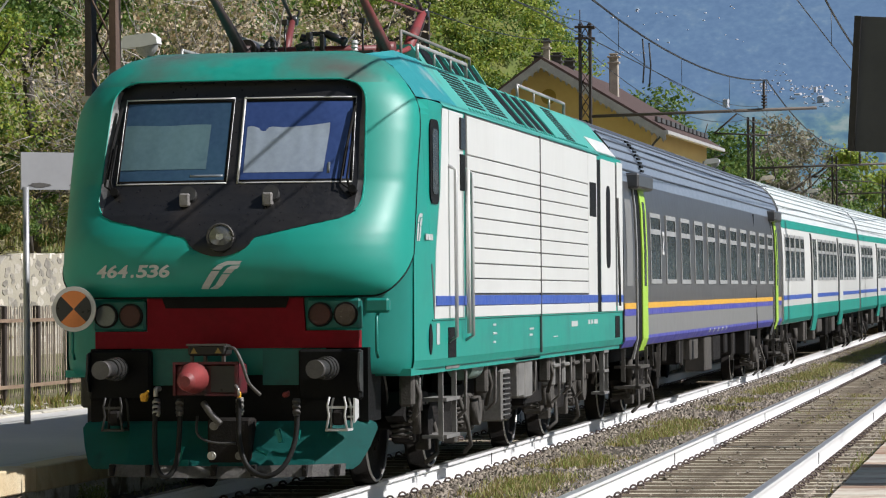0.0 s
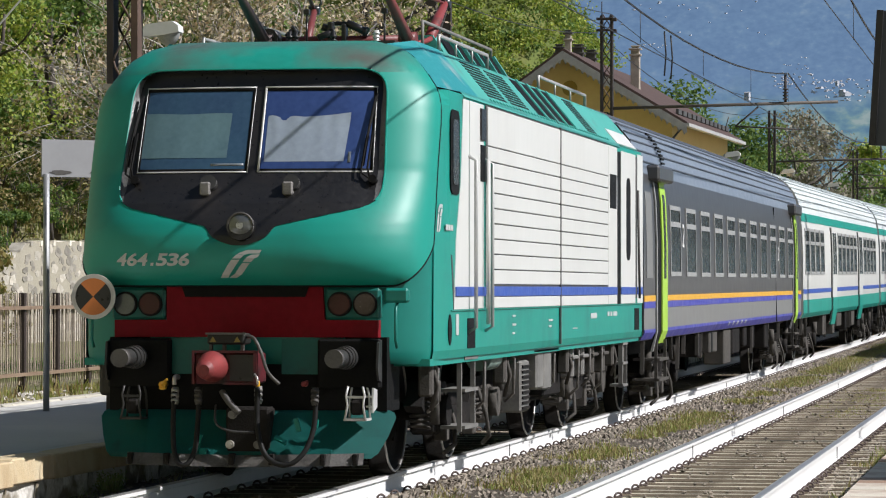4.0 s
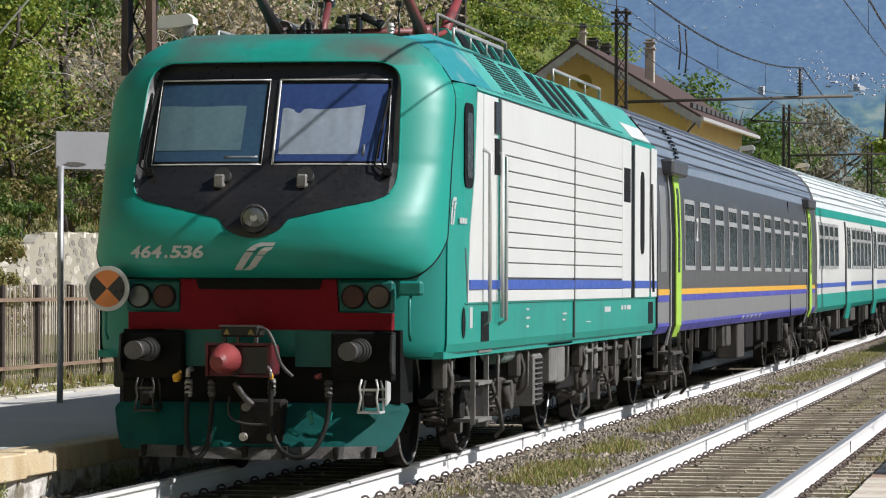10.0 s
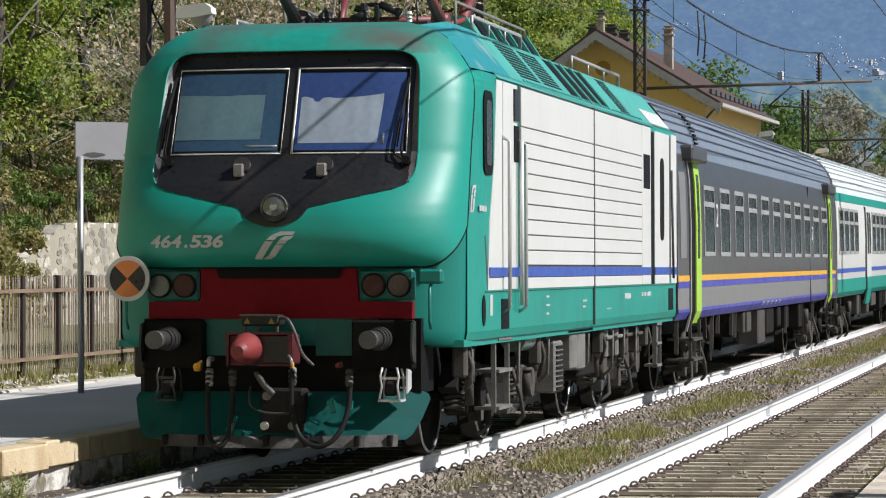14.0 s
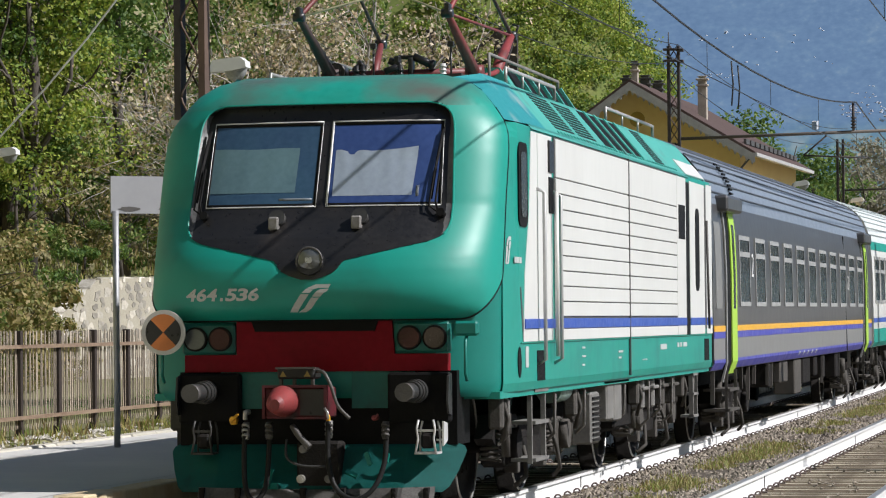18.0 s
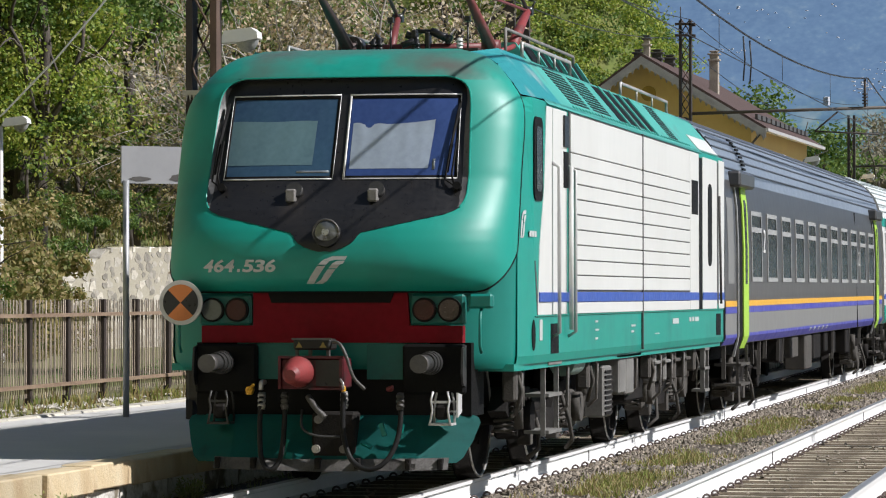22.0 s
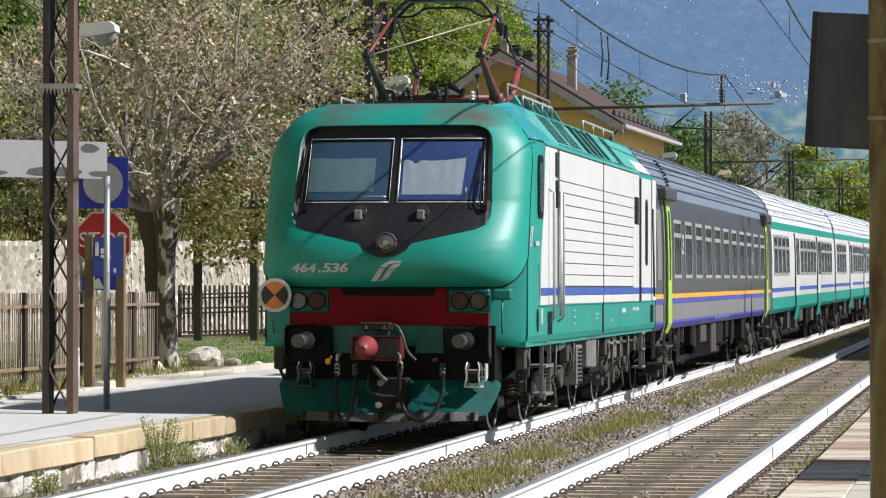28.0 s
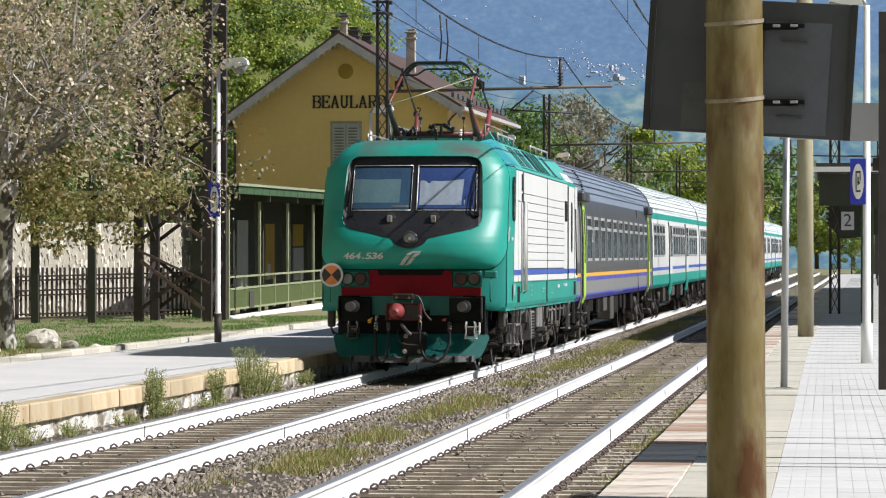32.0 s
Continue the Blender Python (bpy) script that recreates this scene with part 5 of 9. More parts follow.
    for x, z, m in ((-0.06, 0.36, STEEL), (0.17, 0.36, SCUFF), (-0.04, 0.60, SCUFF)):
        bm = bmesh.new()
        cyl(bm, (x, 0.345, z), (x, 0.385, z), 0.034, 14)
        cyl(bm, (x, 0.335, z), (x, 0.35, z), 0.018, 8)
        part("draw_pin", bm, m, dg)
    # round end-of-train disc on its hook
    bm = bmesh.new()
    cyl(bm, (-1.232, 0.47, 1.55), (-1.232, 0.49, 1.55), 0.185, 36)
    ds = part("tail_disc", bm, PALE, L, "round tail disc in orange and black quarters with a white rim")
    for k in range(4):
        bm = bmesh.new()
        a0 = math.pi / 4 + k * math.pi / 2
        face(bm, [(-1.232, 0.465, 1.55)] + [(-1.232 + 0.15 * math.cos(a0 + j * math.pi / 20), 0.465, 1.55 + 0.15 * math.sin(a0 + j * math.pi / 20)) for j in range(11)][::-1])
        part("quarter", bm, ORANGE if k % 2 == 0 else MASK, ds)
    for s in (-1, 1):
        bm = bmesh.new()
        x = s * 1.265
        tube(bm, [(x, 0.62, 1.5), (x, 0.55, 1.46), (x, 0.54, 1.2), (x, 0.6, 1.14)], 0.013, 6)
        bx(bm, x - 0.1, x + 0.1, 0.56, 0.66, 1.5, 1.62, 0.02)
        part("lamp_bracket", bm, GREENLOW, L)
    # numbers and emblem
    for i, g in enumerate("464.536"):
        u = -1.0 + 0.095 * i if i < 3 else -1.0 + 0.095 * i - 0.02
        if g == ".":
            bm = bmesh.new()
            face(bm, [nose_at(u - 0.01 + a, 1.80 + b, 0.004) for a, b in ((0, 0), (0.025, 0), (0.03, 0.025), (0.005, 0.025))])
            part("number", bm, DECAL, L)
            continue
        cu = writing("number", g, 0.16, DECAL, L, Matrix.Identity(4), 0.09, "", 0.005)
        for v in cu.data.vertices:
            p = nose_at(u + v.co.x + 0.22 * v.co.y, 1.845 + v.co.y * 0.85, 0.008)
            v.co = p + Vector((0, -v.co.z * 0.2, 0))
    bm = bmesh.new()
    logo_shapes(bm, lambda u, v: nose_at(0.0 + u * 1.4 + v * 0.38, 1.815 + v, 0.014), 0.112)
    part("emblem", bm, DECAL, L, "white emblem of two slanted strokes")
    # ---- body behind the cab
    y0, y1 = 0.83, 15.05
    bm = bmesh.new()
    zs = [1.03, 1.1, 2.0, 3.15, 3.2]
    for s in (-1, 1):
        rows = []
        for z in zs + [3.28]:
            wide = float(np.interp(z, (0.95, 1.1, 3.18, 3.30), (1.46, 1.5, 1.5, 1.485)))
            rows.append([(s * half_width(z), float(nose_seam(z)), z)] + [(s * wide, y, z) for y in [1.72, 3.5] + frange(5, y1, 6)])
        sheet(bm, rows if s < 0 else [r[::-1] for r in rows], 0, False)
    bx(bm, -1.5, 1.5, y1 - 0.02, y1, 1.03, 3.25)
    bx(bm, -1.46, 1.46, 1.0, y1 - 0.02, 0.98, 1.04)
    part("body_side", bm, GREEN, L, "green lower body and cab side")
    X = 1.5
    # white side field: ten ribbed panels between the cab and the rear door
    for s in (-1, 1):
        def slab(name, ya, yb, za, zb, m, d=0.012, lab="", poly=None):
            bm = bmesh.new()
            a, b = (X, X + d) if s > 0 else (-X - d, -X)
            if poly:
                prism(bm, poly, 0, a, b)
            else:
                bx(bm, a, b, ya, yb, za, zb, 0.004)
            return part(name, bm, m, L, lab)

        rnd = lambda ya, yb, za, zb, r: [(y + r * math.cos(a + k * 0.5236), z + r * math.sin(a + k * 0.5236)) for y, z, a in
                                         ((yb - r, zb - r, 0), (ya + r, zb - r, 1.5708), (ya + r, za + r, 3.1416), (yb - r, za + r, 4.7124)) for k in range(4)]
        slab("white_corner", 0, 0, 0, 0, WHITE, 0.006, "white wedge behind the cab", [(1.88, 1.44), (2.62, 1.44), (2.62, 3.24), (2.33, 3.24), (2.2, 2.5), (1.97, 2.0)])
        slab("cab_door", 2.63, 3.35, 1.44, 3.24, WHITE, 0.012, "white cab door")
        slab("stripe", 1.93, 3.50, 1.548, 1.632, BLUE, 0.018)
        slab("stripe", 3.56, 12.0, 1.545, 1.635, BLUE, 0.020)
        for ya, yb in ((3.56, 8.02), (8.06, 11.78)):
            for k in range(9):
                z = 1.65 + 0.1375 * k
                slab("side_panel", ya, yb, z + 0.005, z + 0.1315, WHITE, 0.016)
            slab("side_panel", ya, yb, 2.892, 3.235, WHITE, 0.016)
        slab("side_panel", 3.56, 8.02, 1.44, 1.54, WHITE, 0.016)
        slab("side_panel", 8.06, 11.78, 1.44, 1.54, WHITE, 0.016)
        slab("panel_backing", 3.5, 11.84, 1.45, 3.25, STEELDK, 0.003)
        slab("end_panel", 11.84, 12.6, 1.44, 3.24, WHITE, 0.012)
        slab("dark_hatch", 11.95, 12.5, 2.53, 2.92, BLACK, 0.018)
        slab("door_recess", 12.62, 12.95, 1.43, 3.2, BLACK, 0.006)
        slab("rear_door", 12.96, 14.3, 1.44, 3.22, WHITE, 0.014, "white rear door")
        slab("rear_door_window", 0, 0, 0, 0, BLACK, 0.02, "", rnd(13.42, 13.78, 1.95, 2.92, 0.12))
        slab("door_gap", 14.32, 14.5, 1.5, 3.2, STEELDK, 0.01)
        slab("end_post", 14.52, 15.05, 1.44, 3.24, WHITE, 0.012)
        slab("body_joint", 8.025, 8.055, 1.05, 3.26, STEELDK, 0.024)
        slab("stripe", 11.84, 12.6, 1.545, 1.635, BLUE, 0.016)
        slab("stripe", 12.96, 14.3, 1.545, 1.635, BLUE, 0.018)
        slab("stripe", 14.52, 15.05, 1.545, 1.635, BLUE, 0.016)
        slab("cab_window", 0, 0, 0, 0, BLACK, 0.012, "tall narrow cab side window", rnd(1.70, 2.12, 2.41, 3.12, 0.09))
        slab("window_glass", 0, 0, 0, 0, GLASS, 0.018, "", rnd(1.78, 2.04, 2.49, 3.04, 0.06))
        slab("mirror_housing", 3.14, 3.38, 2.92, 3.2, MASK, 0.03, "black folded mirror housing")
        slab("grille", 3.16, 3.38, 2.56, 2.88, BLACK, 0.022)
        slab("sill_line", 1.75, 15.0, 1.424, 1.436, GREEN, 0.013)
        slab("sand_hatch", 2.55, 2.95, 1.1, 1.36, BLACK, 0.004)
        slab("footstep_hole", 14.3, 14.75, 1.12, 1.38, BLACK, 0.004)
        slab("round_hatch", 1.62, 1.78, 1.14, 1.40, BLACK, 0.005, "", [(1.7 + 0.08 * math.cos(a), 1.27 + 0.13 * math.sin(a)) for a in [k * math.pi / 8 for k in range(16)]])
        slab("data_plate", 1.98, 2.12, 1.22, 1.4, DECAL, 0.006)
        for ya, w, z, h in ((5.0, 0.18, 1.36, 0.02), (5.0, 0.22, 1.28, 0.02), (5.0, 0.16, 1.2, 0.02), (7.3, 0.3, 1.3, 0.02), (7.3, 0.2, 1.24, 0.02), (10.4, 0.5, 1.32, 0.06), (11.8, 0.16, 1.33, 0.05),
                            (12.05, 0.16, 1.33, 0.05), (12.3, 0.35, 1.33, 0.05), (9.0, 0.35, 1.2, 0.012)):
            slab("small_lettering", ya, ya + w, z - h / 2, z + h / 2, DECAL, 0.005)
        for ya, yb in ((1.50, 1.60), (1.615, 1.72), (1.735, 1.84)):
            slab("emblem_bar", ya, yb, 2.10, 2.15, DECAL, 0.004)
        bm = bmesh.new()
        logo_shapes(bm, lambda u, v: Vector((s * (1.484 + u * 0.05), 1.30 + u * 1.1, 2.20 + v)), 0.115)
        part("emblem", bm, DECAL, L)
        slab("graffiti_scratch", 0, 0, 0, 0, STEELDK, 0.003, "", [(1.75, 1.9), (1.80, 1.9), (1.92, 1.55), (1.88, 1.42)])
        slab("graffiti_scratch", 0, 0, 0, 0, STEELDK, 0.003, "", [(2.05, 1.72), (2.10, 1.75), (2.14, 1.6), (2.10, 1.5)])
        # handrails by the door
        for ya in (2.60, 3.46):
            bm = bmesh.new()
            tube(bm, [(s * X, ya, 2.76), (s * (X + 0.07), ya, 2.72), (s * (X + 0.07), ya, 1.28), (s * X, ya, 1.24)], 0.017, 8)
            part("handrail", bm, WINFRAME, L, "white vertical handrail")
        bm = bmesh.new()
        tube(bm, [(s * (X + 0.06), 3.3, 2.75), (s * (X + 0.06), 3.3, 1.3)], 0.02, 8)
        part("handrail", bm, WHITE, L)
        bm = bmesh.new()
        tube(bm, [(s * (X + 0.03), 14.42, 2.8), (s * (X + 0.05), 14.42, 1.5)], 0.016, 6)
        part("handrail", bm, STEELDK, L)
        # cab steps
        bm = bmesh.new()
        for ya in (2.62, 3.3):
            bar(bm, (s * 1.42, ya, 1.05), (s * 1.42, ya, 0.38), 0.04)
        for z in (0.4, 0.72, 1.0):
            bx(bm, min(s * 1.25, s * 1.47), max(s * 1.25, s * 1.47), 2.62, 3.3, z, z + 0.03)
        part("cab_steps", bm, EQUIP, L, "grey metal cab steps")
        # boxes and gear under the floor
        for k, (ya, yb, za, zb, w, m) in enumerate(((6.05, 6.55, 0.42, 0.92, 1.42, EQUIP), (6.95, 7.35, 0.62, 0.98, 1.44, EQUIP), (7.4, 7.9, 0.60, 0.98, 1.44, EQUIP), (5.3, 9.8, 0.45, 1.0, 1.15, DARK),
                                                   (8.3, 9.5, 0.5, 0.95, 1.3, DARK), (6.6, 8.3, 0.97, 1.03, 1.46, EQUIP))):
            part("equipment_box", box(min(s * (w - 0.3), s * w), max(s * (w - 0.3), s * w), ya, yb, za, zb, 0.02), m, L)
        bm = bmesh.new()
        for k in range(9):
            bx(bm, min(s * 1.42, s * 1.435), max(s * 1.42, s * 1.435), 6.08, 6.52, 0.45 + k * 0.05, 0.475 + k * 0.05)
        part("vent_slats", bm, DARK, L)
        bm = bmesh.new()
        cyl(bm, (s * 1.3, 4.3, 0.98), (s * 1.3, 4.95, 0.98), 0.12, 16)
        part("air_tank", bm, mat("tank_green", (0.22, 0.30, 0.27), 0.6), L, "small pale air tank")
        for ya, zz in ((1.55, 0.66), (3.9, 0.6), (5.6, 0.62), (8.2, 0.66), (10.0, 0.55), (10.9, 0.62), (11.9, 0.55), (13.8, 0.62)):
            bm = bmesh.new()
            tube(bm, [(s * 1.34, ya, 1.03), (s * 1.42, ya + 0.03, 0.95), (s * 1.40, ya + 0.1, zz), (s * 1.3, ya + 0.22, zz - 0.08)], 0.016, 6)
            part("brake_hose", bm, SCUFF, L, "dusty grey brake hose")
        for ya in (9.7, 10.5, 11.3, 12.2):
            bm = bmesh.new()
            bx(bm, min(s * 1.26, s * 1.40), max(s * 1.26, s * 1.40), ya, ya + 0.16, 0.66, 0.98, 0.02)
            bx(bm, min(s * 1.3, s * 1.43), max(s * 1.3, s * 1.43), ya - 0.1, ya + 0.3, 0.86, 0.9, 0.01)
            part("brake_unit", bm, EQUIP if ya < 11 else DARKLT, L, "dusty brake unit")
        for ya in (13.55, 13.95):
            part("rear_step_post", box(min(s * 1.40, s * 1.45), max(s * 1.40, s * 1.45), ya, ya + 0.04, 0.45, 1.03), EQUIP, L)
        for z in (0.46, 0.72, 0.95):
            part("rear_step", box(min(s * 1.3, s * 1.46), max(s * 1.3, s * 1.46), 13.55, 13.99, z, z + 0.03), EQUIP, L)
        for ya in (1.3, 5.1, 9.2, 12.9):
            bm = bmesh.new()
            bx(bm, min(s * 1.3, s * 1.42), max(s * 1.3, s * 1.42), ya, ya + 0.12, 0.72, 1.03, 0.02)
            tube(bm, [(s * 1.38, ya + 0.2, 1.02), (s * 1.43, ya + 0.22, 0.8), (s * 1.36, ya + 0.3, 0.6)], 0.02, 6)
            part("bracket", bm, DARKLT, L)
        # roof: inclined edge with louvres, flaps and a vent
        def roof_pt(t, y, out=0.0):
            return Vector((s * (1.45 - 0.37 * t + out * 0.75), y, 3.30 + 0.44 * t + out * 0.65))

        def roof_plate(name, ya, yb, t0, t1, m, out=0.008, lab=""):
            bm = bmesh.new()
            top = [roof_pt(t, y, out) for t, y in ((t0, ya), (t0, yb), (t1, yb), (t1, ya))]
            low = [p + Vector((-s * 0.02, 0, -0.02)) for p in top]
            v = [bm.verts.new(p) for p in top + low]
            for q in ((0, 1, 2, 3), (7, 6, 5, 4), (0, 4, 5, 1), (1, 5, 6, 2), (2, 6, 7, 3), (3, 7, 4, 0)):
                bm.faces.new([v[i] for i in q])
            bmesh.ops.recalc_face_normals(bm, faces=bm.faces)
            return part(name, bm, m, L, lab)

        bm = bmesh.new()
        sheet(bm, [[roof_pt(t, y) for y in [2.6, 3.6, 8, 12.3, 15.0]] for t in (0, 1)], 0, False)
        sheet(bm, [[(s * 1.505, y, 3.26) for y in (2.4, 13.0)], [(s * 1.46, y, 3.31) for y in (2.4, 13.0)], [(s * 1.40, y, 3.33) for y in (2.4, 13.0)]], 0, False)
        part("roof_slope", bm, GREEN_ROOF, L, "green sloping roof edge", False)
        bm = bmesh.new()
        rows = [[(s * (float(half_width(3.3 + 0.44 * t)) + 0.003), float(nose_seam(3.3 + 0.44 * t)) + 0.012, 3.3 + 0.44 * t), roof_pt(t, 2.35, 0.006), roof_pt(t, 3.45, 0.006)] for t in (0, 0.2, 0.4, 0.6, 0.74, 0.86)]
        sheet(bm, rows + [[roof_pt(1, 2.3, 0.002), roof_pt(1, 2.5, 0.006), roof_pt(1, 3.45, 0.006)]], 0, False)
        part("cab_roof_panel", bm, TURQ, L, "faded turquoise cab roof panel with a worn patch")
        roof_plate("gutter", 3.5, 13.0, -0.06, 0.03, STEELDK, 0.004)
        for ya in (4.3, 5.65):
            for k in range(11):
                t = 0.16 + 0.07 * k
                for a, b in ((ya, ya + 0.52), (ya + 0.56, ya + 1.08)):
                    roof_plate("louvre", a, b, t, t + 0.04, BLACK, 0.004)
        for k in range(4):
            ya = 7.25 + 0.68 * k
            roof_plate("intake", ya, ya + 0.46, 0.12, 0.94, BLACK, 0.004, "dark open intake")
            roof_plate("intake_flap", ya + 0.5, ya + 0.6, 0.04, 0.98, GREEN_ROOF, 0.014, "pale green intake rib")
        for k in range(13):
            t = 0.12 + 0.065 * k
            roof_plate("louvre", 10.9, 11.6, t, t + 0.04, BLACK, 0.004)
        for k in range(44):
            y = 4.2 + 0.19 * k
            roof_plate("bolt", y, y + 0.05, 0.03, 0.09, GREEN_ROOF, 0.012)
        roof_plate("white_roof_corner", 13.1, 14.9, 0.02, 0.42, WHITE, 0.01, "white panel above the rear door")
        for ya, yb in ((3.5, 6.1), (9.4, 13.0)):
            bm = bmesh.new()
            up = Vector((0, 0, 0.13))
            tube(bm, [roof_pt(1, ya), roof_pt(1, ya) + up, roof_pt(1, yb) + up, roof_pt(1, yb)], 0.018, 6)
            for k in (1, 2):
                y = ya + (yb - ya) * k / 3
                tube(bm, [roof_pt(1, y), roof_pt(1, y) + up], 0.012, 5)
            part("roof_rail", bm, WINFRAME, L, "pale roof handrail")
    bm = bmesh.new()
    sheet(bm, [[(x * k, y, z - d) for y, k, d in ((1.64, 0.76, 0.05), (2.5, 0.95, 0.02), (3.4, 1, 0), (9, 1, 0), (15.0, 1, 0))] for x, z in ((-1.1, 3.72), (-0.5, 3.74), (0.5, 3.74), (1.1, 3.72))], 0, False)
    part("roof_deck", bm, GREEN_TOP, L, "sooty roof deck")
    # raised roof unit with slanted flaps
    bm = bmesh.new()
    prism(bm, [(-0.98, 3.70), (0.98, 3.70), (0.80, 3.97), (-0.80, 3.97)], 1, 4.7, 8.3)
    un = part("roof_unit", bm, GREEN_ROOF, L, "raised green roof unit")
    for s in (-1, 1):
        for k in range(5):
            bm = bmesh.new()
            y = 4.95 + 0.64 * k
            face(bm, [(s * (0.99 - 0.18 * t), y + dy, 3.71 + 0.27 * t) for t, dy in ((0.1, 0), (0.1, 0.46), (0.95, 0.46), (0.95, 0))])
            part("flap_opening", bm, BLACK, un)
            bm = bmesh.new()
            bar(bm, (s * 0.995, y + 0.54, 3.72), (s * 0.82, y + 0.5, 3.99), 0.03, 0.07)
            part("flap", bm, GREEN_ROOF, un)
        bm = bmesh.new()
        tube(bm, [(s * 0.8, 4.2, 3.74), (s * 0.8, 4.2, 4.06), (s * 0.8, 8.0, 4.06), (s * 0.8, 8.0, 3.97)], 0.016, 6)
        part("unit_rail", bm, EQUIP, un)
    # double-diamond pantograph on four insulators
    bm = bmesh.new()
    for x in (-0.66, 0.66):
        bar(bm, (x, 3.5, 3.82), (x, 5.3, 3.82), 0.035)
    for y in (3.55, 5.25):
        bar(bm, (-0.66, y, 3.82), (0.66, y, 3.82), 0.035)
    pg = part("pantograph_base", bm, PANTDK, L, "dark pantograph frame")
    for k, (x, y) in enumerate(((-0.66, 3.6), (0.66, 3.6), (-0.66, 5.2), (0.66, 5.2))):
        bm = bmesh.new()
        for j in range(4):
            cyl(bm, (x, y, 3.66 + 0.032 * j), (x, y, 3.68 + 0.032 * j), 0.05, 14)
        cyl(bm, (x, y, 3.62), (x, y, 3.81), 0.03, 12)
        part("insulator", bm, PANTDK, pg)
    bm = bmesh.new()
    cyl(bm, (-0.62, 4.35, 3.90), (0.62, 4.35, 3.90), 0.045, 14)
    part("main_shaft", bm, REDPANT, pg, "dark red cross shaft")
    bm = bmesh.new()
    cyl(bm, (-0.62, 4.1, 3.92), (-0.62, 4.3, 3.92), 0.085, 16)
    cyl(bm, (-0.62, 4.08, 3.92), (-0.62, 4.1, 3.92), 0.05, 12)
    part("spring_drum", bm, MASK, pg, "black round spring drum")
    # left arms coloured darker as shaded, right arms lighter red as sunlit
    for x, m in ((-0.66, PANTDK), (0.68, REDPANT)):
        front, rear = (x, 2.88, 4.32), (0.71, 5.86, 4.36) if x > 0 else (-0.54, 5.7, 4.30)
        bm = bmesh.new()
        tube(bm, [(x, 4.15, 3.87), (x, 3.5, 4.10), front], [0.062, 0.048, 0.03], 8)
        cyl(bm, (x - 0.08, 4.12, 3.88), (x + 0.08, 4.12, 3.88), 0.075, 14)
        part("lower_arm", bm, m, pg, "tapered front arm of the pantograph")
        bm = bmesh.new()
        cyl(bm, (x - 0.05, 2.88, 4.32), (x + 0.05, 2.88, 4.32), 0.04, 12)
        bx(bm, x - 0.025, x + 0.025, 2.84, 2.95, 4.30, 4.41, 0.01)
        part("knee_joint", bm, MASK, pg)
        bm = bmesh.new()
        tube(bm, [(x * 1.12, 4.75, 3.93), (x * 1.08, 5.3, 4.15), rear] if x > 0 else [(-0.46, 5.0, 3.93), rear], [0.058, 0.05, 0.036] if x > 0 else [0.045, 0.03], 8)
        part("lower_arm", bm, REDLT if x > 0 else REDPANT, pg, "red rear arm of the pantograph")
        bm = bmesh.new()
        cyl(bm, (rear[0] - 0.05, rear[1], rear[2]), (rear[0] + 0.05, rear[1], rear[2]), 0.045, 12)
        tube(bm, [(rear[0] + 0.03, rear[1], rear[2]), (rear[0] + 0.07, rear[1], rear[2] + 0.09), (rear[0] + 0.01, rear[1], rear[2] + 0.11)], 0.014, 6)
        part("knee_joint", bm, MASK, pg)
        bm = bmesh.new()
        tube(bm, [front, (x * 0.93, 4.35, 4.88)], [0.024, 0.02], 8)
        part("upper_arm", bm, REDLT if x > 0 else REDPANT, pg, "thin upper arm of the pantograph")
        bm = bmesh.new()
        tube(bm, [rear, (x * 0.93, 4.65, 4.88)], [0.02, 0.016], 8)
        part("upper_arm", bm, PANTDK, pg, "thin black upper arm of the pantograph")
        # block that carries the bow, with a small pale insulator below it
        bm = bmesh.new()
        bx(bm, x * 0.93 - 0.035, x * 0.93 + 0.035, 4.3, 4.7, 4.86, 4.92, 0.012)
        bx(bm, x * 0.97 - 0.03, x * 0.97 + 0.03, 4.42, 4.58, 4.70, 4.86, 0.012)
        bx(bm, x * 0.95 - 0.018, x * 0.95 + 0.018, 4.46, 4.54, 4.9, 5.02, 0.008)
        part("bow_carrier", bm, MASK, pg, "black block carrying the bow")
    for p, q, r, m in (((-0.66, 2.88, 4.32), (0.62, 4.35, 4.86), 0.011, FRAMELT), ((-0.60, 4.35, 4.86), (0.68, 2.88, 4.32), 0.011, FRAMELT), ((0.68, 2.88, 4.32), (0.71, 5.86, 4.36), 0.015, REDPANT)):
        bm = bmesh.new()
        tube(bm, [p, q], r, 6)
        part("brace_rod", bm, BRASSROD if m is FRAMELT else m, pg, "thin pale bracing rod" if m is FRAMELT else "thin red tie rod")
    for y in (4.32, 4.68):
        bm = bmesh.new()
        tube(bm, [(x, y, 5.10 - 0.36 * (max(0, abs(x) - 0.36) / 0.35) ** 1.7) for x in frange(-0.71, 0.71, 31)], 0.024, 7)
        for x in (-0.71, 0.71):
            bx(bm, x - 0.03, x + 0.03, y - 0.02, y + 0.02, 4.64, 4.80, 0.012)
        part("contact_bow", bm, MASK, pg, "black contact bow with curved horns")
    bm = box(-0.40, 0.40, 4.36, 4.64, 5.07, 5.10, 0.01)
    part("contact_strip", bm, STEELDK, pg, "dark flat contact strip")
    bm = bmesh.new()
    tube(bm, [(-0.60, 4.5, 4.90), (-0.40, 4.5, 4.90), (-0.34, 4.5, 4.93), (-0.26, 4.5, 4.99), (-0.20, 4.5, 5.0), (0.22, 4.5, 5.0), (0.29, 4.5, 4.99), (0.38, 4.5, 4.93), (0.44, 4.5, 4.90), (0.60, 4.5, 4.90)], 0.016, 7)
    part("lower_bow", bm, MASK, pg, "black cranked bar under the bow")
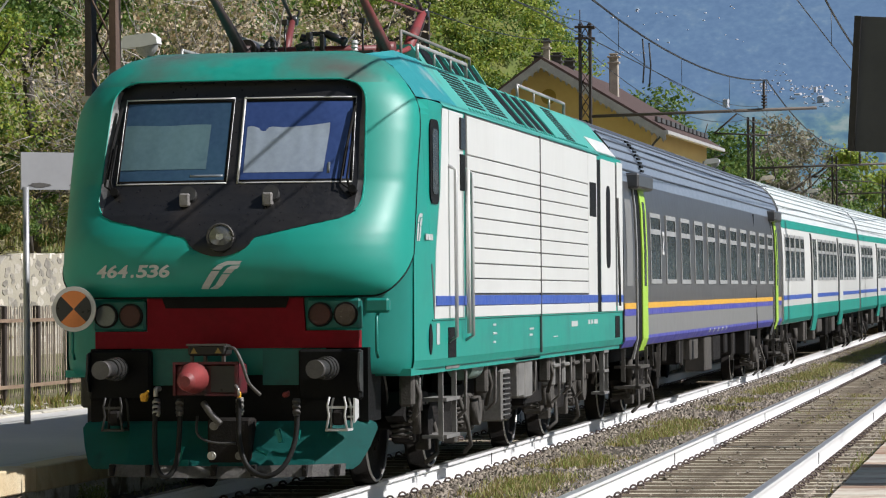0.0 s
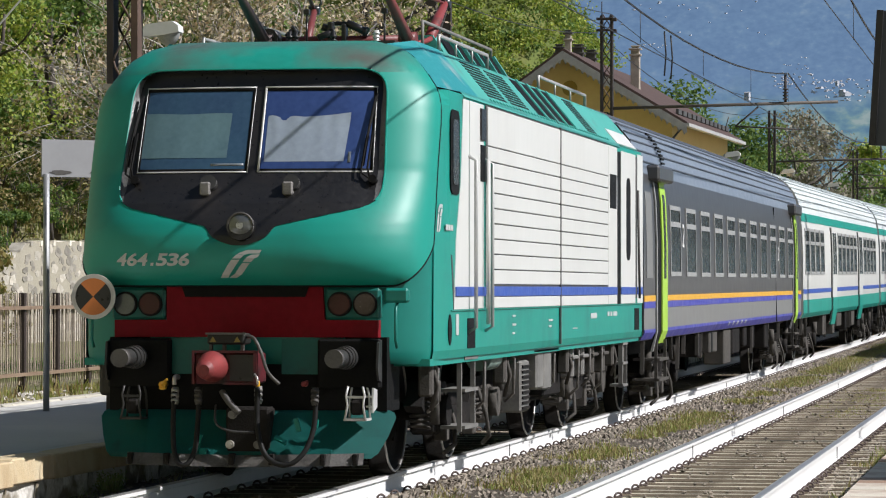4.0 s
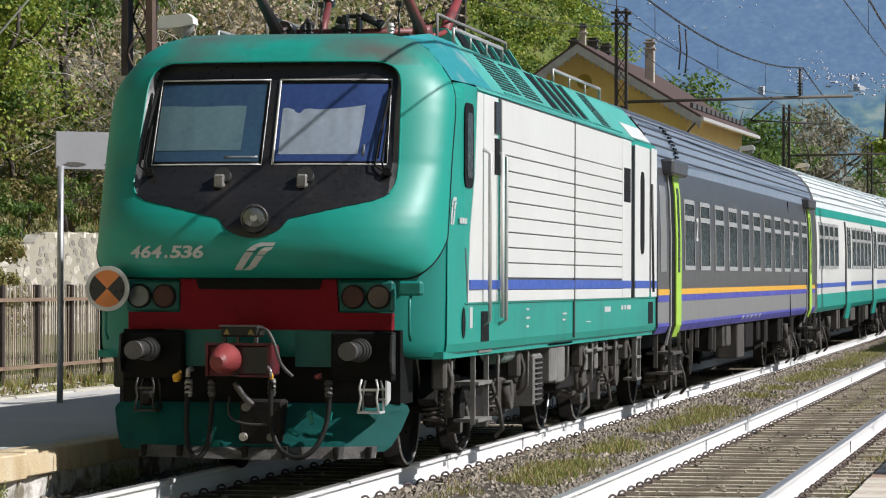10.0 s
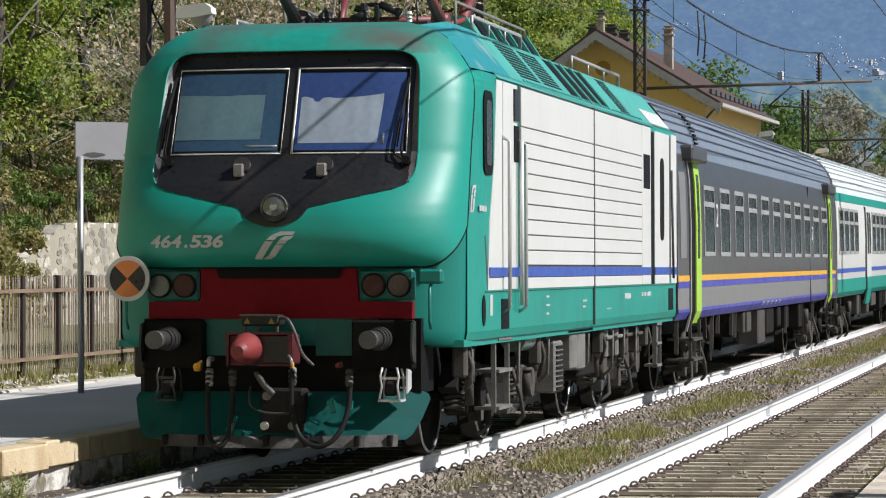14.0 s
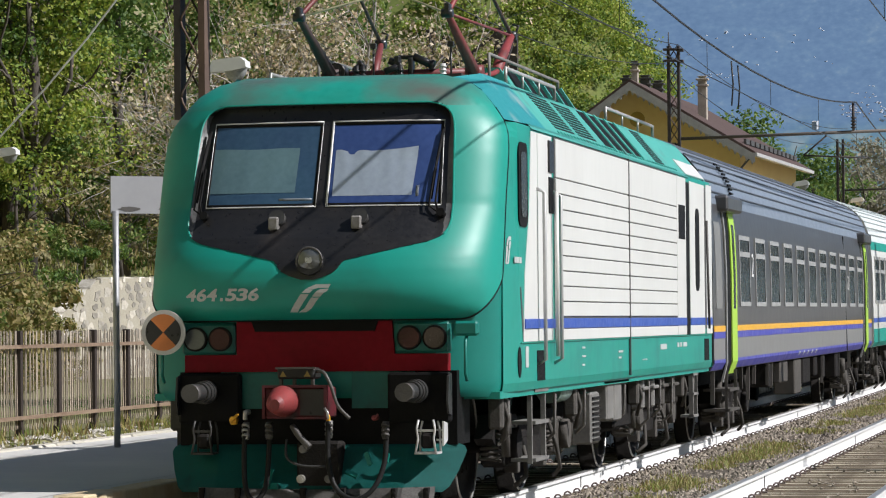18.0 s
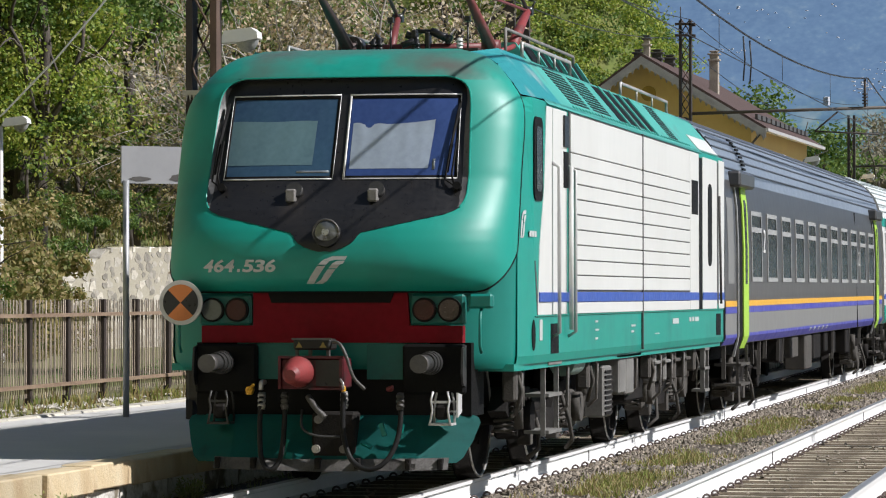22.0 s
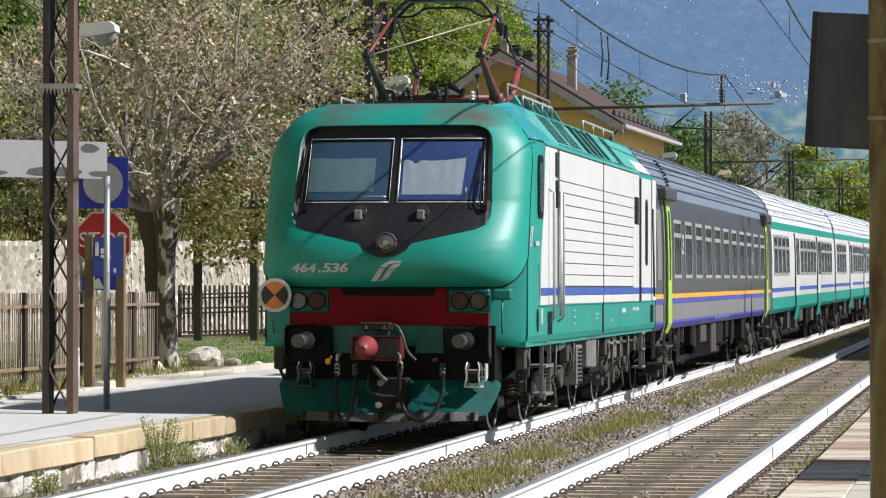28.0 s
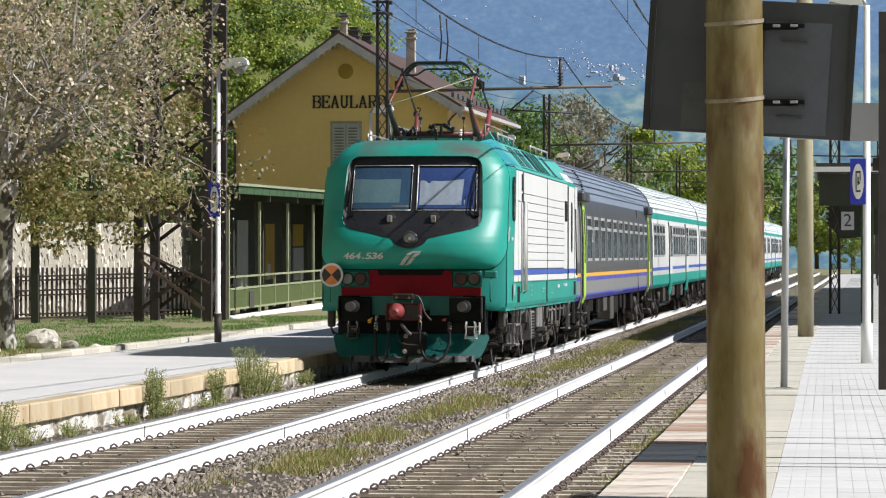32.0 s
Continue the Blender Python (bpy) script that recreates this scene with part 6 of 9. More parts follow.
    bm = bmesh.new()
    cyl(bm, (0.70, 4.4, 4.62), (0.70, 4.4, 4.70), 0.02, 10)
    part("porcelain_insulator", bm, FRAMELT, pg, "small pale insulator")
    # lifting drive between the arms
    for x in (-0.30, 0.43):
        bm = bmesh.new()
        cyl(bm, (x, 4.28, 3.66), (x, 4.28, 4.17), 0.010, 8)
        bx(bm, x - 0.028, x + 0.028, 4.25, 4.31, 4.14, 4.19, 0.006)
        part("damper_rod", bm, MASK, pg, "thin black rod with a square head")
    gear = bmesh.new()
    bx(gear, -0.10, -0.05, 4.25, 4.35, 3.84, 4.07, 0.01)
    bx(gear, 0.03, 0.075, 4.25, 4.35, 3.84, 4.05, 0.01)
    cyl(gear, (-0.16, 4.3, 4.03), (-0.05, 4.32, 3.99), 0.035, 10)
    part("drive_bracket", gear, MASK, pg, "black bracket of the lifting drive")
    for p, q, r in (((0.075, 4.3, 4.06), (0.265, 4.3, 3.97), 0.037), ((-0.09, 4.4, 4.065), (0.12, 4.4, 4.06), 0.02), ((-0.18, 4.2, 3.92), (-0.03, 4.25, 3.98), 0.03), ((-0.45, 4.15, 3.92), (-0.37, 4.15, 4.0), 0.04)):
        bm = bmesh.new()
        cyl(bm, p, q, r, 12)
        u = (Vector(q) - Vector(p)).normalized()
        cyl(bm, Vector(q) - u * 0.03, q, r * 1.25, 12)
        part("air_cylinder", bm, MASK, pg, "black air cylinder")
    for x, r in ((-0.41, 0.035), (-0.35, 0.03), (0.0, 0.03)):
        bm = bmesh.new()
        for k in range(4):
            cyl(bm, (x, 4.05, 3.80 + 0.036 * k), (x, 4.05, 3.82 + 0.036 * k), r, 10)
        cyl(bm, (x, 4.05, 3.66), (x, 4.05, 3.97), r * 0.6, 8)
        part("insulator", bm, MASK, pg)
    bm = bmesh.new()
    cyl(bm, (0.40, 4.05, 3.66), (0.40, 4.05, 3.97), 0.026, 10)
    for k in range(4):
        cyl(bm, (0.40, 4.05, 3.83 + 0.035 * k), (0.40, 4.05, 3.845 + 0.035 * k), 0.033, 10)
    part("porcelain_insulator", bm, FRAMELT, pg, "small pale insulator")
    bm = bmesh.new()
    tube(bm, [(0.72, 4.15, 3.84), (0.78, 4.5, 3.90), (0.78, 4.8, 3.95)], 0.026, 8)
    part("red_link", bm, REDLT, pg)
    bm = bmesh.new()
    bx(bm, -0.3, 0.4, 8.6, 10.2, 3.73, 3.88, 0.02)
    bx(bm, 0.5, 0.8, 8.5, 9.3, 3.73, 3.87, 0.02)
    part("breaker_box", bm, REDPANT, L)
    bogie(L, 2.78 + 1.325, 2.65, 0.55, 1)
    bogie(L, 2.78 + 1.325 + 7.54, 2.65, 0.55, 2)
    L.update_tag()
    return L, [(wheelset(L, y, 0.55, STEELDK), 0.55) for y in (2.78, 5.43, 10.32, 12.97)]


# ---- coaches ----
def coach_section(top, cant=3.08, w=1.41):
    right = [(w - 0.06, 0.96), (w, 1.06), (w, 2.2), (w - 0.02, 2.75), (w - 0.06, cant)]
    for k in range(1, 7):
        a = math.pi / 2 * k / 7
        right.append(((w - 0.07) * math.cos(a) ** 0.85, cant + (top - cant) * math.sin(a) ** 0.9))
    return right + [(0, top)] + [(-x, z) for x, z in right[::-1]]


def side_x(z, w=1.41):
    return float(np.interp(z, (0.96, 1.06, 2.2, 2.75, 3.08), (w - 0.06, w, w, w - 0.02, w - 0.06)))


def strip(bm, s, ya, yb, za, zb, d, mi=0):
    """A thin plate on the coach side that follows its curve."""
    zs = [za] + [z for z in (1.06, 1.6, 2.2, 2.75) if za + 0.01 < z < zb - 0.01] + [zb]
    out = [[(s * (side_x(z) + d), y, z) for y in (ya, yb)] for z in zs]
    lo, hi = [(s * (side_x(za) - 0.01), y, za) for y in (ya, yb)], [(s * (side_x(zb) - 0.01), y, zb) for y in (ya, yb)]
    sheet(bm, [lo] + out + [hi], mi, False)
    for j in (0, 1):
        pts = [r[j] for r in out] + [(s * (side_x(z) - 0.01), (ya, yb)[j], z) for z in zs[::-1]]
        face(bm, pts, mi)
    return bm


def coach_window(th, s, ya, yb, za, zb, split, frame_mat, fw=0.06):
    bm = bmesh.new()
    ys, zs = (ya, ya, ya + fw, yb - fw, yb, yb), (za, za, za + fw, split - 0.035, split + 0.035, zb - fw, zb, zb)
    g = [[bm.verts.new((s * (side_x(z) + (-0.01 if i in (0, 5) or j in (0, 7) else 0.016)), y, z)) for i, y in enumerate(ys)] for j, z in enumerate(zs)]
    for j in range(7):
        for i in range(5):
            if not (i == 2 and j in (2, 4)):
                bm.faces.new((g[j][i], g[j][i + 1], g[j + 1][i + 1], g[j + 1][i]))
    w = part("window", bm, frame_mat, th)
    for a, b in ((za + fw, split - 0.035), (split + 0.035, zb - fw)):
        bm = bmesh.new()
        strip(bm, s, ya + fw, yb - fw, a, b, 0.006)
        part("pane", bm, GLASS, w)


def under_gear(th, n, seed):
    rng = random.Random(seed)
    for s in (-1, 1):
        for k in range(n):
            y = 6.6 + 13 * (k + rng.random() * 0.6) / n
            l, h = rng.uniform(0.4, 1.4), rng.uniform(0.3, 0.55)
            part("equipment_box", box(min(s * 1.0, s * 1.33), max(s * 1.0, s * 1.33), y, y + l, 0.95 - h, 0.95, 0.02), DARKLT if rng.random() < 0.45 else DARK, th)
        for k in range(10):
            bm = bmesh.new()
            y = rng.uniform(0.6, 25)
            bar(bm, (s * 1.32, y, 1.0), (s * 1.32, y + rng.uniform(-0.1, 0.1), rng.uniform(0.45, 0.75)), 0.05)
            part("hanger", bm, DARKLT, th)
    bm = box(-1.0, 1.0, 1.0, 25.4, 0.75, 1.0)
    part("underframe", bm, DARK, th)


def coach_common(th, top, skin, roofm, w=1.41):
    sec = coach_section(top)
    bm = bmesh.new()
    sheet(bm, [[(x, y, z) for x, z in sec] for y in frange(0.3, 26.1, 8)], 0)
    for y in (0.3, 26.1):
        face(bm, [(x, y, z) for x, z in sec])
    for f in bm.faces:
        c = f.calc_center_median()
        f.material_index = 1 if c.z > 3.02 and 0.35 < c.y < 26 else 0
    part("body_shell", bm, [skin, roofm], th, smooth=True)
    for k in range(1, 22):
        a = math.pi * k / 22
        x = (w - 0.07) * math.copysign(abs(math.cos(a)) ** 0.85, math.cos(a))
        z = 3.08 + (top - 3.08) * math.sin(a) ** 0.9
        if x > -0.75:
            bm = bmesh.new()
            d = Vector((x, 0, z - 2.4)).normalized() * 0.012
            bar(bm, (x + d.x * 0.6, 0.3, z + d.z * 0.6), (x + d.x * 0.6, 26.1, z + d.z * 0.6), 0.016)
            part("roof_rib", bm, ROOFRIB if roofm is ROOFGREY else ROOFRIBLT, th)
    bm = bmesh.new()
    bx(bm, -0.75, 0.75, 0.0, 0.3, 1.1, 3.3, 0.05)
    bx(bm, -0.75, 0.75, 26.1, 26.4, 1.1, 3.3, 0.05)
    part("gangway", bm, BLACK, th, "black rubber gangway")
    for s in (-1, 1):
        for y, d in ((-0.02, 1), (26.42, -1)):
            bm = bmesh.new()
            cyl(bm, (s * 0.875, y, 1.06), (s * 0.875, y + d * 0.06, 1.06), 0.22, 18)
            cyl(bm, (s * 0.875, y, 1.06), (s * 0.875, y + d * 0.6, 1.06), 0.1, 12)
            part("buffer", bm, STEELDK, th)
    for y in (3.7, 22.7):
        bogie(th, y, 2.5, 0.46, int(y))
    return [(wheelset(th, y, 0.46, STEELDK), 0.46) for y in (2.45, 4.95, 21.45, 23.95)]


def grey_coach(y):
    th = thing("passenger_coach", "dark grey coach with lime green doors, yellow and violet stripes", "train coach", (0, y, 0), "coaches")
    wheels = coach_common(th, 3.98, GREY, ROOFGREY)
    for k in range(9):
        a = radians(9 + 3.4 * k)
        x, z = 1.34 * math.cos(a) ** 0.85 + 0.02, 3.08 + 0.9 * math.sin(a) ** 0.9 + 0.025
        part("roof_vent_slat", bar(bmesh.new(), (x, 2.75, z), (x, 3.05, z), 0.025), BLACK, th)
    for s in (-1, 1):
        def st(name, ya, yb, za, zb, m, d, lab=""):
            return part(name, strip(bmesh.new(), s, ya, yb, za, zb, d), m, th, lab)
        for a, b in ((0.32, 1.5), (2.85, 23.9), (25.2, 26.08)):
            st("violet_sill", a, b, 0.97, 1.10, VIOLET, 0.008, "violet sill band")
            st("light_band", a, b, 1.10, 1.37, GREYLT, 0.004)
            st("violet_stripe", a, b, 1.37, 1.455, VIOLET, 0.008)
            st("yellow_stripe", a, b, 1.455, 1.53, YELLOW, 0.010)
        for a, b in ((1.55, 2.8), (23.95, 25.15)):
            st("door_recess", a, b, 0.86, 3.0, BLACK, 0.003)
            d = st("door", a + 0.62, b - 0.05, 0.9, 3.0, LIME, 0.02, "lime green door leaf")
            part("door_window", strip(bmesh.new(), s, a + 0.8, b - 0.24, 1.75, 2.85, 0.026), GLASS, d)
            part("door_edge", strip(bmesh.new(), s, a + 0.02, a + 0.1, 0.8, 3.0, 0.02), WINFRAME, d)
            bm = bmesh.new()
            bx(bm, min(s * 1.2, s * 1.5), max(s * 1.2, s * 1.5), a - 0.3, b + 0.05, 3.0, 3.2, 0.03)
            part("door_header", bm, GREY, th)
            bm = bmesh.new()
            for z in (0.42, 0.68):
                bx(bm, min(s * 1.1, s * 1.45), max(s * 1.1, s * 1.45), a + 0.1, b - 0.1, z, z + 0.035)
            for yy in (a + 0.12, b - 0.12):
                bar(bm, (s * 1.4, yy, 0.42), (s * 1.4, yy, 0.95), 0.04)
            part("door_step", bm, DARKLT, th)
        st("end_panel", 0.6, 1.25, 1.75, 2.85, GREYLT, 0.005)
        for k in range(11):
            ya = 3.2 + 1.955 * k
            coach_window(th, s, ya, ya + 1.26, 1.78, 2.73, 2.48, WINFRAME)
        for k in range(2):
            m = pose(s * 1.42, (4.72, 20.5)[k], 2.32 if k == 0 else 2.2, 90, 0, 90 if s > 0 else -90)
            writing("class_number", "2", 0.46 if k == 0 else 0.36, SIGNWHITE, th, m)
        bm = bmesh.new()
        bar(bm, (s * 1.425, 20.1, 0.98), (s * 1.365, 20.1, 3.06), 0.018)
        part("body_joint", bm, BLACK, th)
        for k in range(5):
            st("small_lettering", 11.2 + k * 0.7, 11.4 + k * 0.7, 1.02, 1.08, DECAL, 0.011)
    under_gear(th, 7, 31)
    return th, wheels


def white_coach(y):
    th = thing("passenger_coach", "white passenger coach with green sill and cantrail and a blue stripe", "train coach", (0, y, 0), "coaches")
    wheels = coach_common(th, 4.0, WHITE, WHITE_ROOF)
    for s in (-1, 1):
        def st(name, ya, yb, za, zb, m, d, lab=""):
            return part(name, strip(bmesh.new(), s, ya, yb, za, zb, d), m, th, lab)
        st("cantrail", 0.32, 26.08, 2.93, 3.10, GREEN, 0.008, "green band below the roof")
        st("blue_stripe", 0.32, 26.08, 1.46, 1.55, BLUE, 0.006)
        st("green_sill", 0.32, 26.08, 0.97, 1.33, GREEN, 0.008, "green sill band")
        for a in (8.0, 17.2):
            st("door_recess", a, a + 0.28, 0.8, 2.9, BLACK, 0.01)
            d = st("door", a + 0.3, a + 1.6, 0.78, 2.9, WHITE, 0.022, "white folding door")
            part("door_sill", strip(bmesh.new(), s, a + 0.3, a + 1.6, 0.72, 1.33, 0.026), GREEN, d)
            for k in range(2):
                part("door_window", strip(bmesh.new(), s, a + 0.42 + 0.6 * k, a + 0.88 + 0.6 * k, 1.85, 2.78, 0.028), GLASS, d)
        for a, n in ((0.8, 4), (10.2, 5), (19.4, 4)):
            for k in range(n):
                coach_window(th, s, a + 1.35 * k, a + 1.35 * k + 1.12, 1.85, 2.80, 2.5, WINFRAME)
    under_gear(th, 6, 37)
    return th, wheels


def build_train():
    loco, wheels = locomotive()
    cars = [(loco, 0.0, wheels)]
    a, w = grey_coach(FRONT + 15.75)
    cars.append((a, 15.75, w))
    b, w = white_coach(FRONT + 15.75 + 26.4)
    cars.append((b, 15.75 + 26.4, w))
    for k in range(2, 7):
        o = 15.75 + 26.4 * k
        c = copy_thing(b, pose(0, FRONT + o, 0))
        cars.append((c, o, []))
    return cars


CARS = build_train()

# seconds and metres gone: it waits, then backs away
RUN = [(0, 0), (20, 0), (20.5, 0.02), (21, 0.06), (21.5, 0.12), (22, 0.23), (22.5, 0.45), (23, 0.75), (23.5, 1.12), (24, 1.58), (24.5, 2.14),
       (25, 2.85), (25.5, 3.68), (26, 4.60), (26.5, 5.62), (27, 6.84), (27.5, 8.17), (28, 9.58), (28.5, 11.15), (29, 12.87), (29.5, 14.75), (30, 16.70), (30.5, 18.80),
       (31, 21.03), (31.5, 23.42), (32, 25.95)]


def car_pose(y, length):
    """A vehicle whose front end stands at y on the line."""
    a, b = y + 0.15 * length, y + 0.85 * length
    dx, dz = (lx(b) - lx(a)) / (b - a), (lz(b) - lz(a)) / (b - a)
    return Matrix.Translation((lx(a) - dx * (a - y), y, lz(a) - dz * (a - y))) @ Matrix.Rotation(-math.atan(dx), 4, "Z") @ Matrix.Rotation(math.atan(dz), 4, "X")


def motions():
    run = lambda t: float(np.interp(t, [r[0] for r in RUN], [r[1] for r in RUN]))
    for car, off, wheels in CARS:
        n = 15.75 if off == 0 else 26.4
        walk(car, [(t, car_pose(FRONT + off + s, n)) for t, s in RUN])
        for ws, r in wheels:
            p = ws.location.copy()
            rows, last = [(0.0, pose(p.x, p.y, p.z))], 0.0
            for k in range(200, 321):
                s = run(k / 10)
                if s - last > 0.55 * r or k == 320:
                    rows.append((k / 10, pose(p.x, p.y, p.z, -math.degrees(s / r))))
                    last = s
            walk(ws, rows)


# ---- distance: the far mountainside over the valley, with a village on it ----
def mountain():
    m = bpy.data.materials.new("far_mountain")
    m.use_nodes = True
    N, L = m.node_tree.nodes, m.node_tree.links
    N.remove(N["Principled BSDF"])
    tc = N.new("ShaderNodeTexCoord")
    mp = N.new("ShaderNodeMapping")
    mp.inputs["Scale"].default_value = (0.001, 0.001, 0.0016)
    L.new(tc.outputs["Object"], mp.inputs[0])

    def tex(s, d):
        x = N.new("ShaderNodeTexNoise")
        x.inputs["Scale"].default_value, x.inputs["Detail"].default_value = s, d
        L.new(mp.outputs[0], x.inputs[0])
        return x.outputs[0]

    def ramp2(v, stops):
        r = N.new("ShaderNodeValToRGB")
        for i, (p, c) in enumerate(stops):
            e = r.color_ramp.elements[i] if i < 2 else r.color_ramp.elements.new(1)
            e.position, e.color = p, (*c, 1)
        L.new(v, r.inputs[0])
        return r.outputs[0]

    def mix(f, a, b):
        x = N.new("ShaderNodeMix")
        x.data_type = "RGBA"
        L.new(f, x.inputs[0])
        L.new(a, x.inputs[6])
        L.new(b, x.inputs[7])
        return x.outputs[2]

    # distance haze is painted into these blues, and the sheet glows
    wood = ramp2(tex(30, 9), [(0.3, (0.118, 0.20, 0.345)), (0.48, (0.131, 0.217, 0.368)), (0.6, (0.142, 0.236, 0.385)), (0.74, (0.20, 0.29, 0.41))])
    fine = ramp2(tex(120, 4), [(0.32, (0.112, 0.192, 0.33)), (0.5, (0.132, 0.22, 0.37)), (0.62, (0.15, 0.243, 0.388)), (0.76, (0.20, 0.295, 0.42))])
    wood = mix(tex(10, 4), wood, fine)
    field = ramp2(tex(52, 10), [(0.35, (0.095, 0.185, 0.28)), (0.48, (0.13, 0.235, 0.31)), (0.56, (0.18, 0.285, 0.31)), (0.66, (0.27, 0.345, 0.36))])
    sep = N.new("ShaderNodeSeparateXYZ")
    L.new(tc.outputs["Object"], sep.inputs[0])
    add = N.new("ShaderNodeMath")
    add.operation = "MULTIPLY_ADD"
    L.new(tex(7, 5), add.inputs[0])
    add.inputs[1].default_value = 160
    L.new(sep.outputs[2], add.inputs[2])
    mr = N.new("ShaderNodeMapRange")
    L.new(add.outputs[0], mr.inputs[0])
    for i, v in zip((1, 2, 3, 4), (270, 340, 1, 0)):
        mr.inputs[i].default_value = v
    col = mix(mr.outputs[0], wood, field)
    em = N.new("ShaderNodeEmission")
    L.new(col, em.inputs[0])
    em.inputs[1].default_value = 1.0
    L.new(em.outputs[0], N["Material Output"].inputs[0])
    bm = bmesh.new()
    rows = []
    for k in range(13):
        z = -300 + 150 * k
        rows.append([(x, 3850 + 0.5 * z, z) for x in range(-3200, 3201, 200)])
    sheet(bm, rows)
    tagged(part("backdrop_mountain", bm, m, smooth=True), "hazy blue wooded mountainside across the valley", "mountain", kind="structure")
    rng = random.Random(14)
    clusters = ((-485, -447, 287, 293, 16, 1.0), (-320, -272, 236, 256, 44, 1.2), (-275, -205, 220, 246, 62, 1.5), (-500, -330, 300, 345, 22, 1.3), (-310, -275, 256, 275, 10, 1.0))
    # house colours dulled towards blue to paint the haze over them
    wall = mat("far_wall", (0.50, 0.52, 0.57), 0.9, 0, 0.05, 0.1, 0)
    roof = mat("far_roof", (0.62, 0.58, 0.58), 0.9, 0, 0.1, 0.1, 0)
    homes = [(rng.uniform(a, b), rng.uniform(c, d), rng.uniform(0.7, 2.1) * g, rng.uniform(0.3, 0.8) * g) for a, b, c, d, n, g in clusters for _ in range(n)]
    homes += [(-346, 222, 5, 9), (-243.6, 238, 3, 6), (-236, 225, 5, 8), (-232, 226, 8, 4), (-262, 235, 6, 1.4)]
    for x, z, w, h in homes:
        turn = rng.uniform(0.7, 1.2)
        th = thing("village_house", "tiny pale house of a distant village on the mountainside", "house", (x, 3850 + 0.5 * z - 1.2 * w, z), "distant village")
        th.rotation_euler = (0, 0, turn)
        part("wall", box(-w / 2, w / 2, -0.3, w * 1.2, -0.3, h), wall, th)
        part("roof", prism(bmesh.new(), [(-w / 2 - 0.1, h), (w / 2 + 0.1, h), (0, h + w * 0.12)], 1, -0.35, w * 1.2 + 0.1), roof, th)


mountain()


# ---- trees ----
def leaves(bm, c, rad, n, size, rng, hollow=0.35, flat=1.0):
    """Small leaves, mostly in the outer part of a clump."""
    for _ in range(n):
        d = Vector((rng.gauss(0, 1), rng.gauss(0, 1), rng.gauss(0, 1))).normalized()
        r = (hollow + (1 - hollow) * rng.random() ** 0.6)
        p = Vector(c) + Vector((d.x * rad[0], d.y * rad[1], d.z * rad[2])) * r
        nrm = (d * 0.7 + Vector((rng.uniform(-1, 1), rng.uniform(-1, 1), rng.uniform(-0.4, 1.2))) * flat).normalized()
        u = nrm.orthogonal().normalized()
        u.rotate(Matrix.Rotation(rng.uniform(0, 6.28), 3, nrm))
        w = nrm.cross(u)
        s = size * rng.uniform(0.6, 1.3)
        v = [bm.verts.new(p + u * (a * s) + w * (b * s * 0.62)) for a, b in ((-1, 0), (0, -1), (1, 0), (0, 1))]
        bm.faces.new(v)


def limb(bm, p, d, l, r, rng, depth, tips, droop=0.0, n=5, split=(2, 3), ratio=0.66, bend=0.35):
    """A branch that bends, tapers and forks."""
    pts, q, e = [Vector(p)], Vector(p), Vector(d).normalized()
    for k in range(n):
        e = (e + Vector((rng.gauss(0, bend), rng.gauss(0, bend), rng.gauss(0, bend) - droop)) * 0.5).normalized()
        q = q + e * (l / n)
        pts.append(q.copy())
    tube(bm, pts, [r * (1 - 0.6 * k / n) for k in range(n + 1)], 7 if r > 0.05 else 4 if r > 0.012 else 3)
    if depth == 0:
        tips.extend(pts[2:])
        return
    if depth == 1:
        tips.append(pts[-1])
    for _ in range(rng.randint(*split)):
        k = rng.randint(2, n)
        a = e.orthogonal().normalized()
        a.rotate(Matrix.Rotation(rng.uniform(0, 6.28), 3, e))
        limb(bm, pts[k], e * rng.uniform(0.5, 1.0) + a * rng.uniform(0.5, 1.0) + Vector((0, 0, 0.15)), l * ratio * rng.uniform(0.75, 1.2), max(r * 0.45, 0.008), rng, depth - 1, tips, droop, n, split, ratio, bend)


def tree_kind(name, label, leaf, seed, h=6.0, w=2.6, clumps=26, per=150, size=0.16, bark=None, low=0.25, at=(0, 0, -200)):
    """A leafy tree: trunk with limbs, and a crown of many clumps with an uneven outline."""
    rng = random.Random(seed)
    th = thing(name, label, "tree", at, "trees")
    bm = bmesh.new()
    tips = []
    tube(bm, [(0, 0, -0.3), (rng.uniform(-.1, .1), rng.uniform(-.1, .1), h * 0.25), (rng.uniform(-.2, .2), rng.uniform(-.2, .2), h * 0.55), (0, 0, h * 0.85)], [h * 0.028, h * 0.022, h * 0.015, h * 0.005], 8)
    for _ in range(5):
        limb(bm, (0, 0, h * rng.uniform(0.2, 0.6)), (rng.uniform(-1, 1), rng.uniform(-1, 1), 0.7), h * 0.36, h * 0.011, rng, 1, tips)
    part("trunk", bm, bark or BARK, th)
    bm = bmesh.new()
    for k in range(clumps):
        t = rng.random()
        z = h * (low + (1 - low) * t)
        ww = w * (math.sin(math.pi * (0.15 + 0.8 * t)) ** 0.7)
        a, d = rng.uniform(0, 6.28), ww * rng.random() ** 0.5
        r = rng.uniform(0.45, 0.95) * h / 6.5
        leaves(bm, (math.cos(a) * d, math.sin(a) * d, z), (r, r, r * 0.75), per, size, rng)
    part("crown", bm, leaf, th)
    return th


def spur_z(x):
    return float(np.interp(-x, (37, 38.5, 40, 41.5, 44.3, 46.4, 62, 90, 140), (0, 8, 20, 24.5, 28.8, 32.5, 47, 60, 70)))


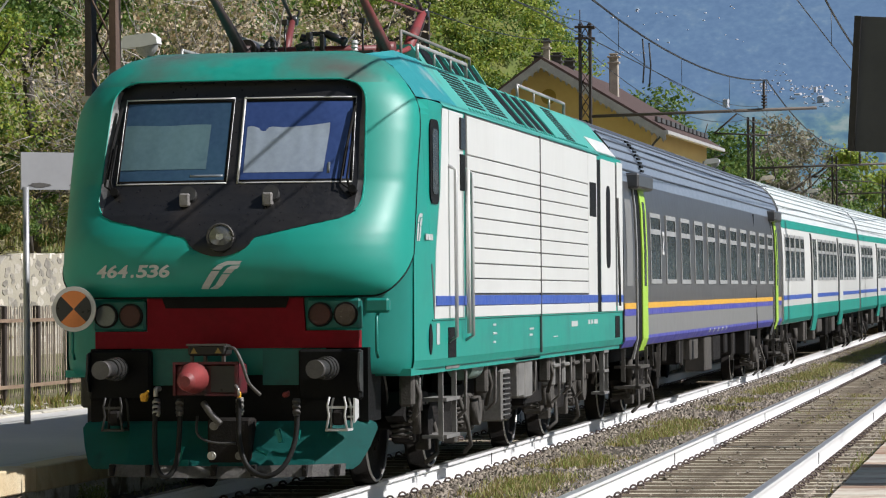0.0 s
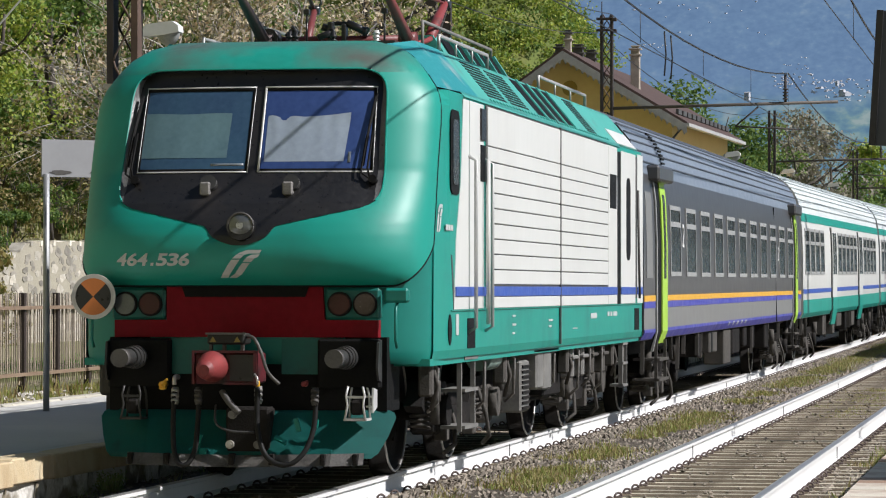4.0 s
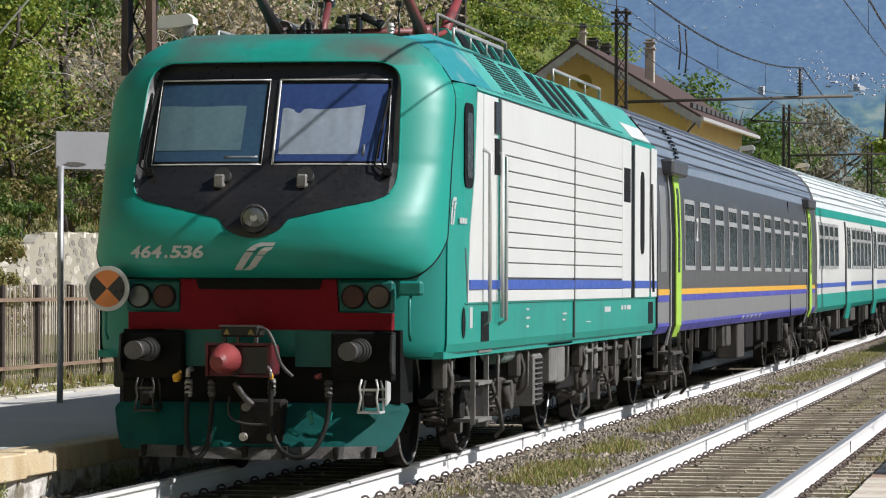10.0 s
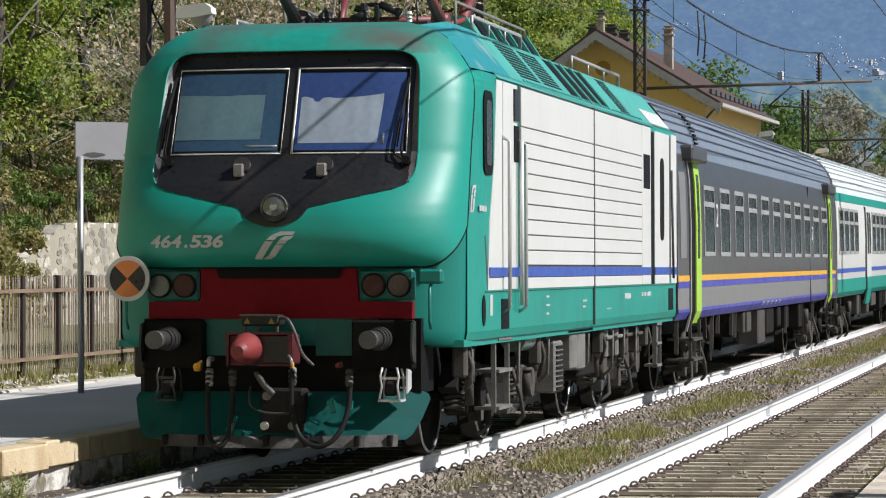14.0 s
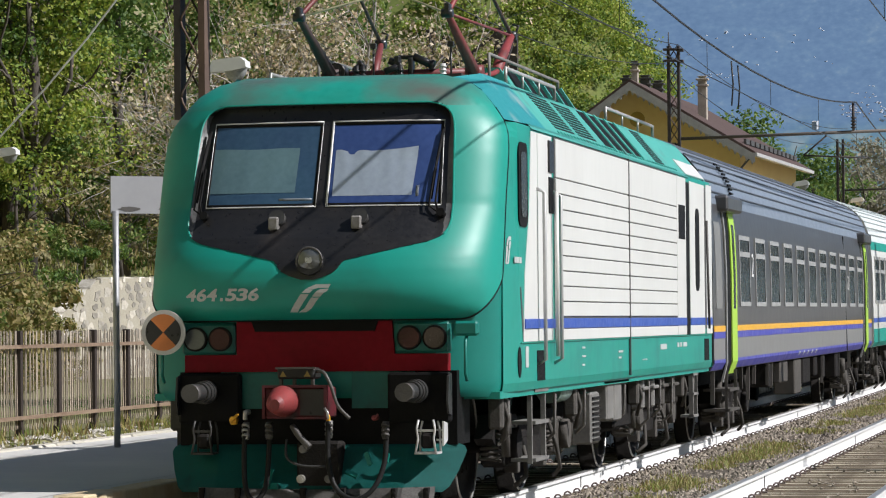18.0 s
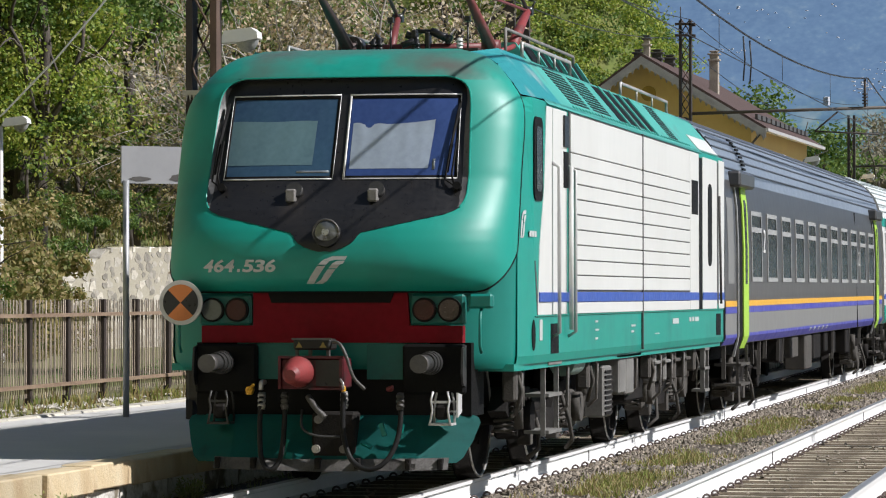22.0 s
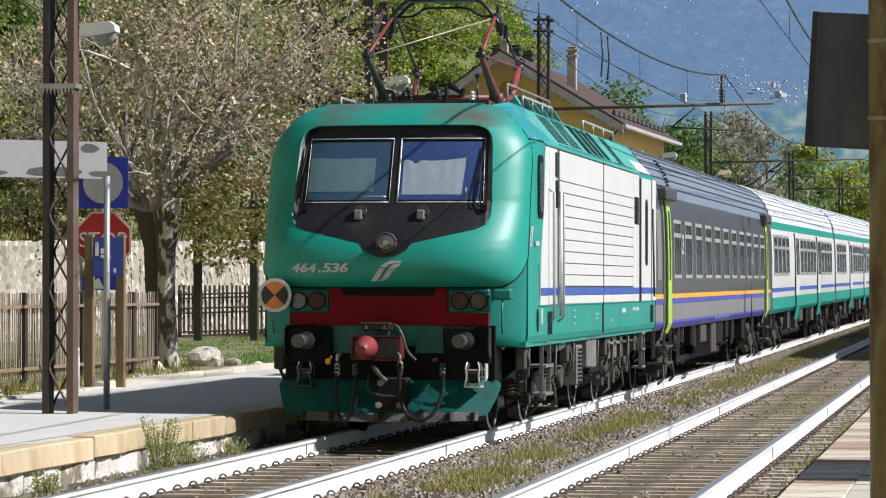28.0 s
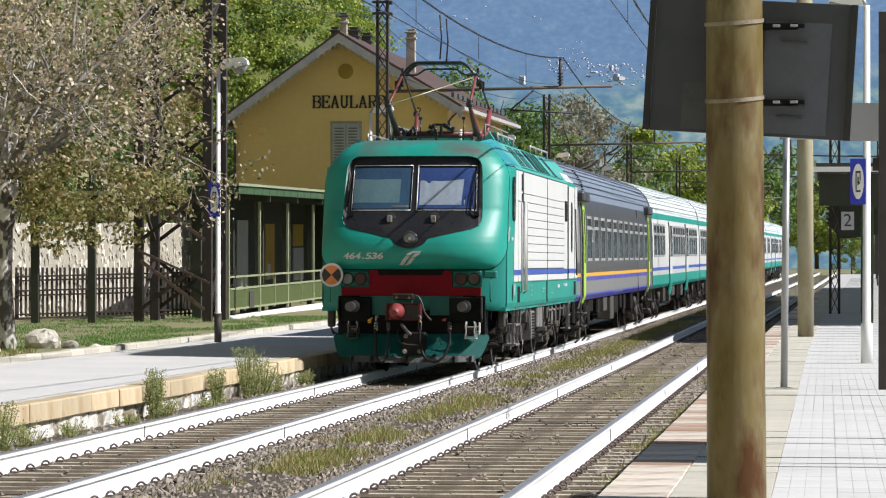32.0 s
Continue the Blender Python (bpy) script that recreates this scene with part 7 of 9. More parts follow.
def spur():
    bm = bmesh.new()
    sheet(bm, [[(-x, y, k * spur_z(-x) + 1.5 * noise.noise((x * 0.1, y * 0.1, 2)) - 1) for x in (36, 38, 39, 40, 41, 43, 45, 47, 50, 54, 60, 70, 80, 95, 120, 150)] for y, k in ((318, 0), (330, 0.6), (342, 1), (360, 1.05), (400, 0.8), (440, 0))])
    tagged(part("hill_spur", bm, HILLGRASS, smooth=True), "steep wooded spur of the hillside beyond the station", "hill", kind="structure")


spur()


def spur_bushes():
    rng = random.Random(63)
    for name, m, n, label in (("spur_bushes", LEAFA, 640, "yellow-green bushes covering the far spur"), ("spur_scrub", LEAFB, 190, "dark green scrub on the far spur")):
        bm = bmesh.new()
        for i in range(n):
            x = -39.2 - 24 * rng.random() ** 1.2
            y = rng.uniform(322, 362)
            z = float(np.interp(y, (318, 330, 342, 360), (0, 0.6, 1, 1.05))) * spur_z(x) - 0.6
            r = rng.uniform(0.7, 1.7)
            for _ in range(4):
                c = (x + rng.gauss(0, r * 0.7), y + rng.gauss(0, r * 0.5), z + rng.uniform(0.1, 1.0) * r)
                leaves(bm, c, (r * 0.85, r * 0.85, r * 0.65), 38, 0.18, rng)
        tagged(part(name, bm, m), label, "bushes", kind="stuff")


spur_bushes()


def woods():
    kinds = [tree_kind("deciduous_tree", "yellow-green deciduous tree on the slope", LEAFA, 1, 7.0, 2.7, 28, 360, 0.06),
             tree_kind("deciduous_tree", "dense green tree on the slope", LEAFB, 2, 7.5, 2.6, 30, 380, 0.062),
             tree_kind("shrub", "dry olive-brown shrub on the slope", LEAFC, 3, 4.0, 2.2, 20, 190, 0.056, low=0.08),
             tree_kind("shrub", "low green bush on the slope", LEAFB, 4, 3.0, 1.9, 17, 190, 0.054, low=0.06),
             tree_kind("deciduous_tree", "bright yellow-green tree in the sun", LEAFA, 5, 9.0, 3.2, 34, 400, 0.064),
             tree_kind("deciduous_tree", "grey-brown half-bare tree beside the line", LEAFD, 6, 9.0, 2.4, 26, 150, 0.11),
             tree_kind("deciduous_tree", "yellow-green deciduous tree on the slope", LEAFA, 7, 7.0, 2.7, 28, 120, 0.14),
             tree_kind("deciduous_tree", "dense green tree on the slope", LEAFB, 8, 7.5, 2.6, 28, 120, 0.14),
             tree_kind("deciduous_tree", "bright yellow-green tree in the sun", LEAFA, 9, 9.0, 3.2, 30, 130, 0.16)]
    kinds.append(tree_kind("deciduous_tree", "olive green tree with fine leaves behind the station", LEAFB, 10, 7.5, 2.6, 32, 260, 0.085))
    kinds.append(tree_kind("shrub", "olive-brown bush above the retaining wall", LEAFLOW, 12, 4.2, 2.2, 26, 240, 0.06, low=0.05))
    coarse = {0: 6, 1: 7, 4: 8}
    rng = random.Random(77)
    spots = []

    def plant(k, x, y, s=1.0, z=None):
        z = ground_z(x, y) if z is None else z
        k = coarse.get(k, k) if y > 185 or (y > 95 and x < -12.7) else k
        m = Matrix.Translation((x, y, z - 0.1)) @ Matrix.Rotation(rng.uniform(0, 6.28), 4, "Z") @ Matrix.Scale(s * rng.uniform(0.9, 1.1), 4)
        ob = copy_thing(kinds[k], m)
        ob.scale = m.to_scale()

    # the wooded slope behind the retaining wall
    for y in range(64, 140, 7):
        t = toe(y)
        for j in range(4 if y < 110 else 2):
            x = t - 1.5 - j * rng.uniform(3.0, 4.6) - rng.random() * 2
            yy = y + rng.uniform(-3, 3)
            near = j < 2
            if near:
                k = rng.choice((2, 3, 3, 10, 10))
            else:
                k = rng.choice((0, 1, 1, 1, 4)) if y < 120 else rng.choice((0, 4, 4, 1))
            if y < 85 and near and rng.random() < 0.45:
                continue
            plant(k, x, yy, rng.uniform(0.8, 1.25) * (0.6 if near and 70 < yy < 92 else 1))
    # undergrowth on the near part of the slope
    for i in range(46):
        y = rng.uniform(54, 90)
        x = toe(y) - rng.uniform(0.8, 9) if y > 68 else -15.2 - rng.uniform(0, 10)
        if 66 < y < 76 and -20 < x and rng.random() < 0.35:
            continue
        plant(rng.choice((2, 3, 3, 10)), x, y, rng.uniform(0.6, 1.1) * (0.5 if 70 < y and x > toe(y) - 6 else 1))
    for k, x, y, s in ((4, -21.5, 70, 1.05), (4, -24, 76, 1.1), (0, -19.5, 64, 0.9), (2, -16.6, 60.5, 1.25), (2, -18.0, 65, 1.3), (4, -26, 70, 1.0), (4, -19.6, 78.5, 1.0), (4, -20.9, 80.5, 1.1), (1, -20.6, 80, 1.0), (10, -18.6, 71.5, 0.9), (1, -18.9, 84, 1.1), (1, -17.4, 92, 1.0), (1, -21.5, 88, 1.2), (1, -16.0, 99, 1.0),
                       (10, -16.6, 66.5, 0.62), (10, -17.5, 68.5, 0.72), (10, -16.0, 64.2, 0.6), (10, -17.3, 70.8, 0.55), (10, -18.4, 72.5, 0.7), (10, -16.2, 62.0, 0.6), (10, -16.6, 71.8, 0.22),
                       (10, -16.2, 69.2, 0.2), (10, -16.0, 67.6, 0.24), (10, -15.9, 66.0, 0.28), (10, -15.2, 64.0, 0.3), (10, -16.9, 73.4, 0.3), (10, -14.8, 62.6, 0.34)):
        plant(k, x, y, s)
    # behind the station and along the line farther on
    for k, x, y, s, z in ((9, -10.2, 152, 1.3, 0.9), (9, -7.8, 158, 1.22, 0.9), (3, -7.0, 146, 1.5, 0.8), (5, -5.6, 162, 0.95, 1.0), (5, -4.6, 170, 0.9, 1.0), (9, -9.3, 175, 1.2, 1.0), (5, -6.6, 178, 1.0, 1.1),
                          (3, -5.0, 158, 1.6, 1.0), (3, -4.2, 176, 1.4, 1.1), (9, -12.6, 148, 1.3, 0.9), (1, -7.2, 225, 1.05, 1.2),
                          (4, -6.0, 282, 1.2, 1.4), (4, -2.2, 300, 1.25, 1.5), (0, -4.0, 268, 1.35, 1.4), (1, -8.0, 262, 1.2, 1.3), (4, -9.8, 300, 1.3, 1.5), (1, -0.6, 330, 1.5, 1.6),
                          (0, -3.0, 320, 1.5, 1.6), (2, -3.4, 244, 1.3, 1.2), (2, -5.2, 240, 1.2, 1.2), (3, -2.0, 252, 1.6, 1.2),
                          (4, 5.2, 420, 1.1, 2.0), (0, 4.0, 400, 1.2, 2.0), (1, 1.0, 410, 1.8, 2.0), (1, 8.0, 440, 1.7, 2.0), (0, 9.5, 400, 1.2, 2.0), (1, 11.5, 420, 1.6, 2.0), (3, 8.8, 320, 1.2, 1.2), (2, 10.5, 300, 1.2, 1.0), (1, 14, 430, 1.7, 2.0), (1, -4, 430, 1.8, 2.0), (4, -9, 420, 1.6, 2.0)):
        plant(k, x, y, s, z)
    # dark bushes on the bank above the retaining wall
    for i in range(16):
        y = 78 + 1.75 * i + rng.uniform(-0.6, 0.6)
        plant((3, 3, 10)[i % 3], wall_x(y) - rng.uniform(1.4, 3.4), y, rng.uniform(0.7, 1.05))
    for ob in kinds:
        for o in (*ob.children_recursive, ob):
            bpy.data.objects.remove(o)


woods()


def plane_tree():
    """Big pollarded tree with two trunks, thin upright limbs and few dry leaves."""
    rng = random.Random(12)
    th = thing("plane_tree", "large plane tree with flaking bark and sparse dry brown leaves", "tree", (-7.4, 56.0, 0.22))
    bm = bmesh.new()
    tube(bm, [(-0.06, 0.1, -0.2), (-0.07, 0.1, 0.3), (-0.1, 0.1, 1.2), (-0.12, 0.1, 2.1), (-0.16, 0.1, 2.75), (-0.16, 0.1, 2.95)], [0.26, 0.2, 0.185, 0.2, 0.32, 0.26], 14)
    part("trunk", bm, BARK, th, "smooth grey-brown trunk")
    bm = bmesh.new()
    tube(bm, [(0.18, -0.1, -0.2), (0.16, -0.1, 0.3), (0.12, -0.1, 1.2), (0.12, -0.1, 2.1), (0.16, -0.1, 2.7), (0.18, -0.1, 2.95)], [0.22, 0.175, 0.15, 0.16, 0.28, 0.24], 14)
    part("trunk", bm, BARKPALE, th, "trunk with white flaking bark")
    bm, tips = bmesh.new(), []
    for k in range(28):
        a = 6.28 * k / 28 + rng.uniform(-0.2, 0.2)
        r = rng.uniform(0.4, 2.1)
        limb(bm, (-0.05 + 0.25 * math.cos(a), 0.2 * math.sin(a), 2.75), (math.cos(a) * r + 0.12, math.sin(a) * r * 0.8, rng.uniform(0.8, 1.6)), rng.uniform(1.8, 2.8), rng.uniform(0.05, 0.095), rng, 3, tips, 0.0, 5, (3, 3), 0.68, 0.26)
    part("branchwork", bm, mat("branch_grey", (0.44, 0.41, 0.38), 0.9, 0, 0.5, 4, 0.3, tint=(0.09, 0.08, 0.07), island=0.55), th, "thin grey branches")
    bm, low = bmesh.new(), bmesh.new()
    rng.shuffle(tips)
    for p in tips:
        if p.z < 1.2 or (p.x < -1.3 and rng.random() < 0.7):
            continue
        for _ in range(8 if rng.random() < 0.78 else 0):
            leaves(bm, p + Vector((rng.gauss(0, 0.13), rng.gauss(0, 0.13), rng.gauss(0, 0.13))), (0.07, 0.07, 0.07), 1, 0.041, rng)
    for _ in range(1500):  # outer sprays of leaves with gaps between them
        d = Vector((rng.gauss(0, 1), rng.gauss(0, 1), rng.gauss(0, 1))).normalized() * (0.35 + 0.65 * rng.random() ** 0.5)
        p = Vector((0.25 + d.x * 3.7, d.y * 2.6, 4.6 + d.z * 2.7))
        if p.z < 2.9 - 0.25 * p.x or noise.noise(p * 0.9) < -0.02 or (p.x < -1.2 and rng.random() < 0.75):
            continue
        leaves(bm, p, (0.16, 0.16, 0.13), rng.randint(4, 10), 0.041, rng, 0.1)
    for _ in range(33):
        a, d = rng.uniform(-1.3, 1.3), rng.uniform(0.6, 3.2)
        leaves(low, (0.2 + math.cos(a) * d, math.sin(a) * d * 0.7, rng.uniform(1.95, 3.05)), (0.42, 0.36, 0.24), 120, 0.045, rng, 0.0)
    part("foliage", bm, LEAFBROWN, th, "sparse brown and yellow leaves")
    part("low_foliage", low, LEAFLOW, th, "olive green leaves on the lower twigs")


plane_tree()


# ---- behind the platform: wall, fence, lawn ----
def retaining_wall():
    th = thing("retaining_wall", "pale rough stone retaining wall below the hillside", "wall", (0, 0, 0), kind="structure")
    bm = bmesh.new()
    ys = [73.6, 74, 74.6, 75.4, 76.1, 76.8] + [79 + 2.4 * i for i in range(11)]

    def top(y):
        return float(np.interp(y, (73.6, 74.4, 75.2, 76, 76.8, 82, 103), (1.2, 1.55, 2.0, 2.4, 2.72, 2.8, 3.08)))

    wx = wall_x
    sheet(bm, [[(wx(y), y, 0), (wx(y) - 0.12, y, top(y)), (wx(y) - 0.34, y, top(y)), (wx(y) - 0.4, y, -0.5)] for y in ys], 0, False)
    part("mortar_core", bm, MORTAR, th)
    bm = bmesh.new()
    rngc = random.Random(23)
    y = 73.7
    while y < 102:
        l = rngc.uniform(0.3, 0.8)
        z = top(y + l / 2)
        prism(bm, [(y, z - 0.10), (y + l - 0.02, top(y + l) - 0.10), (y + l - 0.04, top(y + l) + rngc.uniform(-0.02, 0.06)), (y + 0.03, top(y) + rngc.uniform(-0.02, 0.06))], 0, wx(y) - 0.42, wx(y) - 0.08)
        y += l
    part("wall_coping", bm, WALLST, th, "uneven top course of stones")
    rng = random.Random(19)
    rest = bmesh.new()
    meshes = []
    for k in range(8):
        b = bmesh.new()
        n = 5 + k % 2
        f = rng.uniform(0.5, 0.95)
        turn = [6.28 * (i + rng.uniform(-0.3, 0.3)) / n for i in range(n)]
        o = [(f * rng.uniform(0.75, 1.25) * math.cos(a) * 0.2, f * rng.uniform(0.75, 1.25) * math.sin(a) * 0.14) for a in turn]
        prism(b, o, 0, -0.03, rng.uniform(0.003, 0.013))
        ob = part("wall_stone", b, WALLST, th)
        meshes.append(ob)
    cnt = 0
    y = 73.9
    while y < 102:
        z = 0.25
        col = []
        while z < top(y) - 0.12:
            yy = y + rng.uniform(-0.2, 0.2)
            m = Matrix.Translation((wx(yy) - 0.045 * z + 0.004, yy, z)) @ Matrix.Rotation(-0.21, 4, "Z") @ Matrix.Rotation(rng.uniform(-0.5, 0.5) + (3.14 if rng.random() < 0.5 else 0), 4, "X")
            cnt += 1
            if cnt <= 8:
                meshes[cnt - 1].matrix_basis = m
            elif cnt < 300:
                share("wall_stone", meshes[rng.randrange(8)].data, m, th)
            else:
                n = 6
                prism(rest, [(yy + 0.20 * math.cos(a) * rng.uniform(.7, 1.25), z + 0.13 * math.sin(a) * rng.uniform(.7, 1.25)) for a in [6.28 * (i + rng.uniform(-0.3, 0.3)) / n for i in range(n)]], 0, wx(yy) - 0.045 * z - 0.04, wx(yy) - 0.045 * z + rng.uniform(0.003, 0.013))
            z += rng.uniform(0.17, 0.28)
        y += rng.uniform(0.26, 0.36)
    tagged(part("wall_stones_far", rest, WALLST, th), kind="stuff")


retaining_wall()


def fence(name, label, p, q, pitch, base, top, slat_gap, slat_w, post_m, slat_m, rails):
    """Posts, two rails and close upright slats from p to q."""
    th = thing(name, label, "fence", (*p, 0))
    d = Vector((q[0] - p[0], q[1] - p[1], 0))
    n = max(1, round(d.length / pitch))
    u = d.normalized()
    rng = random.Random(int(p[1]))
    ang = math.degrees(math.atan2(u.y, u.x))
    post = slat = None
    for i in range(n + 1):
        x = u * (d.length * i / n)
        if post is None:
            post = part("post", box(-0.045, 0.045, -0.045, 0.045, base - 0.1, top + 0.01, 0.008), post_m, th)
            post.matrix_basis = pose(0, 0, 0, 0, 0, ang)
        else:
            share("post", post.data, pose(x.x, x.y, lz(p[1] + x.y), 0, 0, ang), th)
    for z in rails:
        bm = bmesh.new()
        a, b = Vector((0, 0, z)), Vector((d.x, d.y, z + lz(q[1])))
        off = Vector((-u.y, u.x, 0)) * -0.05
        bar(bm, a + off, b + off, 0.045)
        part("rail", bm, FENCERAIL if slat_m is FENCE else post_m, th)
    k = 0
    while k * slat_gap < d.length:
        x = u * (k * slat_gap)
        m = pose(x.x, x.y, lz(p[1] + x.y) + rng.uniform(-0.012, 0.012), rng.uniform(-.6, .6), rng.uniform(-.6, .6), ang + rng.uniform(-8, 8))
        if slat is None:
            slat = part("slat", box(-slat_w / 2, slat_w / 2, -0.005, 0.005, base + 0.08, top), slat_m, th)
            slat.matrix_basis = m
        else:
            share("slat", slat.data, m, th)
        k += 1
    return th


fence("picket_fence", "brown slatted metal fence with dark posts behind the platform", (-6.6, 30.0), (-6.75, 53.0), 1.53, 0.28, 1.55, 0.088, 0.024, FENCEDK, FENCE, (0.5, 1.36))
fence("iron_fence", "dark iron railing fence closing the yard beside the shelter", (-14.0, 84.6), (-8.9, 87.4), 1.9, 0.25, 1.58, 0.115, 0.062, FENCEDK, FENCEDK, (0.42, 0.52, 1.0, 1.12, 1.38, 1.48))


def lawn():
    rng = random.Random(41)
    spots = []
    for i in range(4200):
        y = rng.uniform(52, 90)
        x = rng.uniform(-8.3, -5.75) if i < 2600 else rng.uniform(-12.5, -8.3)
        if noise.noise((x * 0.7, y * 0.25, 3)) < -0.22:
            continue
        spots.append((x, y, ground_z(x, y) + 0.0, rng.uniform(0.4, 1.0)))
    blades("lawn", LAWNM, spots, "short green lawn strip behind the kerb", 0.02, 0.075, 9, 0.22, 0.8, 0.009, 8)
    spots = []
    for i in range(260):
        y = rng.uniform(36, 54)
        x = rng.uniform(-6.5, -5.75)
        spots.append((x, y, ground_z(x, y), rng.uniform(0.4, 1.2)))
    blades("fence_weeds", GRASSM, spots, "dry weeds along the foot of the fence", 0.05, 0.22, 12, 0.14, 0.6, 0.012, 9)
    bm = bmesh.new()
    for i in range(4200):
        y, x = rng.uniform(33, 54), rng.uniform(-6.55, -5.62)
        if noise.noise((x * 1.3, y * 0.5, 9)) < -0.15:
            continue
        pebble(bm, (x, y, ground_z(x, y) + 0.01), rng.uniform(0.015, 0.05), rng)
    tagged(part("pale_gravel", bm, GRAVEL), "pale loose gravel along the fence", "gravel", kind="stuff")
    for i, (x, y, r) in enumerate(((-6.95, 57.5, 0.34), (-6.5, 57.6, 0.16), (-6.2, 58.2, 0.14), (-6.9, 53.4, 0.2))):
        bm = bmesh.new()
        bmesh.ops.create_icosphere(bm, subdivisions=2, radius=r)
        for v in bm.verts:
            v.co *= 1 + 0.25 * noise.noise(v.co * 4 + Vector((i, 0, 0)))
            v.co.z *= 0.7
        ob = tagged(part("boulder", bm, WALLST), "pale boulder on the grass beside the tree", "rock", "boulders")
        ob.location = (x, y, ground_z(x, y) + r * 0.3)


lawn()


def hill_grass():
    rng = random.Random(52)
    spots = []
    for i in range(3600):
        y = rng.uniform(54, 100) if i < 2600 else rng.uniform(66, 78)
        x = toe(y) - 0.2 - 14 * rng.random() ** 1.5
        spots.append((x, y, ground_z(x, y), rng.uniform(0.5, 1.2)))
    blades("hill_grass", GRASSM, spots, "tall dry grass on the hillside above the wall", 0.08, 0.3, 14, 0.35, 0.6, 0.02, 10)


hill_grass()


# ---- masts, wires ----
def mast(x, y, h, w, d, label, m1=None, m2=None, step=0.42, collar=0.0, leg=0.037):
    """Two channel legs joined by zigzag lacing."""
    th = thing("catenary_mast", label, "mast", (x, y, lz(y) + 0.24), "catenary masts")
    for s, m in ((-1, m1 or MASTDK), (1, m2 or RUSTPOLE)):
        bm = bmesh.new()
        c = s * (w / 2 - leg)
        prism(bm, [(c - leg, -d / 2), (c + leg, -d / 2), (c + leg, d / 2), (c - leg, d / 2)], 2, 0, h)
        part("leg", bm, m, th)
    n = int(h / step)
    for j, yy in enumerate((-d / 2 + 0.01, d / 2 - 0.01)):
        for i in range(n):
            bm = bmesh.new()
            z0, z1 = i * step + 0.1, (i + 1) * step + 0.1
            s = 1 if (i + j) % 2 else -1
            a = w / 2 - 2 * leg - 0.006
            tube(bm, [(-s * a, yy, z0), (-s * a * 0.85, yy, z0 + step * 0.14), (s * a * 0.85, yy, z1 - step * 0.14), (s * a, yy, z1)], 0.013, 5)
            part("lacing", bm, RUSTPOLE if j == 0 else MASTDK, th)
    if collar:
        bm = bmesh.new()
        bx(bm, -w / 2 - 0.03, w / 2 + 0.03, -d / 2 - 0.03, d / 2 + 0.03, collar, collar + 0.05)
        for k in range(9):
            x0 = -w / 2 + k * w / 8.5
            prism(bm, [(x0, collar), (x0 + w / 12, collar), (x0 + w / 24, collar - 0.07)], 1, -d / 2 - 0.03, -d / 2 - 0.015)
        part("spiked_collar", bm, STEEL, th, "toothed anti-climb collar")
    return th


def cantilever(th, z, x1, sx, top):
    """A level tube over the track with a stub for the carrying wire and a strut."""
    bm = bmesh.new()
    cyl(bm, (0.1, 0, z), (x1, 0, z + 0.1), 0.036, 10)
    part("cantilever_tube", bm, TUBEGREY, th, "weathered horizontal cantilever tube")
    bm = bmesh.new()
    cyl(bm, (sx, 0, z + 0.05), (sx, 0, top), 0.03, 8)
    for k in range(4):
        cyl(bm, (sx, 0, z + 0.16 + 0.07 * k), (sx, 0, z + 0.19 + 0.07 * k), 0.06, 10)
    part("insulator_stub", bm, MASTDK, th)
    bm = bmesh.new()
    cyl(bm, (sx - 0.6, 0, z), (sx - 1.1, 0, z - 0.42), 0.02, 6)
    cyl(bm, (sx - 1.1, 0, z - 0.42), (sx + 0.3, 0, z - 0.5), 0.018, 6)
    part("steady_arm", bm, MASTDK, th)


ma = mast(-3.62, 36.2, 7.6, 0.35, 0.22, "rusty lattice catenary mast standing on the platform", collar=3.58)
cantilever(ma, 5.4, 5.4, 3.95, 6.12)
mb = mast(-3.31, 74.6, 7.35, 0.28, 0.18, "slender dark lattice catenary mast beside the train", MASTDK, MASTDK, 0.27, leg=0.028)
for z in (7.02, 7.27):
    part("cross_head", box(-0.22, 0.14, -0.12, -0.09, z - 0.03, z + 0.03, 0.008), MASTDK, mb)
    part("cross_head", box(0.08, 0.23, -0.12, 0.02, z - 0.05, z + 0.02, 0.008), MASTDK, mb)
top_rod = bmesh.new()
cyl(top_rod, (-0.11, 0, 7.3), (-0.11, 0, 7.66), 0.012, 6)
part("top_rod", top_rod, MASTDK, mb)
cantilever(mb, 5.29, 5.1, 3.95, 6.0)
for y, s in ((113, 0), (152, 0), (191, 0), (232, 0)):
    mm = mast(-3.3 + lx(y), y, 7.0, 0.26, 0.2, "lattice catenary mast farther along the line", MASTDK, MASTDK, 0.6)
    cantilever(mm, 5.3, 5.2, 3.6, 6.05)
mr = mast(6.7, 96.8, 7.5, 0.32, 0.25, "dark lattice mast on the far platform", MASTDK, MASTDK)
for y in (58, 135, 175, 215, 260):
    mm = mast(7.9 + lx(y) + (0.6 if y < 60 else 0), y, 7.6, 0.3, 0.25, "lattice catenary mast on the far platform", MASTDK, MASTDK, 0.5) if y > 60 else None
    if mm:
        cantilever(mm, 5.5, -4.9, -3.6, 6.2)


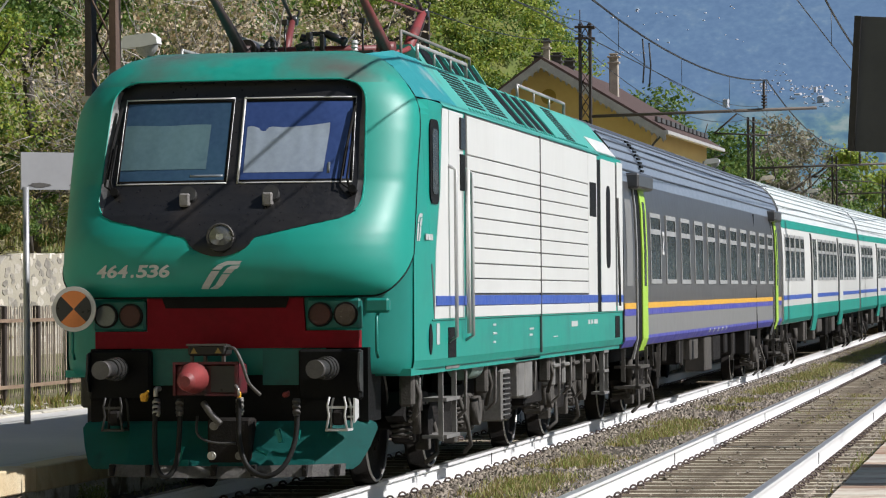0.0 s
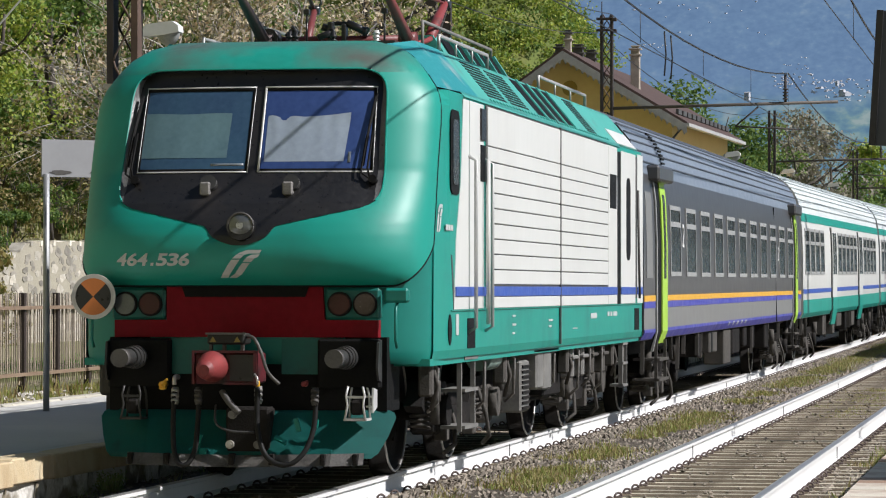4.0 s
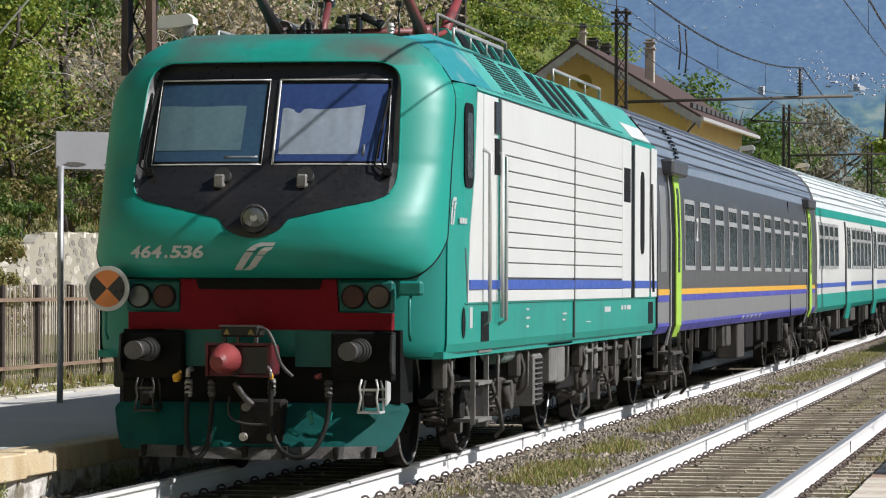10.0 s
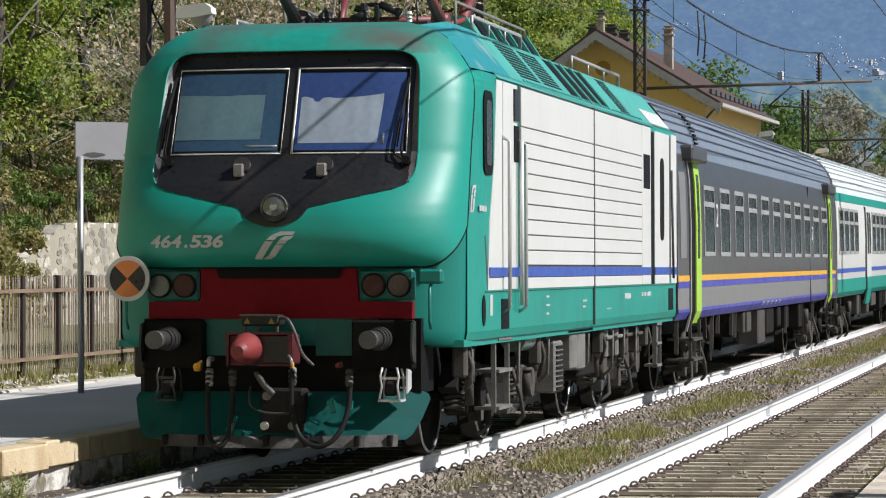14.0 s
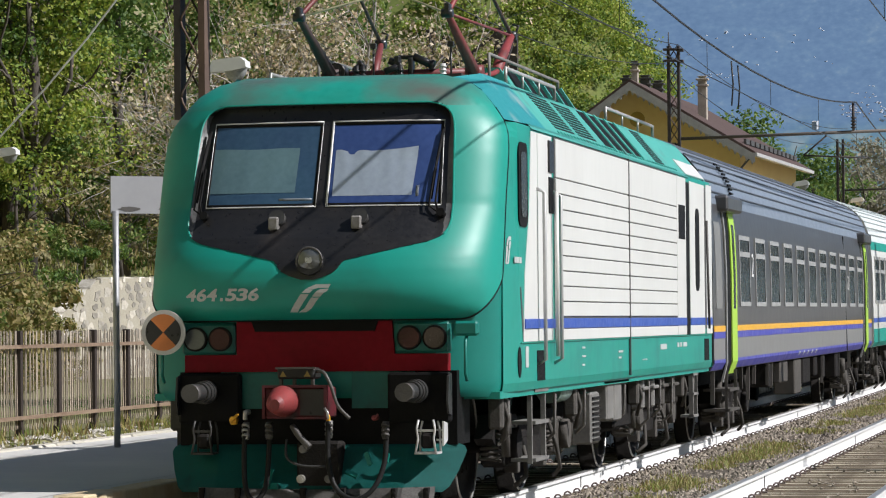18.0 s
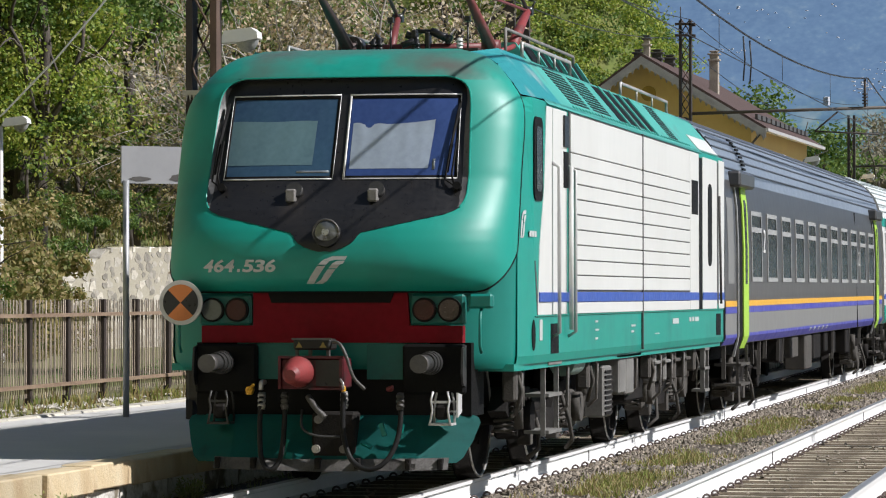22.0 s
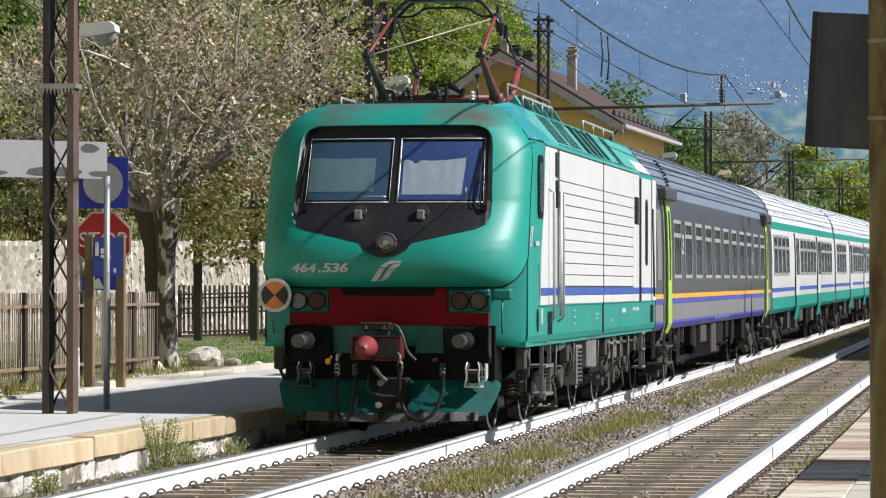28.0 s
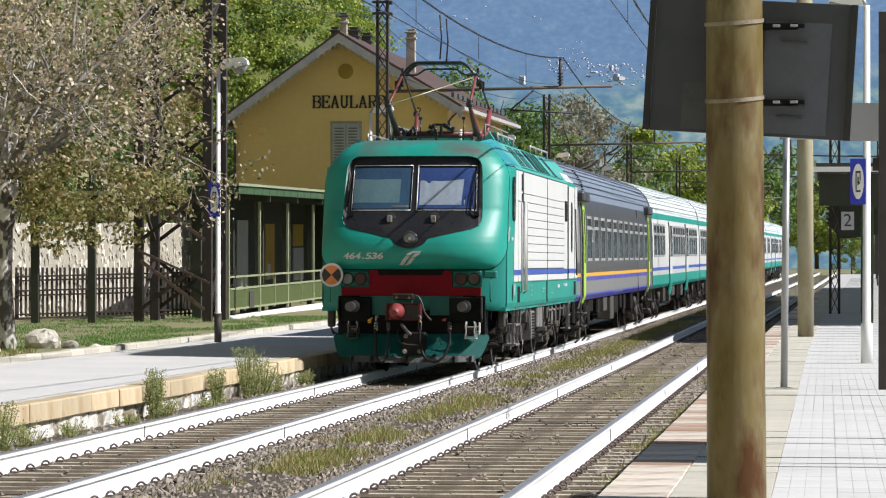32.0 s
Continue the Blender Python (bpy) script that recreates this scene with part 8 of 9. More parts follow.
def wires():
    def line(name, label, pts, r, sag):
        bm = bmesh.new()
        out = []
        for a, b in zip(pts, pts[1:]):
            a, b = Vector(a), Vector(b)
            for k in range(14):
                t = k / 14
                p = a.lerp(b, t)
                p.z -= sag * 4 * t * (1 - t)
                out.append(p)
        out.append(Vector(pts[-1]))
        tube(bm, out, r, 5)
        tagged(part(name, bm, WIRE), label, "cable", "overhead wires")
        return out
    sup = [-2, 36.2, 74.6, 113, 152, 191, 232, 275]
    for x0, tag in ((0.45, "near"), (3.5, "far")):
        zig = -0.16 if tag == "near" else 0.15
        pts = [(x0 + lx(y) + (zig if i % 2 else -zig), y, lz(y) + (6.26 if tag == "near" else 6.32)) for i, y in enumerate(sup)]
        o = line("catenary_wire", "dark carrying wire sagging between the masts", pts, 0.017, 0.62)
        line("contact_wire", "thin contact wire over the track", [(p[0], p[1], p[2] - 1.07) for p in pts], 0.008, 0.0)
        drop = bmesh.new()
        for i, p in enumerate(o):
            if i % 3 == 1:
                z = lz(p.y) + 5.25
                tube(drop, [(p.x, p.y, p.z), (p.x, p.y, z)], 0.006, 4)
        tagged(part("droppers", drop, WIRE), "thin dropper wires between the overhead wires", "cable", kind="stuff")
    for y in (53.0, 53.9):
        bm = bmesh.new()
        tube(bm, [(0.44, y, 5.66), (0.46, y + 0.05, 5.3), (0.44, y, 4.96)], 0.014, 5)
        tagged(part("feeder_loop", bm, WIRE), "looped feeder cable on the overhead wire", "cable", "overhead wires")
    line("feed_cable", "thin line strung past the station roof", [(-3.3, 36.2, 7.6), (-3.2, 74.6, 7.7), (-2.6, 113, 7.9), (-2, 152, 8.0)], 0.009, 0.5)
    line("feed_cable", "thin line strung past the station roof", [(-3.6, 36.2, 7.0), (-3.5, 74.6, 7.3), (-2.9, 113, 7.5), (-2.3, 152, 7.6)], 0.009, 0.7)
    bm = bmesh.new()
    tube(bm, [(-9.9, 45, 3.4), (-8.96, 45, 4.15), (-8.2, 45, 4.9), (-7.57, 45, 5.6), (-6.6, 45, 6.8), (-5.3, 44, 8.6)], 0.014, 6)
    tagged(part("stay_cable", bm, CABLE), "pale stay cable slanting over the fence", "cable")


wires()


# ---- lamps and signs ----
def lamp_post(x, y, h, side, label, lit_base=True, r=0.045, z0=0.24):
    th = thing("street_lamp", label, "lamp", (x, y, z0), "platform lamps")
    bm = bmesh.new()
    tube(bm, [(0, 0, 0), (0, 0, 0.6), (0, 0, 0.62), (0, 0, h)], [r * 1.5, r * 1.5, r * 1.1, r * 0.8], 12)
    part("pole", bm, [LAMPWHITE], th, "white painted pole")
    if not lit_base:
        bm = bmesh.new()
        cyl(bm, (0, 0, 0), (0, 0, 0.58), r * 1.55, 12)
        part('base_sleeve', bm, MASTDK, th, 'dark base of the pole')
    bm = bmesh.new()
    tube(bm, [(0, 0, h - 0.02), (side * 0.05, 0, h + 0.08), (side * 0.14, 0, h + 0.1)], 0.03, 8)
    part("arm", bm, GALV, th)
    bm = bmesh.new()
    prism(bm, [(side * 0.05, h + 0.0), (side * 0.12, h + 0.16), (side * 0.48, h + 0.2), (side * 0.56, h + 0.14), (side * 0.57, h + 0.06), (side * 0.38, h + 0.02)], 1, -0.13, 0.13)
    hd = part("lamp_head", bm, LAMPWHITE, th, "white street lamp head")
    bm = bmesh.new()
    sheet(bm, [[(side * (0.40 + 0.16 * k * math.cos(a)), 0.11 * k * math.sin(a), h + 0.05 - 0.17 * (1 - k * k) ** 0.6) for a in [6.2832 * i / 16 for i in range(17)]] if k else [(side * 0.40, 0, h - 0.12)] * 17 for k in (1, 0.92, 0.75, 0.5, 0.25, 0)])
    part("glass_bowl", bm, LAMPGREY, hd, "grey glass bowl", True)
    return th


def post_sign(th, z, y=-0.06, s=0.3, x=0.0, k=0.34):
    """Blue plate with a white oval and a small black mark."""
    bm = box(x - s * k, x + s * k, y, y + 0.02, z - s, z + s)
    p = part("plate", bm, SIGNBLUE, th, "blue plate with a white oval")
    bm = bmesh.new()
    face(bm, [(x + s * k * 0.74 * math.cos(a), y - 0.004, z + s * 0.78 * math.sin(a)) for a in [6.2832 * i / 24 for i in range(24)]])
    part("oval", bm, SIGNWHITE, p)
    bm = bmesh.new()
    for a, b, c, d in ((-0.2, 0.2, 0.38, 0.46), (-0.2, 0.2, -0.46, -0.38), (-0.2, -0.12, -0.4, 0.4), (0.12, 0.2, 0.05, 0.4), (-0.05, 0.05, -0.15, 0.2), (0.0, 0.14, -0.1, 0.0)):
        bx(bm, x + a * s * k * 1.6, x + b * s * k * 1.6, y - 0.009, y - 0.006, z + c * s, z + d * s)
    part("pictogram", bm, LETTER, p)


lamp_post(-5.33, 43.0, 4.67, 1, "white platform lamp post behind the lattice mast")
lb = lamp_post(-4.9, 63.0, 5.2, 1, "white platform lamp post with a blue sign", False, z0=0.25)
post_sign(lb, 2.72, -0.08, 0.32, -0.06)
lamp_post(-15.2, 63.0, 4.7, 1, "grey street lamp standing below the hillside", z0=0.2)
lr = lamp_post(7.08, 51.0, 5.35, -1, "white lamp post with a blue sign on the far platform", z0=0.25, r=0.06)
post_sign(lr, 2.72, -0.1, 0.34, -0.13)
for y, x in ((84, -5.0), (104, -5.0)):
    lamp_post(x + lx(y), y, 5.2, 1, "white platform lamp post farther along", z0=0.26 + lz(y))
for y in (110, 130, 152):
    lamp_post(-4.6 + lx(y), y, 5.3, 1, "white platform lamp post beyond the station", z0=0.3 + lz(y))


def name_board():
    th = thing("station_board", "blank grey back of a station name board on two poles", "sign", (-3.47, 37.57, 0.24))
    L_ = Vector((-1.23, -0.97, 0))
    u = L_.normalized()
    for k, p in enumerate((Vector((0, 0, 0)), L_ * 0.965)):
        bm = bmesh.new()
        cyl(bm, p + Vector((0.02, -0.03, 0)), p + Vector((0.02, -0.03, 2.66)), 0.036, 12)
        part("pole", bm, GALV, th, "grey metal pole")
    n = Vector((-u.y, u.x, 0))
    bm = bmesh.new()
    pts = []
    for o in (0.0, 0.03):
        for z in (2.63, 3.05):
            pts += [Vector((0, 0, z)) + n * o, L_ + Vector((0, 0, z)) + n * o]
    v = [bm.verts.new(p) for p in pts]
    for q in ((0, 1, 3, 2), (4, 6, 7, 5), (0, 2, 6, 4), (1, 5, 7, 3), (2, 3, 7, 6), (0, 4, 5, 1)):
        bm.faces.new([v[i] for i in q])
    bmesh.ops.recalc_face_normals(bm, faces=bm.faces)
    part("panel", bm, SIGNBACK, th, "plain grey panel")
    for cx, w, z0, z1, seed in ((0.05, 0.16, 2.65, 2.72, 1), (0.86, 0.13, 2.65, 2.71, 2), (0.42, 0.36, 2.645, 2.76, 3), (0.14, 0.12, 2.92, 3.03, 4)):
        rng = random.Random(seed)
        bm = bmesh.new()
        c = L_ * cx
        o = []
        for k in range(16):
            a = 6.2832 * k / 16
            o.append(c + u * (w * rng.uniform(0.8, 1.1) * math.cos(a)) + Vector((0, 0, (z0 + z1) / 2 + (z1 - z0) / 2 * max(-0.9, rng.uniform(0.8, 1.1) * math.sin(a)))))
        for s in (-0.004, 0.034):
            face(bm, [p + n * s for p in o])
        part("peeled_patch", bm, STEELDK, th, "dark peeled patch")


name_board()


def info_signs():
    th = thing("info_board", "small blue notice board on two brown wooden posts", "sign", (-5.5, 45.0, 0.24))
    for x, y in ((-0.17, 0.0), (0.05, 0.84)):
        part("post", box(x - 0.062, x + 0.062, y - 0.05, y + 0.05, -0.02, 2.12, 0.01), WOODPOST, th, "brown square post")
    bm = bmesh.new()
    u = Vector((0.58, 0.9, 0))
    n = Vector((0.1, -0.99, 0)).normalized()
    a, b = Vector((-0.10, -0.08, 0)) + n * 0.02, Vector((0.31, -0.04, 0)) + n * 0.02
    v = [bm.verts.new(p) for p in (a + Vector((0, 0, 1.55)), b + Vector((0, 0, 1.55)), b + Vector((0, 0, 2.08)), a + Vector((0, 0, 2.08)))]
    f = bm.faces.new(v)
    bmesh.ops.solidify(bm, geom=[f], thickness=0.02)
    bl = part("panel", bm, mat("notice_blue", (0.10, 0.14, 0.55), 0.5, 0, 0.1, 3, 0.02), th, "blue panel")
    for k, (p, q, z0, z1) in enumerate(((0.08, 0.2, 1.83, 2.0), (0.26, 0.55, 1.86, 1.93), (0.26, 0.6, 1.80, 1.84), (0.7, 0.78, 1.60, 1.66), (0.1, 0.16, 1.95, 2.02))):
        bm = bmesh.new()
        face(bm, [a.lerp(b, t) + n * 0.006 + Vector((0, 0, z)) for t, z in ((p, z0), (q, z0), (q, z1), (p, z1))])
        part("notice_bar", bm, SIGNWHITE, bl)
    th = thing("stop_sign", "red octagonal stop sign below a blue square sign", "road sign", (-5.85, 46.4, 0.30))
    bm = bmesh.new()
    cyl(bm, (0, 0.04, 0), (0, 0.04, 3.1), 0.035, 10)
    part("pole", bm, LAMPWHITE, th)
    R8 = lambda r, y: [(r * math.cos(math.pi / 8 + k * math.pi / 4), y, 2.0 + r * math.sin(math.pi / 8 + k * math.pi / 4)) for k in range(8)]
    for r, y, m, nm in ((0.44, 0.0, SIGNWHITE, "octagon_rim"), (0.41, -0.012, SIGNRED, "octagon")):
        bm = bmesh.new()
        prism(bm, [(p[0], p[2]) for p in R8(r, y)], 1, y - 0.008, y)
        part(nm, bm, m, th, "red octagonal plate" if m is SIGNRED else "")
    writing("stop_lettering", "STOP", 0.3, SIGNWHITE, th, pose(0, -0.03, 2.0, 90, 0, 0), 0.68)
    part("square_plate", box(-0.36, 0.36, -0.02, 0.0, 2.45, 3.17), SIGNBLUE, th, "blue square plate")
    bm = bmesh.new()
    face(bm, [(0.29 * math.cos(a), -0.026, 2.81 + 0.29 * math.sin(a)) for a in [6.2832 * i / 32 for i in range(32)]])
    part("disc", bm, SIGNGREY, th, "grey disc")
    part("lower_plate", box(-0.30, 0.20, -0.02, 0.0, 1.30, 1.5), SIGNBLUE, th)
    bm = bmesh.new()
    face(bm, [(-0.25, -0.026, 1.32), (0.02, -0.026, 1.32), (-0.06, -0.026, 1.48)])
    part("lower_mark", bm, SIGNWHITE, th)


info_signs()


# ---- station building, its shelter and the steel trestle ----
STROKES = {  # upright, thin and bowl strokes of slab letters, in a box 1 wide and 1.5 high
    "B": ("v.2", "h0,1.46,.75", "h.2,.78,.75", "h0,.04,.75", "d.75,1.46,.95,1.3", "d.95,1.3,.95,.96", "d.95,.96,.72,.78", "d.72,.78,1,.58", "d1,.58,1,.22", "d1,.22,.75,.04"),
    "E": ("v.2", "h0,1.46,.95", "h.2,.78,.7", "h0,.04,.95", "d.93,1.46,.93,1.15", "d.93,.04,.93,.38", "d.68,.95,.68,.6"),
    "A": ("d.14,.04,.5,1.5", "d.86,.04,.5,1.5", "h.25,.5,.75", "h0,.04,.32", "h.66,.04,1"),
    "U": ("d.18,1.46,.18,.35", "d.18,.35,.38,.06", "d.38,.06,.64,.06", "d.64,.06,.82,.35", "d.82,.35,.82,1.46", "h0,1.46,.38", "h.64,1.46,1"),
    "L": ("v.2", "h0,1.46,.42", "h0,.04,.95", "d.93,.04,.93,.42"),
    "R": ("v.2", "h0,1.46,.75", "h.2,.74,.72", "h0,.04,.42", "d.75,1.46,.95,1.3", "d.95,1.3,.95,.92", "d.95,.92,.72,.74", "d.6,.74,.86,.04", "h.72,.04,1.02"),
    "D": ("v.2", "h0,1.46,.65", "h0,.04,.65", "d.65,1.46,.95,1.15", "d.95,1.15,.95,.35", "d.95,.35,.65,.04"),
}


def slab_lettering(text, parent, cx, y, cz, width, height):
    """Painted capitals with slab feet, each one a part."""
    k, n = height / 1.5, len(text)
    step = (width - k) / (n - 1)
    for i, g in enumerate(text):
        bm = bmesh.new()
        x0, z0 = cx - width / 2 + i * step, cz - height / 2
        for c in STROKES[g]:
            v = [float(t) for t in c[1:].split(",")]
            if c[0] == "v":
                p, q, w = (v[0], 0.0), (v[0], 1.5), 0.26
            elif c[0] == "h":
                p, q, w = (v[0], v[1]), (v[2], v[1]), 0.12
            else:
                p, q, w = (v[0], v[1]), (v[2], v[3]), 0.22
            bar(bm, (x0 + p[0] * k, y, z0 + p[1] * k), (x0 + q[0] * k, y, z0 + q[1] * k), w * k, 0.01)
        part("letter", bm, LETTER, parent, "dark painted capital of the station name")


def station():
    th = thing("station_building", "ochre two-storey station house with a brown gabled roof and dark lettering", "house", (0, 119, 0))
    th.rotation_euler = (math.atan(0.012), 0, 0)
    xl, xr, xc, ze, zl, zp, D = -14.41, -6.82, -10.58, 7.64, 7.15, 9.9, 20.4
    bm = prism(bmesh.new(), [(xl, -1), (xr, -1), (xr, ze), (xc, zp), (xl, zl)], 1, 0, D)
    part("wall", bm, OCHRE, th, "ochre plaster wall")
    ov, k = 0.62, (zp - ze) / (xr - xc)
    for s in (-1, 1):
        e = xr + ov if s > 0 else xl - ov
        kk = (zp - zl) / (xc - xl) if s < 0 else k
        zt, zb = zp + 0.2, zp + 0.2 - kk * abs(e - xc)
        bm = prism(bmesh.new(), [(xc, zt), (e, zb), (e, zb - 0.12), (xc, zt - 0.12)], 1, -0.9, D + 0.6)
        part("roof", bm, ROOFTILE, th, "brown tiled roof slope")
        bm = bmesh.new()
        prism(bm, [(xc, zt - 0.10), (e, zb - 0.10), (e, zb - 0.38), (xc, zt - 0.40)], 1, -0.94, -0.88)
        n = 22
        for i in range(n):
            t0, t1 = (i + 0.1) / n, (i + 0.9) / n
            p0, p1 = (xc + (e - xc) * t0, zt - 0.36 - (zt - zb) * t0), (xc + (e - xc) * t1, zt - 0.36 - (zt - zb) * t1)
            prism(bm, [p0, p1, ((p0[0] + p1[0]) / 2, (p0[1] + p1[1]) / 2 - 0.16)], 1, -0.93, -0.90)
        part("bargeboard", bm, ROOFTRIM, th, "grey scalloped bargeboard")
        bm = prism(bmesh.new(), [(e - s * 0.1, zb - 0.16), (e + s * 0.08, zb - 0.16), (e + s * 0.08, zb - 0.04), (e - s * 0.1, zb - 0.04)], 1, -0.9, D + 0.6)
        part("gutter", bm, GUTTERM, th, "pale gutter")
        for i in range(12):
            bm = bmesh.new()
            yy = 1 + i * 1.6
            q = e - s * 0.55
            zq = zb + kk * 0.55
            bx(bm, q - 0.05, q + 0.05, yy, yy + 1.1, zq + 0.02, zq + 0.2)
            part("snow_guard", bm, STEELDK, th) if s > 0 else bm.free()
    for x, y, z0, z1, w, m in ((-10.58, 0.5, 9.75, 10.76, 0.115, CHIMNEYM), (-8.73, 5.0, 8.3, 10.44, 0.165, CHIMNEYM), (-10.62, 3.4, 9.55, 10.42, 0.19, STEELDK), (-10.54, 6.2, 9.4, 10.38, 0.19, STEELDK), (-11.11, 2.0, 9.5, 10.35, 0.15, STEELDK)):
        bm = bmesh.new()
        bx(bm, x - w, x + w, y - w, y + w, z0, z1 - 0.30, 0.02)
        bx(bm, x - w - 0.05, x + w + 0.05, y - w - 0.05, y + w + 0.05, z1 - 0.32, z1 - 0.25, 0.01)
        bx(bm, x - w * 0.92, x + w * 0.92, y - w * 0.92, y + w * 0.92, z1 - 0.26, z1 - 0.10, 0.01)
        stack = part("chimney", bm, m, th)
        bm = bmesh.new()
        bx(bm, x - w - 0.06, x + w + 0.06, y - w - 0.06, y + w + 0.06, z1 - 0.10, z1 - 0.04, 0.01)
        bx(bm, x - w * 0.7, x + w * 0.7, y - w * 0.7, y + w * 0.7, z1 - 0.05, z1 + 0.03)
        bx(bm, x - w, x + w, y - w, y + w, z1 + 0.02, z1 + 0.06, 0.01)
        part("cap", bm, CHIMNEYM if w == 0.165 else STEELDK, stack, "weathered chimney cap")
    bm = bmesh.new()
    cyl(bm, (-10.45, -0.03, 8.72), (-10.45, 0.02, 8.72), 0.27, 28)
    part("oculus", bm, OCHREDK, th, "round blind window")
    slab_lettering("BEAULARD", th, -10.33, -0.03, 7.64, 2.62, 0.44)
    for xa, z0, z1 in ((-10.43, 5.2, 6.87), (-10.43, 1.2, 2.9)):
        w = part("window", box(xa - 0.56, xa + 0.56, -0.05, 0.0, z0 - 0.06, z1 + 0.08, 0.01), CHIMNEYM, th)
        for s in (-1, 1):
            bm = bmesh.new()
            a, b = (xa - 0.47, xa - 0.02) if s < 0 else (xa + 0.02, xa + 0.47)
            bx(bm, a, b, -0.085, -0.055, z0, z1, 0.004)
            part("shutter", bm, SHUTTER, w, "grey louvred shutter")
            n = 14
            for i in range(n):
                z = z0 + 0.12 + (z1 - z0 - 0.2) * i / n
                bm = bmesh.new()
                bx(bm, a + 0.06, b - 0.06, -0.092, -0.088, z, z + 0.035)
                part("slat", bm, STEELDK, w)
    bm = bmesh.new()
    tube(bm, [(xl - 0.5, -0.7, zl - 0.25), (xl + 0.0, -0.1, zl - 0.6), (xl + 0.0, -0.1, 0)], 0.05, 8)
    part("downpipe", bm, STEELDK, th)
    bm = bmesh.new()
    tube(bm, [(xr + 0.45, -0.5, ze - 0.3), (xr + 0.05, -0.05, ze - 0.7), (xr + 0.05, -0.05, 0)], 0.05, 8)
    part("downpipe", bm, STEELDK, th)
    for y in (2, 6, 10, 14, 17.5):
        w = part("window", box(xr - 0.02, xr + 0.04, y, y + 1.0, 4.4, 6.0, 0.01), CHIMNEYM, th)
        part("shutter", box(xr + 0.04, xr + 0.07, y + 0.06, y + 0.94, 4.46, 5.94), SHUTTER, w)
    bm = box(-13.6, -13.3, -0.2, 0.0, 6.5, 6.75, 0.02)
    part("alarm_box", bm, OCHRE, th)


station()


def shelter():
    th = thing("waiting_shelter", "open green waiting shelter with wind screens in front of the station", "shelter", (0, 86, 0.1))
    th.rotation_euler = (math.atan(0.012), 0, 0)
    x0, x1, D = -9.85, -8.6, 32
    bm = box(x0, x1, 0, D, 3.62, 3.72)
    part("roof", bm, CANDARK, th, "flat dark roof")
    bm = box(x0 - 0.05, x1 + 0.1, -0.1, D, 3.73, 3.80)
    part("roof_edge", bm, CANPALE, th, "pale green roof edge")
    for k in range(26):
        y = 0.2 + k * 1.22
        part("fascia_board", box(x1 + 0.02, x1 + 0.05, y, y + 1.16, 3.52, 3.72, 0.01), CANGREEN, th)
    for k in range(2):
        part("fascia_board", box(x0 + k * 0.63, x0 + k * 0.63 + 0.6, -0.05, -0.02, 3.52, 3.72, 0.01), CANGREEN, th)
    for k in range(7):
        y = 0.6 + k * 4.85
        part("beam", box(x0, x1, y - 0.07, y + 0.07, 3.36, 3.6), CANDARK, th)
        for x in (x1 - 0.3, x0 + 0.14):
            # front posts take the pale edge colour to look sunlit
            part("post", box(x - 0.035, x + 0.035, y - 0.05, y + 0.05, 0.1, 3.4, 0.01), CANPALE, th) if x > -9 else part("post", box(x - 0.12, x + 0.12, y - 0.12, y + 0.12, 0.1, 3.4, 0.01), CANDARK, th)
    xr = x1 - 0.3
    for k in range(6):
        y = 0.67 + k * 4.85
        for j in range(2):
            ya, yb = y + j * 2.42, y + (j + 1) * 2.42
            part("wind_panel", box(xr - 0.015, xr + 0.015, ya + 0.04, yb - 0.04, 0.55, 1.02), PANELGREEN, th)
            part("mullion", box(xr - 0.03, xr + 0.03, yb - 0.03, yb + 0.03, 0.45, 1.35), CANPALE, th)
            part("base_block", box(xr - 0.12, xr + 0.12, ya + 0.03, yb - 0.03, -0.05, 0.36, 0.03), WHITEWASH, th, "whitewashed base block")
        for z in (0.5, 1.03, 1.34):
            part("rail", box(xr - 0.03, xr + 0.04, y, y + 4.7, z, z + 0.05), CANPALE, th)
    # inner and end walls coloured dark for the shaded interior; doors, pale panels, benches
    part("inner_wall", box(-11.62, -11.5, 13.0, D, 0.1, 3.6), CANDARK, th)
    # extra roof, added to keep the sun off the inner wall
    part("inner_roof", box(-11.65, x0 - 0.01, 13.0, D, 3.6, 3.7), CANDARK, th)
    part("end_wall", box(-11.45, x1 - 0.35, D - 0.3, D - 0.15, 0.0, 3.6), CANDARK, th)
    for ya, yb, z0, z1, m in ((16.6, 18.6, 0.7, 2.9, SHUTTER), (21.9, 23.7, 1.0, 2.8, OCHREDK), (22.2, 22.8, 1.0, 1.5, SIGNGREY), (27.6, 29.8, 0.9, 2.0, SIGNGREY), (27.6, 29.8, 2.05, 2.8, OCHREDK)):
        part("inner_panel", box(-11.515, -11.47 if m is not SIGNGREY else -11.46, ya, yb, z0, z1, 0.005), m, th)
    for k in range(3):
        bm = bmesh.new()
        y = 2.2 + k * 4.85
        bx(bm, x0 + 0.06, x0 + 0.42, y, y + 1.8, 0.5, 0.55, 0.01)
        for yy in (y + 0.15, y + 1.6):
            bx(bm, x0 + 0.1, x0 + 0.38, yy, yy + 0.06, 0.05, 0.5)
        part("bench", bm, MASTDK, th, "dark bench")
    part("side_roof", box(-12.0, -10.45, -6, -4.6, 3.38, 3.5), CANDARK, th)
    part("side_roof_edge", box(-12.05, -10.4, -6.1, -6.0, 3.42, 3.52), CANPALE, th)
    for x in (-12.55, -11.15):
        part("post", box(x - 0.09, x + 0.09, -5.6, -5.42, 0.1, 3.38), CANDARK, th)
    part("side_beam", box(-12.65, -11.0, -5.6, -5.45, 3.28, 3.375), CANDARK, th)
    part("notice", box(xr + 0.03, xr + 0.05, 3.6, 4.3, 0.5, 0.95), STEELDK, th)


shelter()


